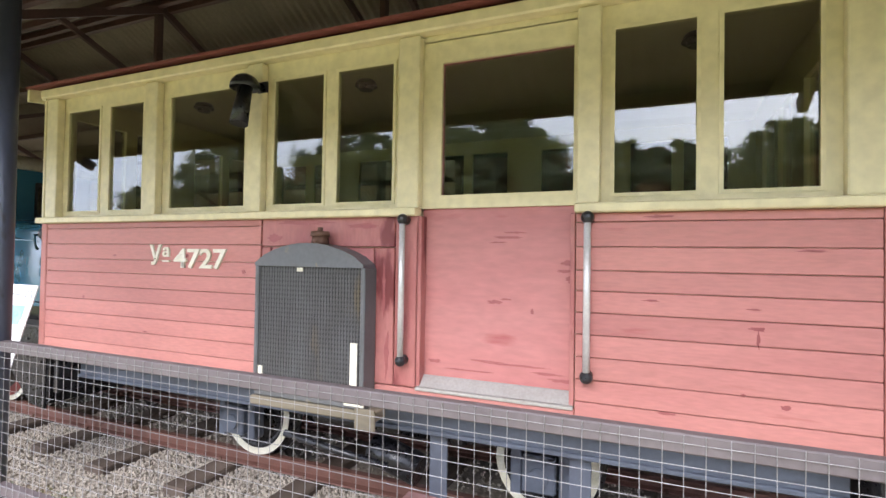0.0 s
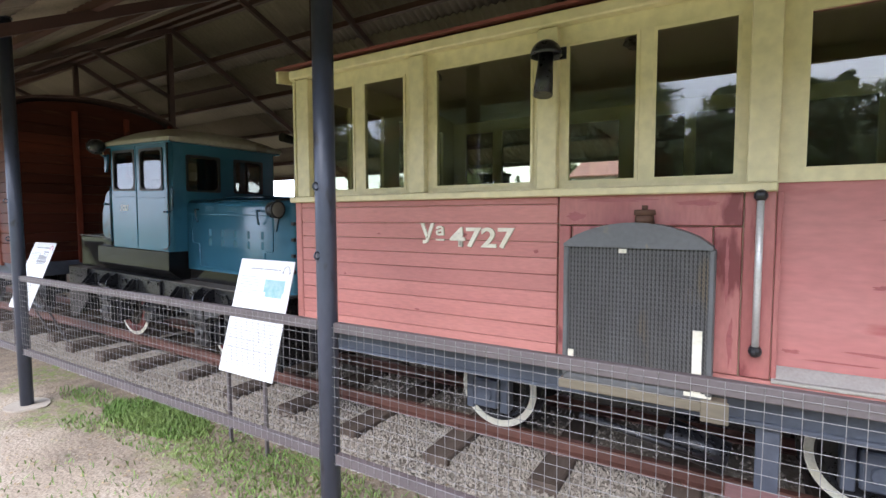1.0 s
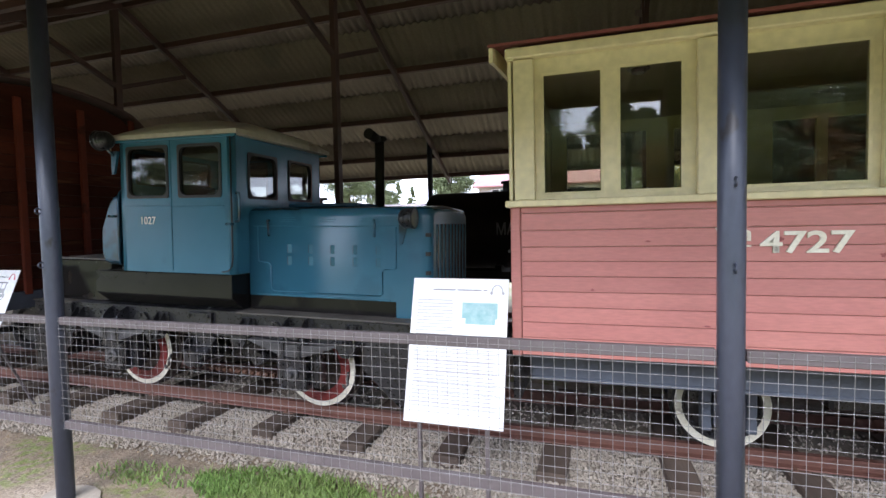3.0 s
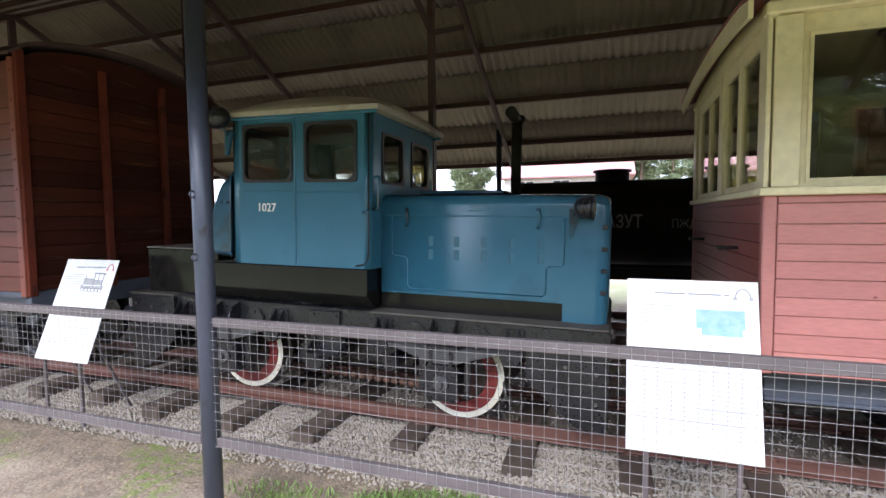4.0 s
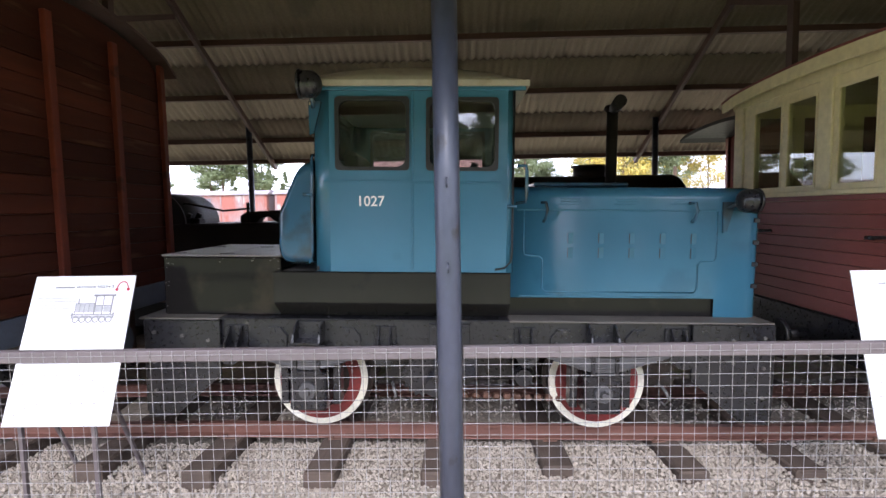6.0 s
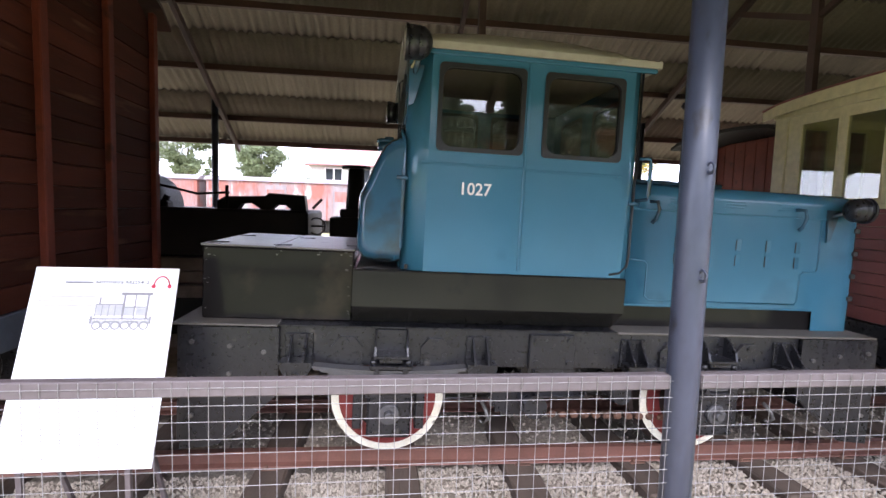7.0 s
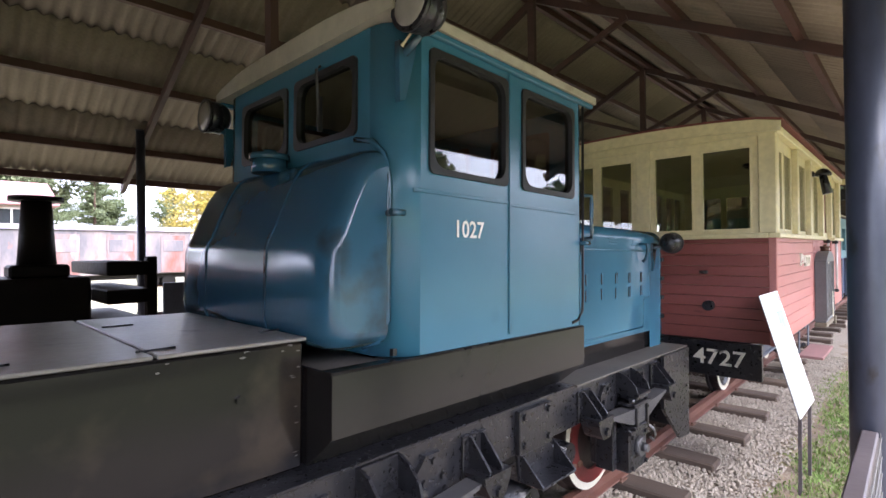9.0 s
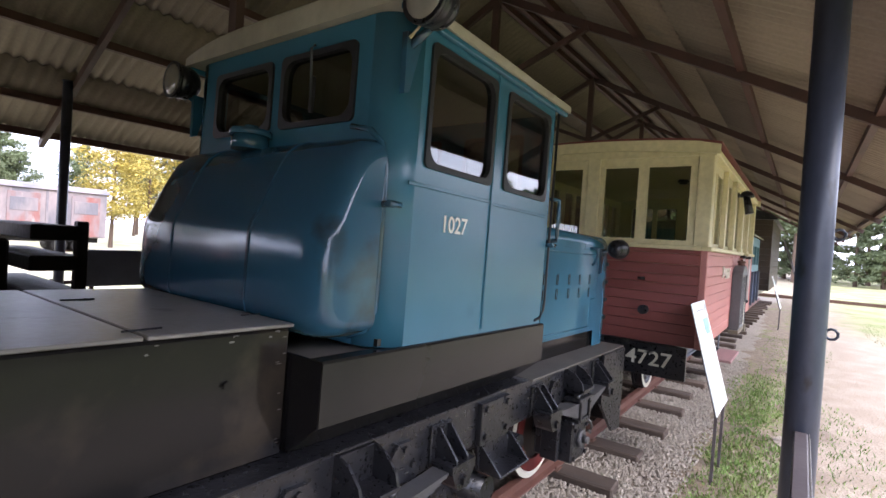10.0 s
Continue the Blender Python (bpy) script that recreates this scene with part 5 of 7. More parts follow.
# stepped access panel outline
bm = bmesh.new()
line = [(-5.0, 1.775), (-5.0, 1.45), (-5.02, 1.43), (-5.1, 1.43), (-5.12, 1.41), (-5.12, 1.24), (-5.14, 1.215), (-6.15, 1.215), (-6.18, 1.24), (-6.18, 1.44), (-6.2, 1.46), (-6.3, 1.47), (-6.31, 1.5), (-6.31, 1.775)]
tube(bm, [(x, HY0 - 0.001, z) for x, z in line], 0.006, 6)
hang("panel_bead", bm, BLUE, hood)
for k in range(5):
    x = -6.0 + 0.209 * k
    for z in (1.45, 1.55):
        bm = bmesh.new()
        prism(bm, [(x + 0.035, HY0 + 0.001), (x - 0.005, HY0 + 0.001), (x - 0.005, HY0 - 0.006), (x, HY0 - 0.006)], "z", z, z + 0.075)
        hang("louvre", bm, BLUE, hood)
        bm = bmesh.new()
        box(bm, x - 0.009, x - 0.005, HY0 - 0.0055, HY0 + 0.0, z + 0.004, z + 0.071)
        hang("louvre_slot", bm, RUBBER, hood)
for x in (-6.0, -5.62, -5.24):
    bm = bmesh.new()
    for dx, dz in ((0, 0.03), (0.01, 0.012), (-0.01, -0.006)):
        box(bm, x + dx - 0.07, x + dx + 0.07, HY0 - 0.004, HY0 + 0.002, 1.822 + dz, 1.828 + dz, 0.001)
    hang("pressed_rib", bm, BLUE, hood)
for x in (-6.17, -5.17):
    bm = bmesh.new()
    tube(bm, [(x - 0.02, HY0, 1.83), (x, HY0 - 0.05, 1.83), (x + 0.01, HY0 - 0.055, 1.78), (x, HY0 - 0.04, 1.72), (x - 0.01, HY0 - 0.02, 1.7)], 0.011)
    hang("latch", bm, BLUE_DARK, hood)
for z in (1.25, 1.4, 1.55, 1.7):
    bm = bmesh.new()
    box(bm, HX1 - 0.05, HX1 - 0.012, HY0 - 0.006, HY0 + 0.03, z, z + 0.03, 0.003)
    hang("hinge", bm, RUBBER, hood)
bm = bmesh.new()
for k in range(9):
    y = HY0 + 0.14 + k * 0.1
    box(bm, HX1 - 0.005, HX1 + 0.008, y - 0.02, y + 0.02, 1.1, 1.8, 0.004)
hang("grille", bm, BLUE_DARK, hood)
bm = bmesh.new()
box(bm, -6.2, -5.5, 2.95, 3.45, 1.955, 1.985, 0.01)
hang("bonnet_lid", bm, BLUE_DARK, hood)
# exhaust
bm = bmesh.new()
rod(bm, (-5.49, 3.42, 1.9), (-5.49, 3.42, 2.6), 0.045, seg=16)
rod(bm, (-5.49, 3.42, 2.585), (-5.49, 3.42, 2.61), 0.05, 0.072, seg=16)
rod(bm, (-5.49, 3.42, 2.61), (-5.49, 3.42, 2.635), 0.072, 0.06, seg=16)
rod(bm, (-5.49, 3.42, 2.6), (-5.5, 3.2, 2.63), 0.04, 0.05, seg=14)
hang("exhaust_pipe", bm, TANK, loco, "black upright exhaust pipe")


def headlamp(x, y, z, s, bracket, r=0.085):
    """A round lamp facing along s."""
    bm = bmesh.new()
    rod(bm, (x + s * 0.06, y, z), (x, y, z), r, r * 0.97, seg=26)
    bmesh.ops.create_uvsphere(bm, u_segments=22, v_segments=12, radius=r * 0.97, matrix=Matrix.Translation((x, y, z)) @ Matrix.Diagonal((0.85, 1, 1, 1)))
    for f in bm.faces:
        f.smooth = True
    o = hang("headlamp", bm, BLACK, loco, "round black headlamp")
    bm = bmesh.new()
    rod(bm, (x + s * 0.055, y, z), (x + s * 0.07, y, z), r * 1.06, r * 1.06, seg=26)
    hang("rim", bm, BLACK, o)
    bm = bmesh.new()
    bmesh.ops.create_uvsphere(bm, u_segments=20, v_segments=10, radius=r * 0.92, matrix=Matrix.Translation((x + s * 0.065, y, z)) @ Matrix.Diagonal((0.22, 1, 1, 1)))
    for f in bm.faces:
        f.smooth = True
    hang("lens", bm, LAMP_LENS, o, "pale ribbed glass lens")
    bm = bmesh.new()
    tube(bm, bracket, 0.014)
    p = Vector(bracket[-1])
    prism(bm, [(p.x - 0.03, p.z + 0.04), (p.x + 0.05, p.z + 0.04), (p.x + 0.045, p.z + 0.01), (p.x + 0.0, p.z - 0.16), (p.x - 0.025, p.z - 0.17)], "y", p.y - 0.012, p.y + 0.012)
    hang("bracket", bm, BLUE_DARK, o)


headlamp(-4.87, 2.555, 1.845, 1, [(-4.87, 2.575, 1.84), (-4.9, 2.62, 1.82), (-4.94, 2.655, 1.8)], 0.078)
headlamp(-7.68, 2.36, 2.545, -1, [(-7.68, 2.38, 2.47), (-7.685, 2.42, 2.44), (-7.69, 2.455, 2.42)])
headlamp(-7.75, 3.9, 2.47, -1, [(-7.74, 3.89, 2.41), (-7.72, 3.87, 2.39), (-7.7, 3.855, 2.37)])
bm = bmesh.new()
tube(bm, [(-7.71, 2.44, 2.44), (-7.68, 2.41, 2.5), (-7.69, 2.39, 2.56), (-7.72, 2.4, 2.58)], 0.006)
hang("cable", bm, CREAM, loco)
# frame
for y in both(2.515):
    bm = bmesh.new()
    box(bm, -8.85, -4.72, min(y, y + (0.02 if y < YC else -0.02)), max(y, y + (0.02 if y < YC else -0.02)), 0.82, 1.035, 0.003)
    fr = hang("side_frame", bm, BLACK, loco, "black steel side frame")
bm = bmesh.new()
box(bm, -8.36, -6.42, 2.505, 3.91, 1.033, 1.044, 0.003)
hang("deck", bm, BLACK, loco)
for x0, x1 in ((-8.9, -8.362), (-6.418, -4.68)):
    bm = bmesh.new()
    box(bm, x0, x1, 2.49, 3.91, 1.033, 1.046, 0.003)
    hang("deck", bm, DUST, loco, "dusty dark steel deck plate")
bm = bmesh.new()
box(bm, -8.6, -4.9, 2.75, 3.65, 0.75, 1.03)
hang("inner_frame", bm, BLACK, loco)
for x0, x1, s in ((-8.85, -8.35, -1), (-5.215, -4.69, 1)):
    outer, inner = (x0, x1) if s < 0 else (x1, x0)
    for y in both(2.478)[::-1]:
        bm = bmesh.new()
        t = 0.022 if y < YC else -0.022
        prism(bm, [(outer, 0.36), (outer, 1.03), (inner, 1.03), (inner, 0.66), (inner - (inner - outer) * 0.62, 0.38)], "y", min(y, y + t), max(y, y + t))
        plate = hang("end_plate", bm, BLACK, loco, "bolted black steel end plate")
    bm = bmesh.new()
    for u, v in ((0.12, 0.95), (0.12, 0.55), (0.5, 0.93), (0.5, 0.78), (0.85, 0.9), (0.12, 0.75)):
        bolt(bm, outer + (inner - outer) * u, 2.478, v)
    hang("bolts", bm, STEEL, plate)["kind"] = "stuff"
    bm = bmesh.new()
    box(bm, outer - 0.02, outer + 0.02, 2.49, 3.91, 0.4, 1.03, 0.004)
    for y in (2.62, 2.95, 3.45, 3.78):
        rod(bm, (outer - 0.03, y, 0.9), (outer + 0.03, y, 0.9), 0.014, seg=6)
        rod(bm, (outer - 0.03, y, 0.6), (outer + 0.03, y, 0.6), 0.014, seg=6)
    rod(bm, (outer, YC, 0.72), (outer + s * 0.2, YC, 0.72), 0.05, seg=14)
    rod(bm, (outer + s * 0.18, YC, 0.72), (outer + s * 0.22, YC, 0.72), 0.14, seg=20)
    hang("buffer_beam", bm, BLACK, loco)
bm = bmesh.new()
box(bm, -4.678, -4.672, 2.5, 2.62, 0.82, 1.0)
hang("red_mark", bm, WHEEL_RED, loco, "red paint on the beam's end")


def hanger(x, y):
    """A ribbed spring hanger bolted to the frame, with a tapered shackle block below."""
    bm = bmesh.new()
    box(bm, x - 0.075, x + 0.075, y - 0.016, y, 0.83, 1.0, 0.004)
    for dx in (-0.045, 0.033):
        prism(bm, [(y - 0.01, 0.992), (y - 0.03, 0.996), (y - 0.125, 0.885), (y - 0.125, 0.868), (y - 0.01, 0.868)], "x", x + dx, x + dx + 0.012)
    prism(bm, [(x - 0.085, 0.872), (x + 0.085, 0.872), (x + 0.08, 0.838), (x + 0.05, 0.785), (x + 0.03, 0.765), (x - 0.03, 0.765), (x - 0.05, 0.785), (x - 0.08, 0.838)], "y", y - 0.135, y - 0.03)
    bolt(bm, x, y - 0.135, 0.8, 0.024, 0.016)
    for dx, dz in ((-0.06, 0.975), (0.06, 0.975), (-0.06, 0.915), (0.06, 0.915), (0.0, 0.975), (0.0, 0.93)):
        bolt(bm, x + dx, y - 0.016, dz, 0.01, 0.009)
    return hang("spring_hanger", bm, BLACK, loco)


def octagon(x, y):
    bm = bmesh.new()
    prism(bm, [(x - 0.08, 0.83), (x + 0.08, 0.83), (x + 0.085, 0.93), (x + 0.04, 0.985), (x - 0.04, 0.985), (x - 0.085, 0.93)], "y", y - 0.02, y)
    for dx, dz in ((0, 0.96), (-0.05, 0.89), (0.05, 0.89)):
        bolt(bm, x + dx, y - 0.02, dz, 0.015, 0.012)
    return hang("bolted_plate", bm, BLACK, loco)


WHEELS = (-7.745, -5.81)
for x in WHEELS:
    wheel_set(x + (0.05 if x > -6 else 0), 0.345, loco, TYRE, ringed=True)
    zc = RAIL_TOP + 0.345
    y = 2.515
    for dx in (-0.5, 0.5):
        hanger(x + dx, y)
    for dx in (-0.245, 0.25):
        octagon(x + dx, y)
    # buffer stop above the spring
    bm = bmesh.new()
    box(bm, x - 0.09, x + 0.09, y - 0.016, y, 0.9, 1.03, 0.003)
    for dx in (-0.092, 0.08):
        prism(bm, [(y, 1.03), (y - 0.02, 1.03), (y - 0.07, 1.01), (y - 0.12, 0.96), (y - 0.14, 0.9), (y, 0.9)], "x", x + dx, x + dx + 0.012)
    box(bm, x - 0.092, x + 0.092, y - 0.14, y, 0.898, 0.914, 0.003)
    box(bm, x - 0.065, x + 0.065, y - 0.12, y, 0.868, 0.898, 0.006)
    for dx, dz in ((-0.045, 0.985), (0.045, 0.985), (-0.045, 0.945), (0.045, 0.945)):
        bolt(bm, x + dx, y - 0.016, dz, 0.01, 0.01)
    hang("spring_stop", bm, BLACK, loco)
    # leaf spring
    sp = None
    for k in range(8):
        half = 0.45 - 0.04 * k
        z0 = 0.826 - k * 0.0125
        pts = [(x + half * u, z0 + 0.026 * u * u) for u in (-1, -0.6, -0.2, 0.2, 0.6, 1)]
        bm = bmesh.new()
        prism(bm, pts + [(px, pz - 0.0095) for px, pz in pts[::-1]], "y", y - 0.115, y - 0.035)
        if sp is None:
            sp = hang("leaf_spring", bm, SPRING, loco, "grey laminated leaf spring")
        else:
            hang("leaf", bm, SPRING, sp)
    bm = bmesh.new()
    box(bm, x - 0.115, x + 0.115, y - 0.13, y - 0.02, 0.836, 0.858, 0.004)
    for dx in (-0.088, 0.064):
        box(bm, x + dx, x + dx + 0.026, y - 0.13, y - 0.114, 0.705, 0.84, 0.003)
    for dx in (-0.095, 0.095):
        rod(bm, (x + dx, y - 0.1, 0.855), (x + dx, y - 0.1, 0.885), 0.02, seg=6)
    box(bm, x - 0.1, x + 0.1, y - 0.125, y - 0.03, 0.7, 0.722, 0.004)
    hang("spring_buckle", bm, BLACK, loco)
    # axle box with hub
    bm = bmesh.new()
    box(bm, x - 0.12, x + 0.12, y - 0.1, y + 0.16, zc - 0.11, zc + 0.15, 0.012)
    box(bm, x - 0.135, x + 0.135, y - 0.112, y - 0.098, zc + 0.12, zc + 0.145, 0.003)
    for dx in (-0.095, 0.095):
        for dz in (-0.08, 0.1):
            bolt(bm, x + dx, y - 0.1, zc + dz, 0.014, 0.014)
    ab = hang("axle_box", bm, BLACK, loco)
    bm = bmesh.new()
    rod(bm, (x, y - 0.1, zc + 0.03), (x, y - 0.125, zc + 0.03), 0.062, 0.054, seg=20)
    rod(bm, (x, y - 0.125, zc + 0.03), (x, y - 0.16, zc + 0.03), 0.03, 0.024, seg=6)
    hang("hub_cap", bm, SPRING, ab, "worn steel hub cap")
    for dx in (-0.2, 0.15):
        bm = bmesh.new()
        box(bm, x + dx, x + dx + 0.05, y - 0.03, y + 0.08, zc - 0.09, 0.83, 0.004)
        hang("axle_guard", bm, BLACK, loco)
# middle bracket
bm = bmesh.new()
box(bm, -6.95, -6.68, 2.485, 2.515, 0.82, 1.02, 0.004)
for dx, dz in ((-0.1, 0.99), (0.1, 0.99), (-0.1, 0.86), (0.1, 0.86)):
    bolt(bm, -6.815 + dx, 2.485, dz, 0.017, 0.014)
prism(bm, [(-6.95, 0.82), (-6.68, 0.82), (-6.62, 0.74), (-6.63, 0.7), (-6.93, 0.7)], "y", 2.5, 2.512)
box(bm, -6.92, -6.63, 2.38, 2.512, 0.69, 0.702, 0.003)
for x in (-6.92, -6.642):
    prism(bm, [(2.5, 0.82), (2.38, 0.7), (2.5, 0.7)], "x", x, x + 0.012)
hang("step_bracket", bm, BLACK, loco)
bm = bmesh.new()
prism(bm, [(-7.0 + (0.15 if k % 2 else 0.125) * math.cos(2 * math.pi * k / 36), 0.62 + (0.15 if k % 2 else 0.125) * math.sin(2 * math.pi * k / 36)) for k in range(36)], "y", 2.62, 2.66)
rod(bm, (-6.98, 2.66, 0.62), (-6.98, 2.85, 0.62), 0.11, seg=22)
rod(bm, (-6.9, 2.46, 0.6), (-6.9, 2.9, 0.6), 0.07, seg=16)
hang("drive_sprocket", bm, BLACK, loco)
for k in range(14):
    bm = bmesh.new()
    x = -6.95 + 0.075 * k
    box(bm, x, x + 0.055, 2.72, 2.78, 0.43 - 0.002 * k, 0.47 - 0.002 * k, 0.012)
    hang("chain_link", bm, RUST, loco)
bm = bmesh.new()
rod(bm, (-6.3, 2.6, 0.62), (-6.3, 3.8, 0.62), 0.06, seg=14)
hang("brake_shaft", bm, BLACK, loco)
bm = bmesh.new()
box(bm, -7.3, -6.2, 2.9, 3.5, 0.5, 0.78, 0.02)
hang("gearbox", bm, BLACK, loco)
for x in (-7.2, -5.38):
    bm = bmesh.new()
    tube(bm, [(x, 2.55, 0.6), (x + 0.02, 2.5, 0.56), (x + 0.03, 2.49, 0.52), (x, 2.49, 0.49), (x - 0.02, 2.5, 0.51)], 0.012)
    hang("hook", bm, STEEL, loco)

YC = 3.27
loco.location += Vector((-0.036, 0.07, -0.026))
loco.rotation_euler.y = radians(1.3)

# ---- the red-brown covered wagon ----
WX1, WX0, WY0, WY1, WZ0, WZ1 = -9.85, -13.6, 2.28, 4.58, 1.06, 3.2
wagon = thing("covered_wagon", -11.7, YC, RAIL_TOP, "old red-brown wooden covered goods wagon", "goods wagon")
NP = 15
h = (WZ1 - WZ0) / NP
rnd = random.Random(9)
bm = bmesh.new()
box(bm, (WX0 - WX1) / 2, (WX1 - WX0) / 2, -0.015, 0.015, 0.002, h - 0.002, 0.005)
side_plank = mesh_of("plank", bm, PLANK)
bm = bmesh.new()
box(bm, -0.015, 0.015, (WY0 - WY1) / 2 + 0.02, (WY1 - WY0) / 2 - 0.02, 0.002, h - 0.002, 0.005)
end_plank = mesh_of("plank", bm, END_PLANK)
for k in range(NP):
    z = WZ0 + k * h
    for y in (WY0 + 0.015, WY1 - 0.015):
        piece("plank", side_plank, ((WX0 + WX1) / 2, y + rnd.uniform(-0.003, 0.003), z), wagon)
    for x in (WX0 + 0.015, WX1 - 0.015):
        piece("plank", end_plank, (x + rnd.uniform(-0.003, 0.003), (WY0 + WY1) / 2, z), wagon)
bm = bmesh.new()
box(bm, WX0 + 0.04, WX1 - 0.04, WY0 + 0.04, WY1 - 0.04, WZ0, WZ1 - 0.02)
hang("inner_wall", bm, SEAT, wagon)
for x in (WX1 - 0.06, -10.36, -11.2, -12.3, WX0):
    for y in (WY0 - 0.02, WY1 - 0.03):
        bm = bmesh.new()
        box(bm, x, x + 0.075, y, y + 0.05, WZ0 - 0.04, WZ1 + 0.02, 0.006)
        p = hang("upright", bm, WAGON_POST, wagon)
        bm = bmesh.new()
        for k in range(8):
            bolt(bm, x + 0.037, y, WZ0 + 0.15 + k * 0.27, 0.011, 0.008)
        hang("bolts", bm, WAGON_POST, p)["kind"] = "stuff"
for y in (WY0 - 0.004, 3.06, 3.79, WY1 - 0.07):
    bm = bmesh.new()
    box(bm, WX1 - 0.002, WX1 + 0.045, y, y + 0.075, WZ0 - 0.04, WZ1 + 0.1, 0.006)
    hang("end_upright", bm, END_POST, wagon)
bm = bmesh.new()
for x in (-10.6, -10.52):
    box(bm, x, x + 0.035, WY0 - 0.03, WY0, 2.28, 2.38, 0.004)
hang("latch", bm, WAGON_POST, wagon)
bm = bmesh.new()
rod(bm, (-13.4, WY0 - 0.05, 3.18), (-10.0, WY0 - 0.05, 3.18), 0.02)
hang("door_rail", bm, RAFTER, wagon)
bm = bmesh.new()
a = arch(WY0 - 0.1, WY1 + 0.1, WZ1, 0.3)
prism(bm, a + [(y, z + 0.03) for y, z in a[::-1]], "x", WX0 - 0.1, WX1 + 0.12)
hang("roof", bm, RAFTER, wagon, "low arched dark roof")
bm = bmesh.new()
a = arch(WY0 + 0.02, WY1 - 0.02, WZ1 - 0.01, 0.27)
prism(bm, a, "x", WX1 - 0.04, WX1 - 0.005)
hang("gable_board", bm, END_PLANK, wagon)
bm = bmesh.new()
for y in (2.42, 3.95):
    box(bm, WX0, WX1, y, y + 0.08, 0.86, 1.06, 0.005)
box(bm, WX1 - 0.06, WX1 + 0.02, WY0 + 0.02, WY1 - 0.02, 0.86, 1.058, 0.005)
box(bm, WX0, WX1, WY0 + 0.02, WY1 - 0.02, 1.0, 1.056)
rod(bm, (WX1, YC, 0.72), (WX1 + 0.3, YC, 0.72), 0.05)
rod(bm, (WX1 + 0.28, YC, 0.72), (WX1 + 0.32, YC, 0.72), 0.14, seg=20)
hang("underframe", bm, GREY_STEEL, wagon, "dark blue-grey underframe")
for x in (-10.7, -12.7):
    wheel_set(x, 0.3, wagon, BLACK, white=False)
    for s in (-1, 1):
        bm = bmesh.new()
        box(bm, x - 0.12, x + 0.12, YC + s * 0.6 - 0.07, YC + s * 0.6 + 0.07, 0.4, 0.62, 0.01)
        prism(bm, [(x - 0.4, 0.8), (x - 0.25, 0.74), (x, 0.72), (x + 0.25, 0.74), (x + 0.4, 0.8), (x + 0.4, 0.82), (x, 0.76), (x - 0.4, 0.82)], "y", YC + s * 0.6 - 0.04, YC + s * 0.6 + 0.04)
        box(bm, x - 0.06, x + 0.06, YC + s * 0.6 - 0.05, YC + s * 0.6 + 0.05, 0.6, 0.77, 0.006)
        hang("axle_box", bm, BLACK, wagon)

# ---- the two information boards ----


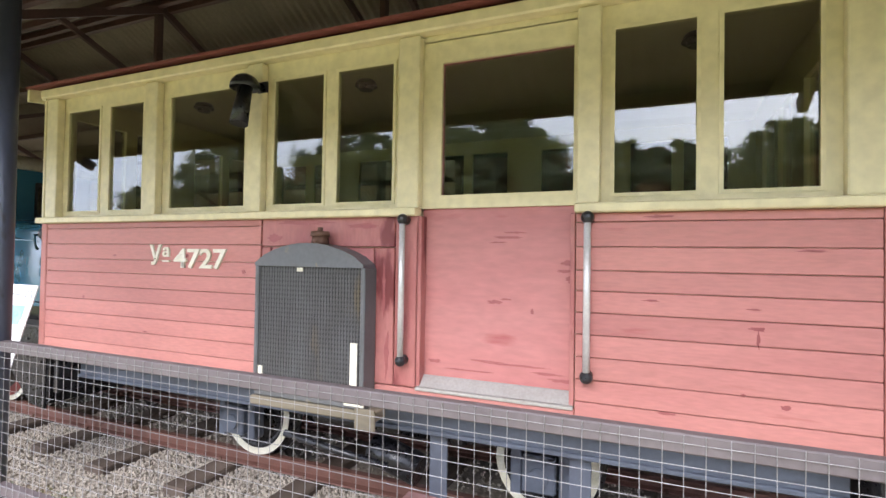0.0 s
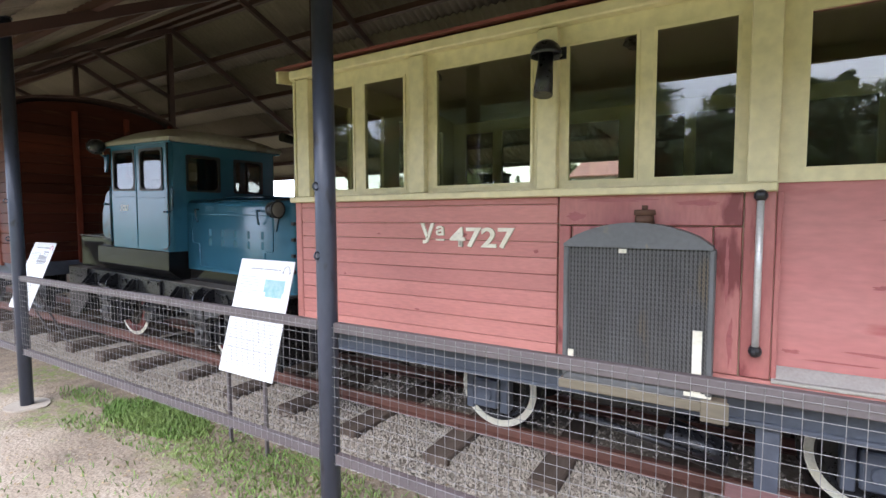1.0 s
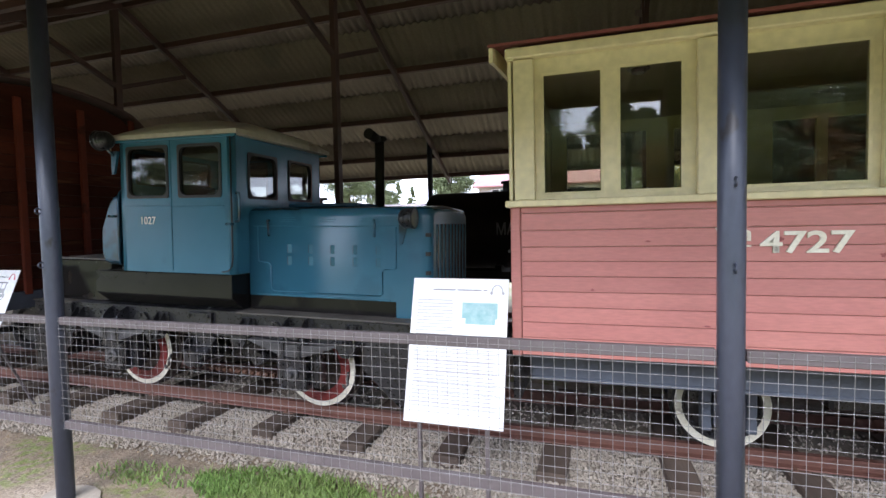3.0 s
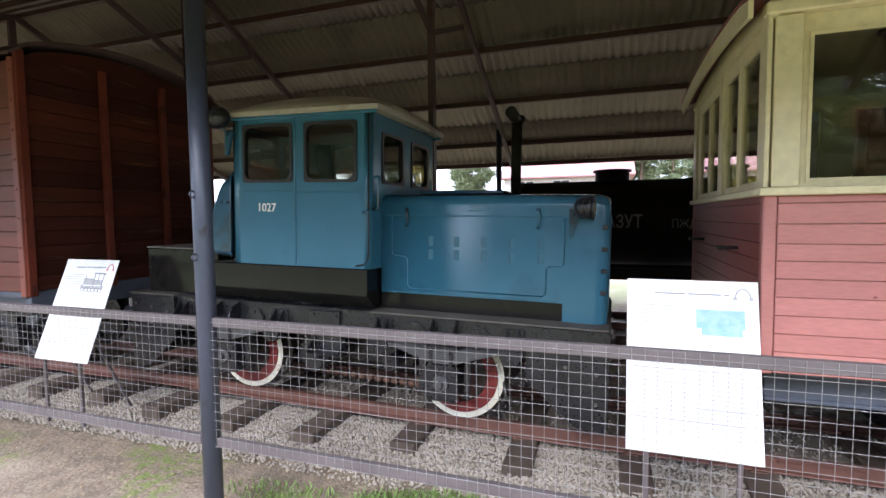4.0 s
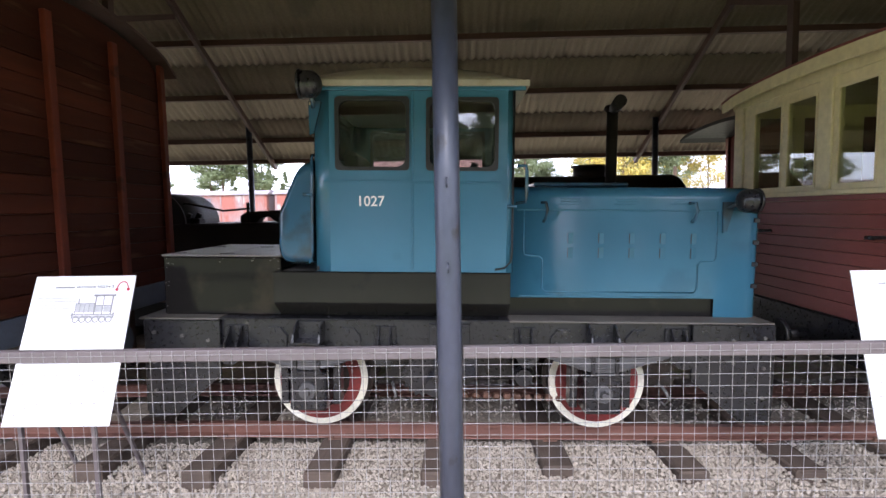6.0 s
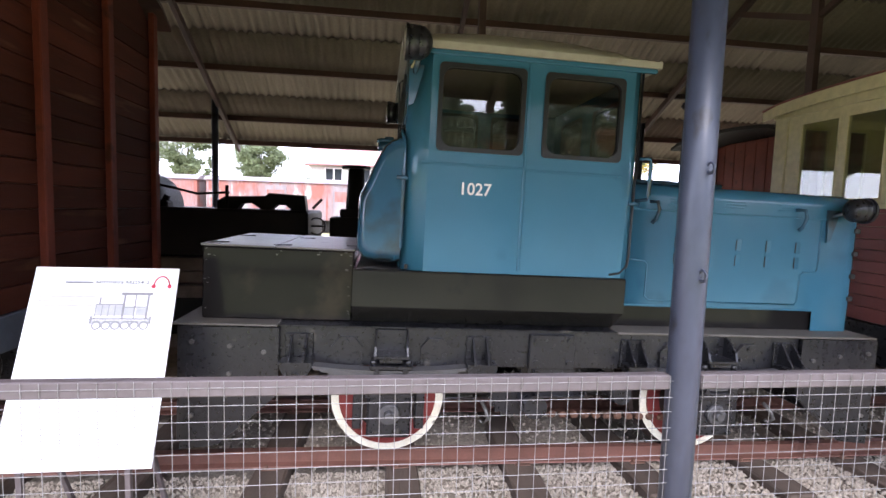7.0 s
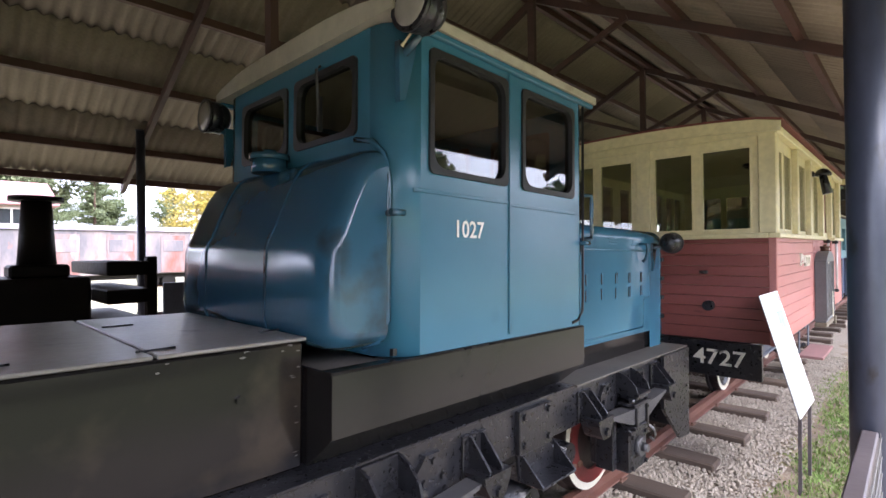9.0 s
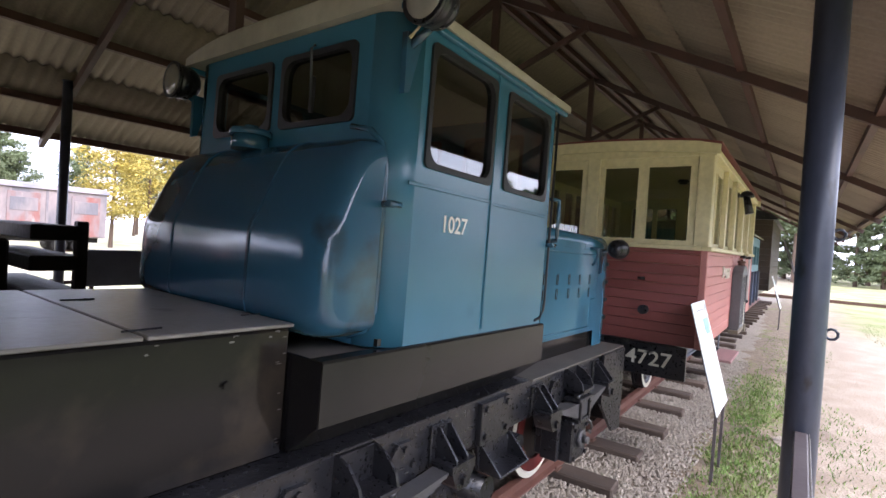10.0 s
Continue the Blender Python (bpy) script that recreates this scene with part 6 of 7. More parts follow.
def sign(tl, tr, br, bl, words, picture):
    """A leaning printed board on two thin legs."""
    tl, tr, br, bl = (Vector(p) for p in (tl, tr, br, bl))
    c = (bl + br) / 2
    t = thing("information_board", c.x, c.y, 0, "white printed information board leaning on two thin legs", "sign", "information boards")
    right = ((tr - tl) + (br - bl)).normalized()
    up = ((tl - bl) + (tr - br)).normalized()
    up = (up - right * up.dot(right)).normalized()
    out = right.cross(up)
    w, hh = ((tr - tl).length + (br - bl).length) / 2, ((tl - bl).length + (tr - br).length) / 2
    m = Matrix((( right.x, up.x, out.x, bl.x), (right.y, up.y, out.y, bl.y), (right.z, up.z, out.z, bl.z), (0, 0, 0, 1)))

    def flat(name, quads, material, lift, label=""):
        bm = bmesh.new()
        for a, b, c0, d in quads:
            box(bm, a * w, b * w, c0 * hh, d * hh, 0.0005, lift)
        bm.transform(m)
        return hang(name, bm, material, t, label)

    bm = bmesh.new()
    box(bm, 0, w, 0, hh, -0.008, 0.0, 0.001)
    bm.transform(m)
    hang("board", bm, BOARD, t)
    r = random.Random(int(abs(bl.x) * 10))
    lines = []
    for k in range(12):
        lines.append((0.06, 0.46 - r.random() * 0.03, 0.84 - k * 0.024, 0.846 - k * 0.024))
    for k in range(16):
        lines.append((0.06, 0.93 - r.random() * 0.05, 0.5 - k * 0.026, 0.5055 - k * 0.026))
    o = flat("printed_text", lines, INK_FAINT, 0.0012, "faint grey text lines")
    o["kind"] = "stuff"
    if words:
        flat("title_bar", [(0.22, 0.41, 0.913, 0.923)], INK, 0.0012)
        letters("title", words, 0.019, 0.0004, m @ Matrix.Translation((0.43 * w, 0.91 * hh, 0.0008)), INK_DARK, t, "dark printed title", width=0.37 * w)
    else:
        flat("title_bar", [(0.22, 0.46, 0.914, 0.922), (0.48, 0.73, 0.914, 0.922), (0.75, 0.79, 0.914, 0.922)], INK_MID, 0.0012)
    # headphones emblem
    bm = bmesh.new()
    cx, cz = 0.89 * w, 0.905 * hh
    tube(bm, [(cx + 0.034 * math.cos(radians(a)), cz + 0.045 * math.sin(radians(a)), 0.0012) for a in range(0, 181, 15)], 0.0035, 5)
    bm.transform(m)
    hang("emblem_arc", bm, INK_RED if picture == "loco" else INK_FAINT, t)
    for s in (-1, 1):
        bm = bmesh.new()
        rod(bm, (cx + s * 0.036, cz - 0.004, 0.0002), (cx + s * 0.036, cz - 0.004, 0.0016), 0.01, seg=14)
        bm.transform(m)
        hang("emblem_pad", bm, INK_RED if picture == "loco" else INK_FAINT, t)
    # printed picture of the vehicle
    if picture == "loco":
        fills = [(0.46, 0.64, 0.742, 0.8), (0.655, 0.72, 0.742, 0.79), (0.735, 0.805, 0.742, 0.785), (0.44, 0.84, 0.7, 0.72)]
        flat("picture_tone", fills, INK_FAINT, 0.0012, "pale grey tone of the drawing")["kind"] = "stuff"
        quads = [(0.44, 0.84, 0.722, 0.73), (0.455, 0.645, 0.8, 0.806), (0.455, 0.461, 0.73, 0.806), (0.64, 0.655, 0.73, 0.852), (0.72, 0.73, 0.73, 0.852), (0.805, 0.82, 0.73, 0.852), (0.62, 0.84, 0.852, 0.866), (0.655, 0.805, 0.786, 0.792), (0.5, 0.505, 0.735, 0.8), (0.545, 0.55, 0.735, 0.8), (0.59, 0.595, 0.735, 0.8), (0.475, 0.487, 0.806, 0.84), (0.43, 0.445, 0.7, 0.74), (0.835, 0.85, 0.7, 0.74), (0.56, 0.62, 0.71, 0.716), (0.68, 0.76, 0.71, 0.716)]
        flat("picture", quads, INK_MID, 0.0014, "grey line drawing of the locomotive")["kind"] = "stuff"
        bm = bmesh.new()
        for k in range(6):
            px, pz = (0.48 + 0.065 * k) * w, 0.692 * hh
            c = [(px + 0.022 * math.cos(a), pz + 0.022 * math.sin(a)) for a in [i * 0.5236 for i in range(12)]]
            c2 = [(px + 0.014 * math.cos(a), pz + 0.014 * math.sin(a)) for a in [i * 0.5236 for i in range(12)]]
            ring(bm, c, c2, "z", 0.0005, 0.0013)
        bm.transform(m)
        hang("picture_wheels", bm, INK_MID, t)["kind"] = "stuff"
    else:
        flat("picture", [(0.54, 0.9, 0.72, 0.83), (0.58, 0.88, 0.68, 0.72)], INK_PALE, 0.0014, "pale teal picture of the railcar")
    for u in (0.16, 0.84):
        foot = bl + right * (u * w)
        bm = bmesh.new()
        mid = bl + right * (u * w) + up * (0.55 * hh) - out * 0.02
        low = bl + right * (u * w) - out * 0.02
        beam(bm, (low.x, low.y + 0.005, LEVEL), low, 0.022, 0.022)
        beam(bm, low, mid, 0.022, 0.022)
        hang("leg", bm, RAILING, t)
    if picture == "loco":
        for u in (0.16, 0.84):
            top = bl + right * (u * w) + up * (0.3 * hh) - out * 0.02
            bm = bmesh.new()
            beam(bm, top, (top.x, top.y + 0.35, LEVEL), 0.02, 0.02)
            hang("prop", bm, RAILING, t)


sign((-9.455, 2.40, 1.373), (-8.818, 2.40, 1.373), (-8.81, 2.07, 0.535), (-9.445, 2.06, 0.537), "мотовоз МД54-2", "loco")
sign((-4.592, 2.09, 1.38), (-3.974, 2.085, 1.376), (-3.992, 1.85, 0.527), (-4.612, 1.85, 0.528), "", "coach")
sign((6.75, 2.04, 1.38), (7.37, 2.04, 1.376), (7.35, 1.80, 0.527), (6.73, 1.80, 0.528), "", "coach")

# ---- grass, litter ----


def blades(name, patches, seed, label):
    rnd = random.Random(seed)
    verts, faces = [], []
    for cx, cy, rx, ry, n, hh in patches:
        for _ in range(n):
            a, r = rnd.uniform(0, 6.283), rnd.random() ** 0.6
            x, y = cx + rx * r * math.cos(a), cy + ry * r * math.sin(a)
            h, w, d = hh * rnd.uniform(0.4, 1.2), rnd.uniform(0.003, 0.006), rnd.uniform(0, 6.283)
            lx, ly = rnd.gauss(0, 0.5) * h, rnd.gauss(0, 0.5) * h
            c = len(verts)
            dx, dy = w * math.cos(d), w * math.sin(d)
            verts += [(x - dx, y - dy, LEVEL), (x + dx, y + dy, LEVEL), (x + lx * 0.5 + dx * 0.7, y + ly * 0.5 + dy * 0.7, LEVEL + h * 0.6), (x + lx * 0.5 - dx * 0.7, y + ly * 0.5 - dy * 0.7, LEVEL + h * 0.6), (x + lx, y + ly, LEVEL + h * 0.95)]
            faces += [(c, c + 1, c + 2, c + 3), (c + 3, c + 2, c + 4)]
    me = bpy.data.meshes.new(name)
    me.from_pydata(verts, [], faces)
    me.materials.append(BLADE)
    return tagged(new(name, me), label, "grass", kind="stuff")


blades("grass", [(-5.5, 1.82, 0.7, 0.26, 3600, 0.06), (-5.1, 1.75, 1.0, 0.34, 1300, 0.04), (-1.2, 1.8, 1.5, 0.4, 2000, 0.045), (-3.7, 1.7, 0.9, 0.3, 1500, 0.045), (-4.2, 1.7, 0.9, 0.36, 700, 0.028), (-3.3, 1.75, 1.0, 0.35, 700, 0.028), (-1.5, 1.75, 1.0, 0.4, 500, 0.028), (-5.9, 1.45, 0.3, 0.15, 250, 0.04), (-2.2, 1.8, 0.7, 0.2, 500, 0.04), (-2.0, 1.2, 1.2, 0.5, 500, 0.04), (-6.6, 1.75, 0.5, 0.15, 300, 0.05), (-4.0, 0.9, 1.5, 0.5, 700, 0.04), (-1.0, 1.7, 0.8, 0.2, 350, 0.035), (0.5, 1.6, 1.5, 0.4, 500, 0.04), (3.5, 1.4, 2.5, 0.6, 500, 0.04)], 4, "short green grass tufts along the fence")
blades("grass", [(9.0, -3.0, 8.0, 3.0, 9000, 0.07), (4.0, -3.0, 3.0, 1.6, 3000, 0.06)], 8, "thin pale grass beside the path")


def litter(count, x0, x1, y0, y1, seed):
    rnd = random.Random(seed)
    verts, faces = [], []
    for _ in range(count):
        x, y, a, s = rnd.uniform(x0, x1), rnd.uniform(y0, y1), rnd.uniform(0, 6.28), rnd.uniform(0.008, 0.02)
        c = len(verts)
        for k, (u, v) in enumerate(((1, 0), (0, 0.5), (-1, 0), (0, -0.5))):
            verts.append((x + s * (u * math.cos(a) - v * math.sin(a)), y + s * (u * math.sin(a) + v * math.cos(a)), LEVEL + 0.006 + 0.006 * rnd.random()))
        faces.append((c, c + 1, c + 2, c + 3))
    me = bpy.data.meshes.new("leaf_litter")
    me.from_pydata(verts, [], faces)
    me.materials.append(LITTER)
    return tagged(new("leaf_litter", me), "scattered dry fallen leaves and wood chips", "litter", kind="stuff")


litter(2600, -9.5, 3.0, 0.4, 2.3, 2)

# ---- second track: black tank wagon and old steam machinery ----
T2 = 7.0
tank_wagon = thing("tank_wagon", -4.9, T2, RAIL_TOP, "black oil tank wagon with faded white lettering", "tank wagon")
bm = bmesh.new()
n = 36
ringset = []
for x, k in ((-6.15, 0.9), (-6.11, 0.97), (-6.05, 1.0), (-3.5, 1.0), (-3.44, 0.97), (-3.4, 0.9)):
    ringset.append([bm.verts.new((x, T2 + 0.62 * k * math.cos(2 * math.pi * i / n), 1.62 + 0.62 * k * math.sin(2 * math.pi * i / n))) for i in range(n)])
for a, b in zip(ringset, ringset[1:]):
    for i in range(n):
        bm.faces.new((a[i], a[(i + 1) % n], b[(i + 1) % n], b[i])).smooth = True
bm.faces.new(ringset[0])
bm.faces.new(ringset[-1][::-1])
hang("tank", bm, TANK, tank_wagon)
bm = bmesh.new()
rod(bm, (-4.7, T2, 2.15), (-4.7, T2, 2.36), 0.24, seg=24)
rod(bm, (-4.7, T2, 2.36), (-4.7, T2, 2.39), 0.27, seg=24)
hang("dome", bm, TANK, tank_wagon)
bm = bmesh.new()
for y in (T2 - 0.45, T2 + 0.4):
    box(bm, -6.25, -3.3, y, y + 0.06, 0.82, 0.98, 0.004)
for x in (-6.15, -5.0, -3.5):
    box(bm, x, x + 0.1, T2 - 0.45, T2 + 0.45, 0.86, 1.08, 0.004)
hang("underframe", bm, TANK, tank_wagon)
for x in (-5.9, -4.0):
    bm = bmesh.new()
    for s in (-1, 1):
        rod(bm, (x, T2 + s * 0.38, 0.5), (x, T2 + s * 0.46, 0.5), 0.285, seg=30)
    rod(bm, (x, T2 - 0.5, 0.5), (x, T2 + 0.5, 0.5), 0.04)
    hang("wheel_set", bm, TANK, tank_wagon)
letters("lettering", "МАЗУТ", 0.19, 0.002, Matrix.Translation((-4.93, T2 - 0.625, 1.55)) @ FRONT, INK_MID, tank_wagon, "faded white lettering", width=0.62)
letters("lettering", "ПЖД", 0.14, 0.002, Matrix.Translation((-3.94, T2 - 0.625, 1.53)) @ FRONT, INK, tank_wagon, "faint grey lettering", width=0.3)

machine = thing("steam_machine", -9.8, T2, 0, "black old steam winch on a wooden flat wagon", "machinery")
bm = bmesh.new()
box(bm, -13.0, -8.75, T2 - 0.75, T2 + 0.75, 1.02, 1.62, 0.03)
hang("boiler_casing", bm, TANK, machine)
bm = bmesh.new()
prism(bm, [(-9.95, 1.6), (-9.95, 1.72), (-9.85, 1.78), (-9.35, 1.8), (-9.3, 1.84), (-8.85, 1.82), (-8.82, 1.6), (-9.0, 1.6), (-9.08, 1.68), (-9.2, 1.69), (-9.28, 1.62), (-9.4, 1.62), (-9.52, 1.7), (-9.65, 1.69), (-9.72, 1.6)], "y", T2 - 0.4, T2 - 0.2)
hang("engine_bed", bm, TANK, machine)
bm = bmesh.new()
tube(bm, [(-11.2, T2 - 0.4, 1.72), (-11.0, T2 - 0.4, 1.86), (-10.75, T2 - 0.4, 1.92), (-10.5, T2 - 0.4, 1.87), (-10.2, T2 - 0.4, 1.8), (-9.8, T2 - 0.4, 1.83)], 0.016)
rod(bm, (-9.83, T2 - 0.4, 1.6), (-9.83, T2 - 0.4, 1.92), 0.022)
hang("lever", bm, TANK, machine)
bm = bmesh.new()
rod(bm, (-11.15, T2 - 0.6, 1.62), (-11.15, T2 + 0.5, 1.62), 0.46, seg=36)
rod(bm, (-11.15, T2 - 0.64, 1.62), (-11.15, T2 - 0.6, 1.62), 0.5, seg=36)
hang("winch_drum", bm, TANK, machine)
for x in (-10.95, -10.75, -10.6):
    bm = bmesh.new()
    box(bm, x - 0.08, x + 0.08, T2 - 0.5, T2 - 0.3, 1.6, 1.7, 0.02)
    rod(bm, (x, T2 - 0.4, 1.68), (x + 0.05, T2 - 0.4, 1.77), 0.04)
    hang("valve", bm, TANK, machine)
bm = bmesh.new()
rod(bm, (-8.74, T2 - 0.4, 1.65), (-8.62, T2 - 0.4, 1.78), 0.018)
c = [(math.cos(2 * math.pi * k / 16), math.sin(2 * math.pi * k / 16)) for k in range(16)]
ring(bm, [(-8.68 + 0.12 * u, 1.42 + 0.12 * v) for u, v in c], [(-8.68 + 0.1 * u, 1.42 + 0.1 * v) for u, v in c], "y", T2 - 0.45, T2 - 0.42)
rod(bm, (-8.78, T2 - 0.43, 1.42), (-8.58, T2 - 0.43, 1.42), 0.012)
hang("hand_wheel", bm, TANK, machine)
bm = bmesh.new()
box(bm, -8.5, -7.85, T2 - 0.6, T2 + 0.3, 0.9, 1.55, 0.02)
box(bm, -8.38, -7.98, T2 - 0.5, T2 - 0.1, 1.55, 1.66, 0.02)
rod(bm, (-8.18, T2 - 0.3, 1.6), (-8.18, T2 - 0.3, 2.2), 0.14, 0.105, seg=24)
rod(bm, (-8.18, T2 - 0.3, 2.2), (-8.18, T2 - 0.3, 2.24), 0.19, 0.19, seg=24)
hang("chimney", bm, TANK, machine, "black flared chimney on a square base")
bm = bmesh.new()
for z in (1.05, 1.32, 1.56):
    box(bm, -7.8, -7.45, T2 - 0.9, T2 + 0.6, z, z + 0.12, 0.01)
box(bm, -7.5, -7.42, T2 - 0.9, T2 - 0.8, 0.4, 1.72, 0.01)
hang("timber_rack", bm, TANK, machine)
for z in (0.52, 0.7, 0.86):
    bm = bmesh.new()
    box(bm, -13.2, -7.4, T2 - 0.85, T2 + 0.8, z, z + 0.15, 0.012)
    hang("deck_beam", bm, SLEEPER, machine, "rough brown timber beam")
bm = bmesh.new()
box(bm, -13.0, -7.6, T2 - 0.5, T2 + 0.5, LEVEL, 0.52)
hang("support", bm, TANK, machine)

carriage = thing("covered_carriage", 0.4, T2 - 0.3, RAIL_TOP, "old brown carriage with an end platform under its dark roof", "carriage")
KY0, KY1 = T2 - 1.35, T2 + 0.75
for k in range(9):
    y0 = KY0 + 0.03 + k * (KY1 - KY0 - 0.06) / 9
    bm = bmesh.new()
    box(bm, -2.2, -2.16, y0 + 0.003, y0 + (KY1 - KY0 - 0.06) / 9 - 0.003, 0.9, 2.9, 0.005)
    hang("board", bm, END_POST, carriage)
for y in (KY0, KY1 - 0.08):
    bm = bmesh.new()
    box(bm, -2.24, -2.16, y, y + 0.08, 0.88, 2.88, 0.006)
    hang("corner_post", bm, WAGON_POST, carriage)
bm = bmesh.new()
box(bm, -2.15, 3.0, KY0 + 0.02, KY1 - 0.02, 0.88, 2.9, 0.01)
hang("body", bm, PLANK, carriage)
bm = bmesh.new()
a = arch(KY0 - 0.1, KY1 + 0.1, 2.86, 0.12)
prism(bm, a + [(y, z - 0.05) for y, z in a[::-1]], "x", -2.95, 3.2)
hang("roof", bm, TANK, carriage, "dark arched roof over the platform")
bm = bmesh.new()
for y in (T2 - 0.7, T2 + 0.3):
    box(bm, -2.9, 3.1, y, y + 0.1, 0.7, 0.88, 0.005)
box(bm, -2.95, 3.1, KY0 + 0.05, KY1 - 0.05, 0.82, 0.88, 0.005)
hang("underframe", bm, TANK, carriage)
for x in (-1.4, 2.2):
    bm = bmesh.new()
    for s in (-1, 1):
        rod(bm, (x, T2 + s * 0.38, 0.5), (x, T2 + s * 0.46, 0.5), 0.285, seg=30)
    rod(bm, (x, T2 - 0.5, 0.5), (x, T2 + 0.5, 0.5), 0.04)
    hang("wheel_set", bm, TANK, carriage)

single_board = thing("dark_board", -5.3, 9.6, 0, "dark framed board standing by the far posts", "board")
bm = bmesh.new()
box(bm, -6.34, -5.05, 9.6, 9.64, 0.77, 1.3, 0.01)
hang("panel", bm, GREY_STEEL, single_board)
for x in (-6.2, -5.2):
    bm = bmesh.new()
    box(bm, x - 0.025, x + 0.025, 9.64, 9.68, LEVEL, 1.3)
    hang("leg", bm, RAFTER, single_board)
far_fence = thing("rail_fence", 0, 9.9, 0, "low dark rail fence along the far side", "fence")
for z in (0.5, 0.78):
    bm = bmesh.new()
    box(bm, -14, 20, 9.9, 9.94, z, z + 0.05)
    hang("rail", bm, RAFTER, far_fence)
for k in range(10):
    bm = bmesh.new()
    box(bm, -14 + 3.7 * k, -13.94 + 3.7 * k, 9.94, 10.0, LEVEL, 0.85)
    hang("post", bm, RAFTER, far_fence)

# ---- closed end of the shed ----
bm = bmesh.new()
prism(bm, [(0.2, 0), (10.0, 0), (10.0, roof_z(10.0) - 0.2), (RIDGE_Y, RIDGE_Z - 0.22), (0.2, roof_z(0.2) - 0.2)], "x", FRAMES[0] - 0.62, FRAMES[0] - 0.5)
single("wall_west", bm, SEAT, "dark board wall closing the shed's end", "wall", kind="structure")

# ---- vehicles beyond the railcar on the same track ----
tram = thing("blue_carriage", 4.2, YC, RAIL_TOP, "small blue and teal narrow-gauge carriage", "carriage")
bm = bmesh.new()
box(bm, 2.0, 6.4, YC - 0.95, YC + 0.95, 0.75, 1.5, 0.05)
hang("lower_body", bm, CAR_BLUE, tram, "dark blue lower body")
bm = bmesh.new()
panel(bm, "y", YC - 0.93, YC - 0.9, 2.05, 6.35, 1.5, 2.3, [(2.3 + 0.82 * k, 2.95 + 0.82 * k, 1.65, 2.1) for k in range(5)])
panel(bm, "y", YC + 0.9, YC + 0.93, 2.05, 6.35, 1.5, 2.3, [(2.3 + 0.82 * k, 2.95 + 0.82 * k, 1.65, 2.1) for k in range(5)])
panel(bm, "x", 2.05, 2.08, YC - 0.9, YC + 0.9, 1.5, 2.3, [(YC - 0.7, YC - 0.1, 1.65, 2.1), (YC + 0.1, YC + 0.7, 1.65, 2.1)])
panel(bm, "x", 6.32, 6.35, YC - 0.9, YC + 0.9, 1.5, 2.3, [])
hang("upper_body", bm, CAR_TEAL, tram, "pale teal upper body")
bm = bmesh.new()
a = arch(YC - 1.0, YC + 1.0, 2.3, 0.18)
prism(bm, a + [(y, z + 0.03) for y, z in a[::-1]], "x", 1.95, 6.45)
hang("roof", bm, CAB_ROOF, tram)
for k in range(5):
    bm = bmesh.new()
    box(bm, 2.2 + 0.9 * k, 2.26 + 0.9 * k, YC - 1.0, YC - 0.95, 0.75, 1.5, 0.01)
    hang("rib", bm, GREY_STEEL, tram)
for x in (2.9, 5.5):
    wheel_set(x, 0.3, tram, BLACK, white=False, base=0.15)
bm = bmesh.new()
box(bm, 2.1, 6.3, YC - 0.7, YC + 0.7, 0.55, 0.76)
hang("underframe", bm, BLACK, tram)

dark_wagon = thing("covered_wagon", 9.8, YC, RAIL_TOP, "dark brown covered wagon with an arched roof", "goods wagon")
for k in range(12):
    z = 0.95 + k * 0.165
    bm = bmesh.new()
    box(bm, 7.2, 12.4, YC - 1.15, YC + 1.15, z, z + 0.161, 0.006)
    hang("plank", bm, SEAT, dark_wagon)
bm = bmesh.new()
a = arch(YC - 1.25, YC + 1.25, 2.93, 0.3)
prism(bm, a + [(YC + 1.25, 2.9), (YC - 1.25, 2.9)], "x", 7.05, 12.55)
hang("roof", bm, BLACK, dark_wagon)
bm = bmesh.new()
box(bm, 7.2, 12.4, YC - 0.8, YC + 0.8, 0.7, 0.95)
hang("underframe", bm, BLACK, dark_wagon)
for x in (8.3, 11.3):
    wheel_set(x, 0.3, dark_wagon, BLACK, white=False, base=0.15)
gate = thing("boom_barrier", 9.0, 0.9, 0, "thin white and grey barrier pole on a prop", "barrier")
bm = bmesh.new()
beam(bm, (5.0, 1.45, LEVEL), (5.0, 1.45, 1.25), 0.04, 0.04)
hang("prop", bm, RAILING, gate)
bm = bmesh.new()
beam(bm, (5.0, 1.45, 1.25), (12.0, 2.0, 2.6), 0.04, 0.04)
hang("pole", bm, WIRE, gate)

# ---- across the yard: old wagons, a house ----


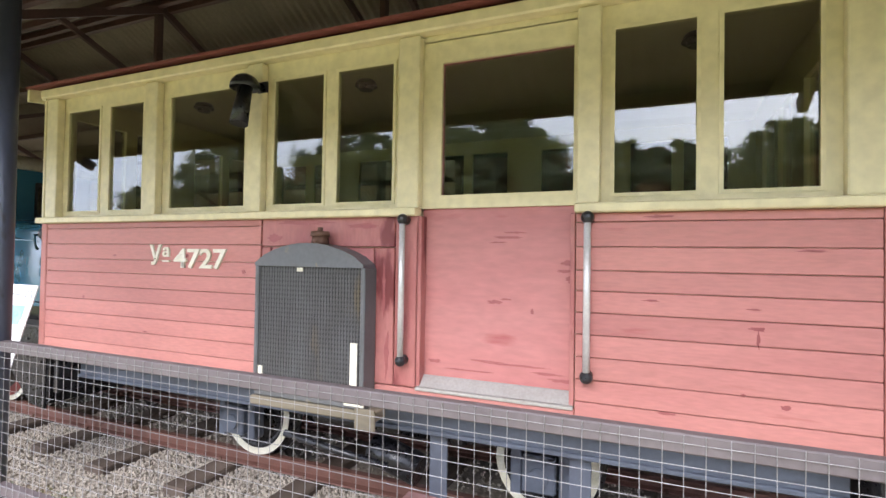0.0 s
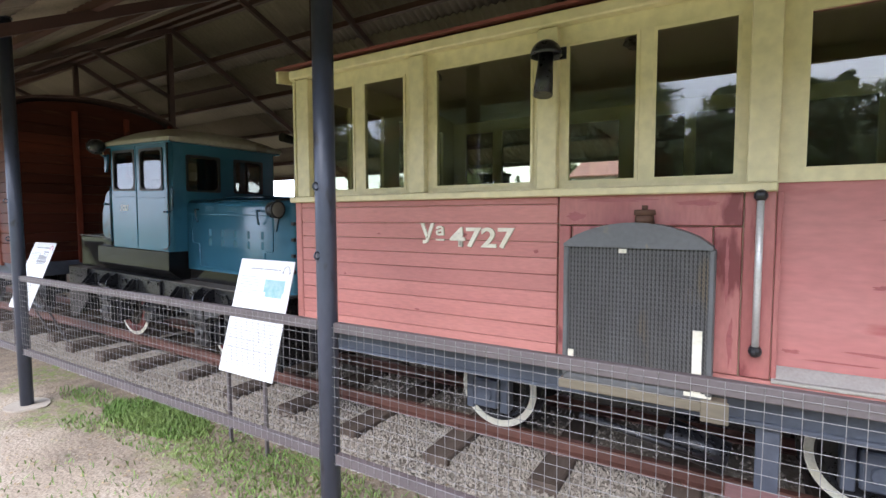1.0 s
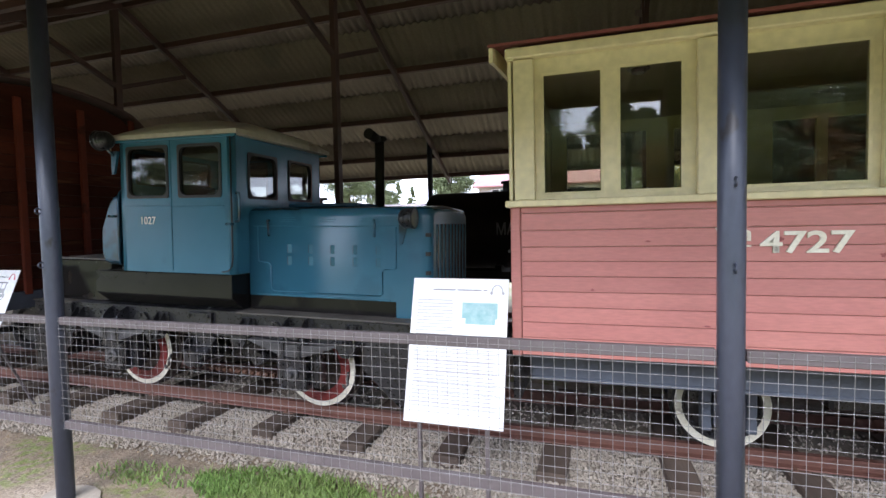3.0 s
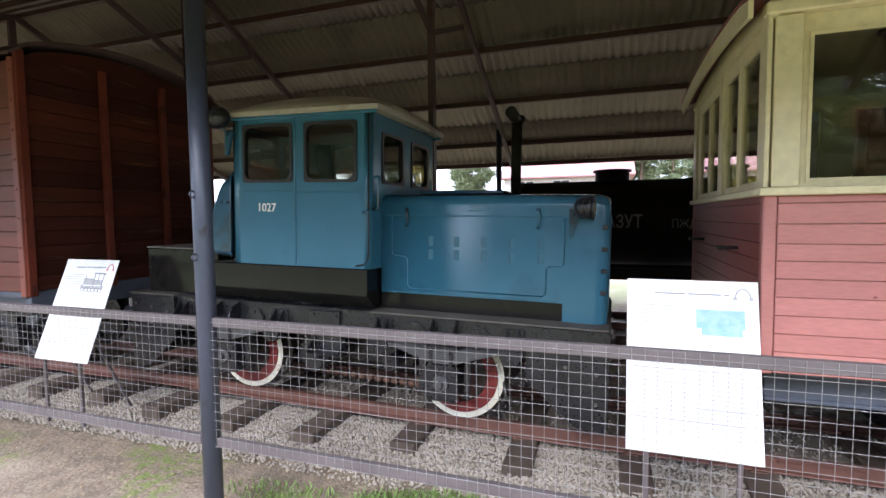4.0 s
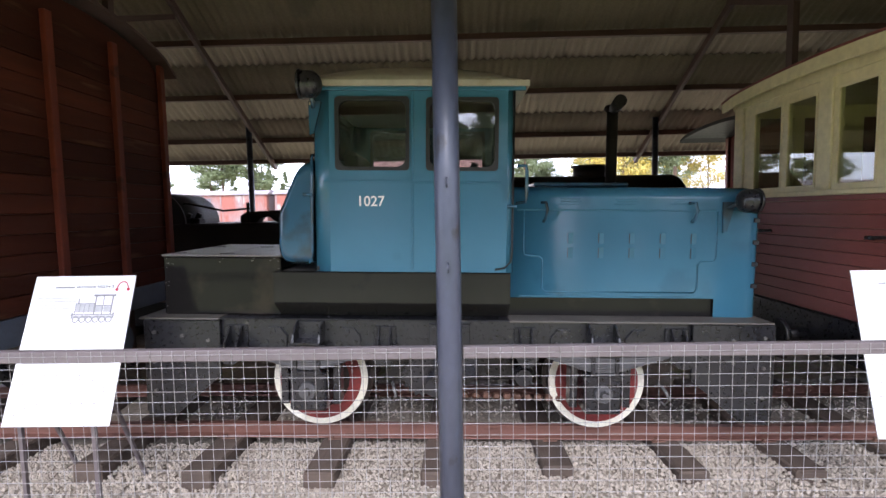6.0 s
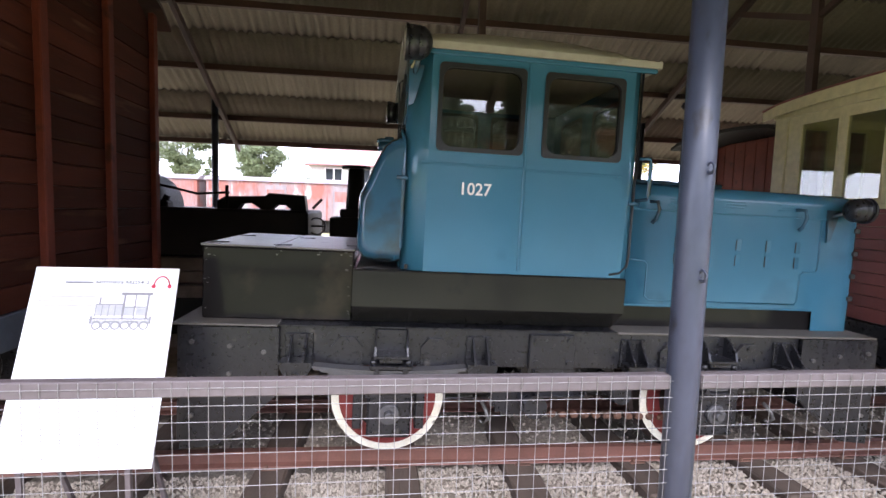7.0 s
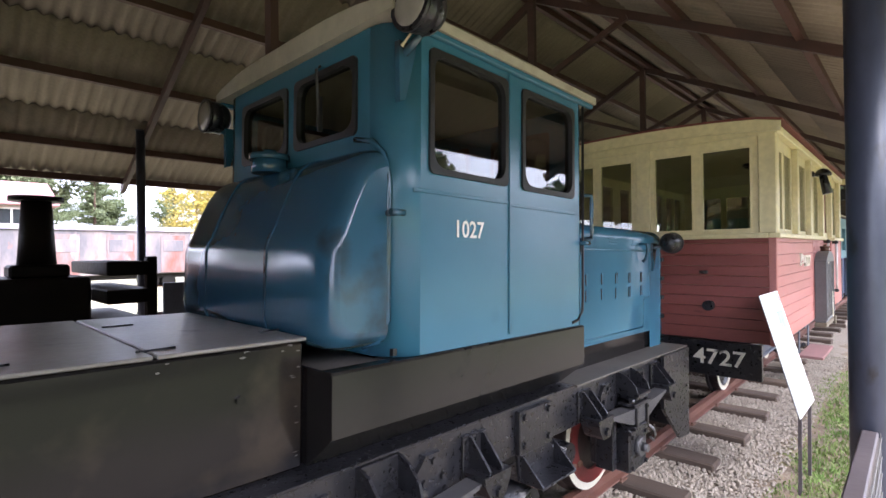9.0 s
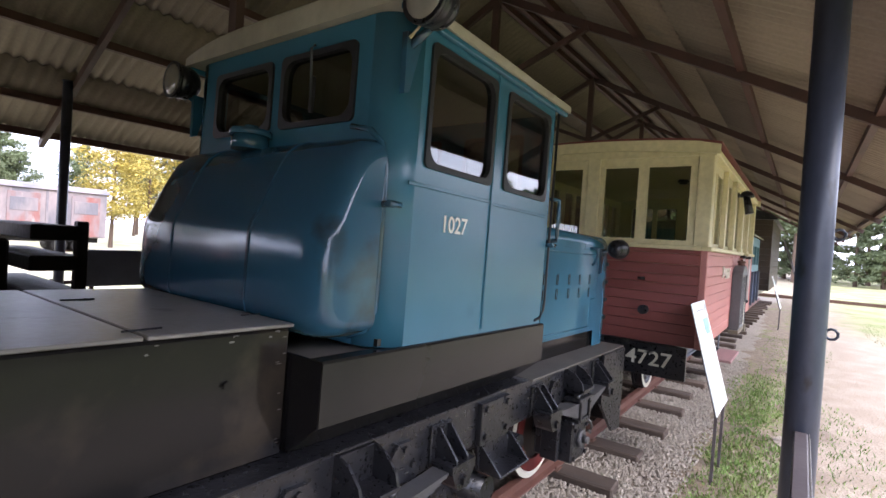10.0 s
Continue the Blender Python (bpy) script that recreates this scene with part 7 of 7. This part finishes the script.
def yard_wagon(x0, x1, y, body, doors, label):
    t = thing("old_wagon", (x0 + x1) / 2, y, 0, label, "goods wagon", "old wagons in the yard")
    bm = bmesh.new()
    box(bm, x0, x1, y, y + 2.4, 0.75, 2.95, 0.03)
    hang("body", bm, body, t)
    bm = bmesh.new()
    a = arch(y - 0.12, y + 2.52, 2.95, 0.3)
    prism(bm, a, "x", x0 - 0.1, x1 + 0.1)
    hang("roof", bm, FAR_GREY, t)
    for d in doors:
        bm = bmesh.new()
        box(bm, d - 0.6, d + 0.6, y - 0.05, y, 0.8, 2.75, 0.01)
        dr = hang("door", bm, FAR_GREY if body is FAR_RUST else FAR_RUST, t)
        bm = bmesh.new()
        box(bm, d - 0.5, d + 0.5, y - 0.075, y - 0.05, 1.9, 2.5, 0.01)
        hang("door_panel", bm, body, dr)
    k = x0 + 0.05
    while k < x1:
        bm = bmesh.new()
        box(bm, k, k + 0.1, y - 0.04, y, 0.78, 2.9, 0.01)
        hang("upright", bm, body, t)
        k += 1.35
    bm = bmesh.new()
    box(bm, x0 + 0.2, x1 - 0.2, y + 0.4, y + 2.0, 0.5, 0.78)
    hang("underframe", bm, TANK, t)
    for x in (x0 + 1.0, x0 + 1.8, x1 - 1.8, x1 - 1.0):
        bm = bmesh.new()
        rod(bm, (x, y + 0.35, 0.36), (x, y + 2.05, 0.36), 0.33, seg=20)
        hang("wheel_set", bm, TANK, t)
    return t


yard_wagon(-36.0, -27.4, 30.0, FAR_RUST, [-32], "old red wagon with peeling rusty paint")
yard_wagon(-26.8, -18.4, 30.0, FAR_RUST, [-22.5], "old red wagon with peeling rusty paint")
yard_wagon(-17.9, -9.3, 30.0, FAR_RUST, [-14.0, -10.1], "old red wagon with peeling rusty paint")
yard_wagon(-8.2, 1.1, 30.0, FAR_GREY, [-4.5, -2.2, 0.2], "old grey wagon with faded doors")
bm = bmesh.new()
for s in (-0.4, 0.4):
    box(bm, -60, 60, 31.2 + s - 0.03, 31.2 + s + 0.03, LEVEL - 0.05, 0.09)
single("yard_rail", bm, RUST, "rusty rails of the yard track", "rail", kind="structure")

house = thing("house", -8.5, 46, 0, "pale two-storey house with a faded red roof", "house")
bm = bmesh.new()
box(bm, -13.7, -3.4, 42.0, 50.0, LEVEL - 0.1, 5.0)
hang("wall", bm, HOUSE, house)
bm = bmesh.new()
prism(bm, [(41.2, 4.95), (41.2, 5.05), (46, 6.9), (50.8, 5.05), (50.8, 4.95)], "x", -14.1, -3.0)
hang("roof", bm, HOUSE_ROOF, house)
for x in (-11.8, -8.8, -5.3):
    for z in (1.5, 4.15):
        bm = bmesh.new()
        panel(bm, "y", 41.9, 41.99, x - 0.75, x + 0.75, z - 0.65, z + 0.65, [(x - 0.65, x - 0.05, z - 0.55, z + 0.55), (x + 0.05, x + 0.65, z - 0.55, z + 0.55)])
        w = hang("window", bm, WHITE, house)
        for s in (-0.35, 0.35):
            bm = bmesh.new()
            box(bm, x + s - 0.3, x + s + 0.3, 41.94, 41.985, z - 0.55, z + 0.55)
            hang("pane", bm, DARKPANE, w)
cart = thing("white_trolley", 26.0, -2.2, 0, "small white trolley on a distant track", "trolley")
bm = bmesh.new()
box(bm, 24.8, 27.4, -4.6, -2.6, 0.55, 0.75, 0.03)
hang("deck", bm, WHITE, cart)
bm = bmesh.new()
box(bm, 25.2, 25.3, -4.4, -2.8, 0.75, 1.7, 0.02)
hang("board", bm, BOARD, cart)
for k in range(4):
    bm = bmesh.new()
    rod(bm, (25.0 + 0.7 * k, -4.4, 0.3), (25.0 + 0.7 * k, -2.8, 0.3), 0.25, seg=16)
    hang("wheel", bm, TANK, cart)
bm = bmesh.new()
for s in (-0.4, 0.4):
    box(bm, 21.92 + s, 21.96 + s, -60, 20, LEVEL - 0.05, 0.06)
single("cross_rail", bm, RUST, "rusty rails crossing the far yard", "rail", kind="structure")

# ---- trees ----


def tree(name, kind, height, seed, leaves, material, label):
    """A tapered trunk with limbs and a crown of many small leaf tufts."""
    rnd = random.Random(seed)
    t = thing(name, 0, 0, -50, label, "tree")
    bm = bmesh.new()
    lean = Vector((rnd.uniform(-0.03, 0.03), rnd.uniform(-0.03, 0.03), 1))
    pts = [lean * (height * k / 6) for k in range(7)]
    for k in range(6):
        r0, r1 = 0.02 * height * (1 - k / 6.4), 0.02 * height * (1 - (k + 1) / 6.4)
        rod(bm, pts[k], pts[k + 1], r0, r1, seg=8, caps=False)
    tips = []
    bare = {"pine": 0.45, "spruce": 0.1, "broad": 0.22}[kind]
    n = {"pine": 30, "spruce": 60, "broad": 34}[kind]
    for k in range(n):
        f = bare + (0.98 - bare) * (k + rnd.random()) / n
        a = rnd.uniform(0, 6.283)
        if kind == "spruce":
            reach = height * 0.2 * (1 - f) / (1 - bare) + 0.15
            rise = -0.25 * reach
        elif kind == "pine":
            u = (f - bare) / (1 - bare)
            reach = height * 0.2 * (0.35 + math.sin(math.pi * min(1, u * 0.9 + 0.12))) * rnd.uniform(0.55, 1.1)
            rise = reach * rnd.uniform(0.05, 0.5)
        else:
            u = (f - bare) / (1 - bare)
            reach = height * 0.3 * math.sin(math.pi * (0.15 + 0.8 * u)) * rnd.uniform(0.7, 1.1)
            rise = reach * rnd.uniform(0.1, 0.8)
        p = lean * (height * f)
        q = p + Vector((reach * math.cos(a), reach * math.sin(a), rise))
        rod(bm, p, q, 0.006 * height * (1 - 0.8 * f), 0.01, seg=5, caps=False)
        tips.append((p, q, reach))
    bmesh.ops.translate(bm, verts=bm.verts, vec=(0, 0, -50))
    hang("trunk", bm, BARK, t)
    verts, faces = [], []
    for _ in range(leaves):
        p, q, reach = rnd.choice(tips)
        w = rnd.random() ** (0.5 if kind != "spruce" else 0.8)
        spread = {"pine": 0.3, "spruce": 0.16, "broad": 0.34}[kind] * (0.4 + reach * 0.5)
        c = p.lerp(q, 0.25 + 0.8 * w) + Vector((rnd.gauss(0, spread), rnd.gauss(0, spread), rnd.gauss(0, spread * 0.55)))
        s = height * rnd.uniform(0.008, 0.018)
        base = len(verts)
        for _k in range(3):
            d = Vector((rnd.gauss(0, 1), rnd.gauss(0, 1), rnd.gauss(0, 0.6))).normalized()
            verts.append(c + d * s * rnd.uniform(0.7, 1.5))
        faces.append((base, base + 1, base + 2))
    me = bpy.data.meshes.new("crown")
    me.from_pydata(verts, [], faces)
    me.materials.append(material)
    cr = new("crown", me)
    cr.parent = t
    return t


PROTOS = [tree("pine_tree", "pine", 11.0, 1, 15000, NEEDLE, "tall dark green pine tree"), tree("pine_tree", "pine", 12.0, 2, 15000, NEEDLE, "tall dark green pine tree with a bare trunk"), tree("spruce_tree", "spruce", 10.0, 3, 16000, NEEDLE, "dark green conical spruce tree"), tree("birch_tree", "broad", 9.0, 4, 11000, ORANGE, "russet autumn broadleaf tree"), tree("birch_tree", "broad", 8.0, 5, 12000, YELLOW, "bright yellow autumn birch tree")]
rnd = random.Random(12)


def plant(k, x, y, s):
    copy_thing(PROTOS[k], Matrix.Translation((x, y, -0.05)) @ Matrix.Rotation(rnd.uniform(0, 6.283), 4, "Z") @ Matrix.Scale(s, 4))


for row, (y, n, s0) in enumerate(((-27, 28, 0.58), (-34, 40, 0.84), (-42, 46, 1.1), (-50, 48, 1.2))):
    for i in range(n):
        x = -52 + 92 * (i + rnd.uniform(0.1, 0.9)) / n
        k = rnd.choice((0, 0, 1, 1, 2, 2, 3)) if row else rnd.choice((0, 1, 2, 2, 3))
        plant(k, x, y + rnd.uniform(-3, 3), s0 * rnd.uniform(0.7, 1.2))
for i in range(26):
    plant(rnd.choice((0, 1, 1, 2)), -50 + 78 * (i + rnd.random()) / 26, 66 + rnd.uniform(-5, 8), rnd.uniform(0.65, 0.95))
for x, y, k, s in ((3.5, 36.0, 4, 0.85), (6.5, 38.0, 4, 1.0), (0.6, 50.0, 2, 1.0), (9.5, 40.0, 0, 1.0), (-24.0, 44.0, 0, 0.8), (-28.0, 45.0, 1, 0.85), (-2.0, 52.0, 1, 1.1), (13.0, 44.0, 1, 1.1), (17.0, 46.0, 4, 1.0), (-3.4, 55.0, 0, 1.0)):
    plant(k, x, y, s)
for i in range(60):
    plant(rnd.choice((0, 1, 2, 2, 2)), 50 + rnd.uniform(-3, 16), -34 + 60 * (i + rnd.random()) / 60, rnd.uniform(0.7, 1.15))
for p in PROTOS:
    for o in p.children:
        bpy.data.objects.remove(o)
    bpy.data.objects.remove(p)
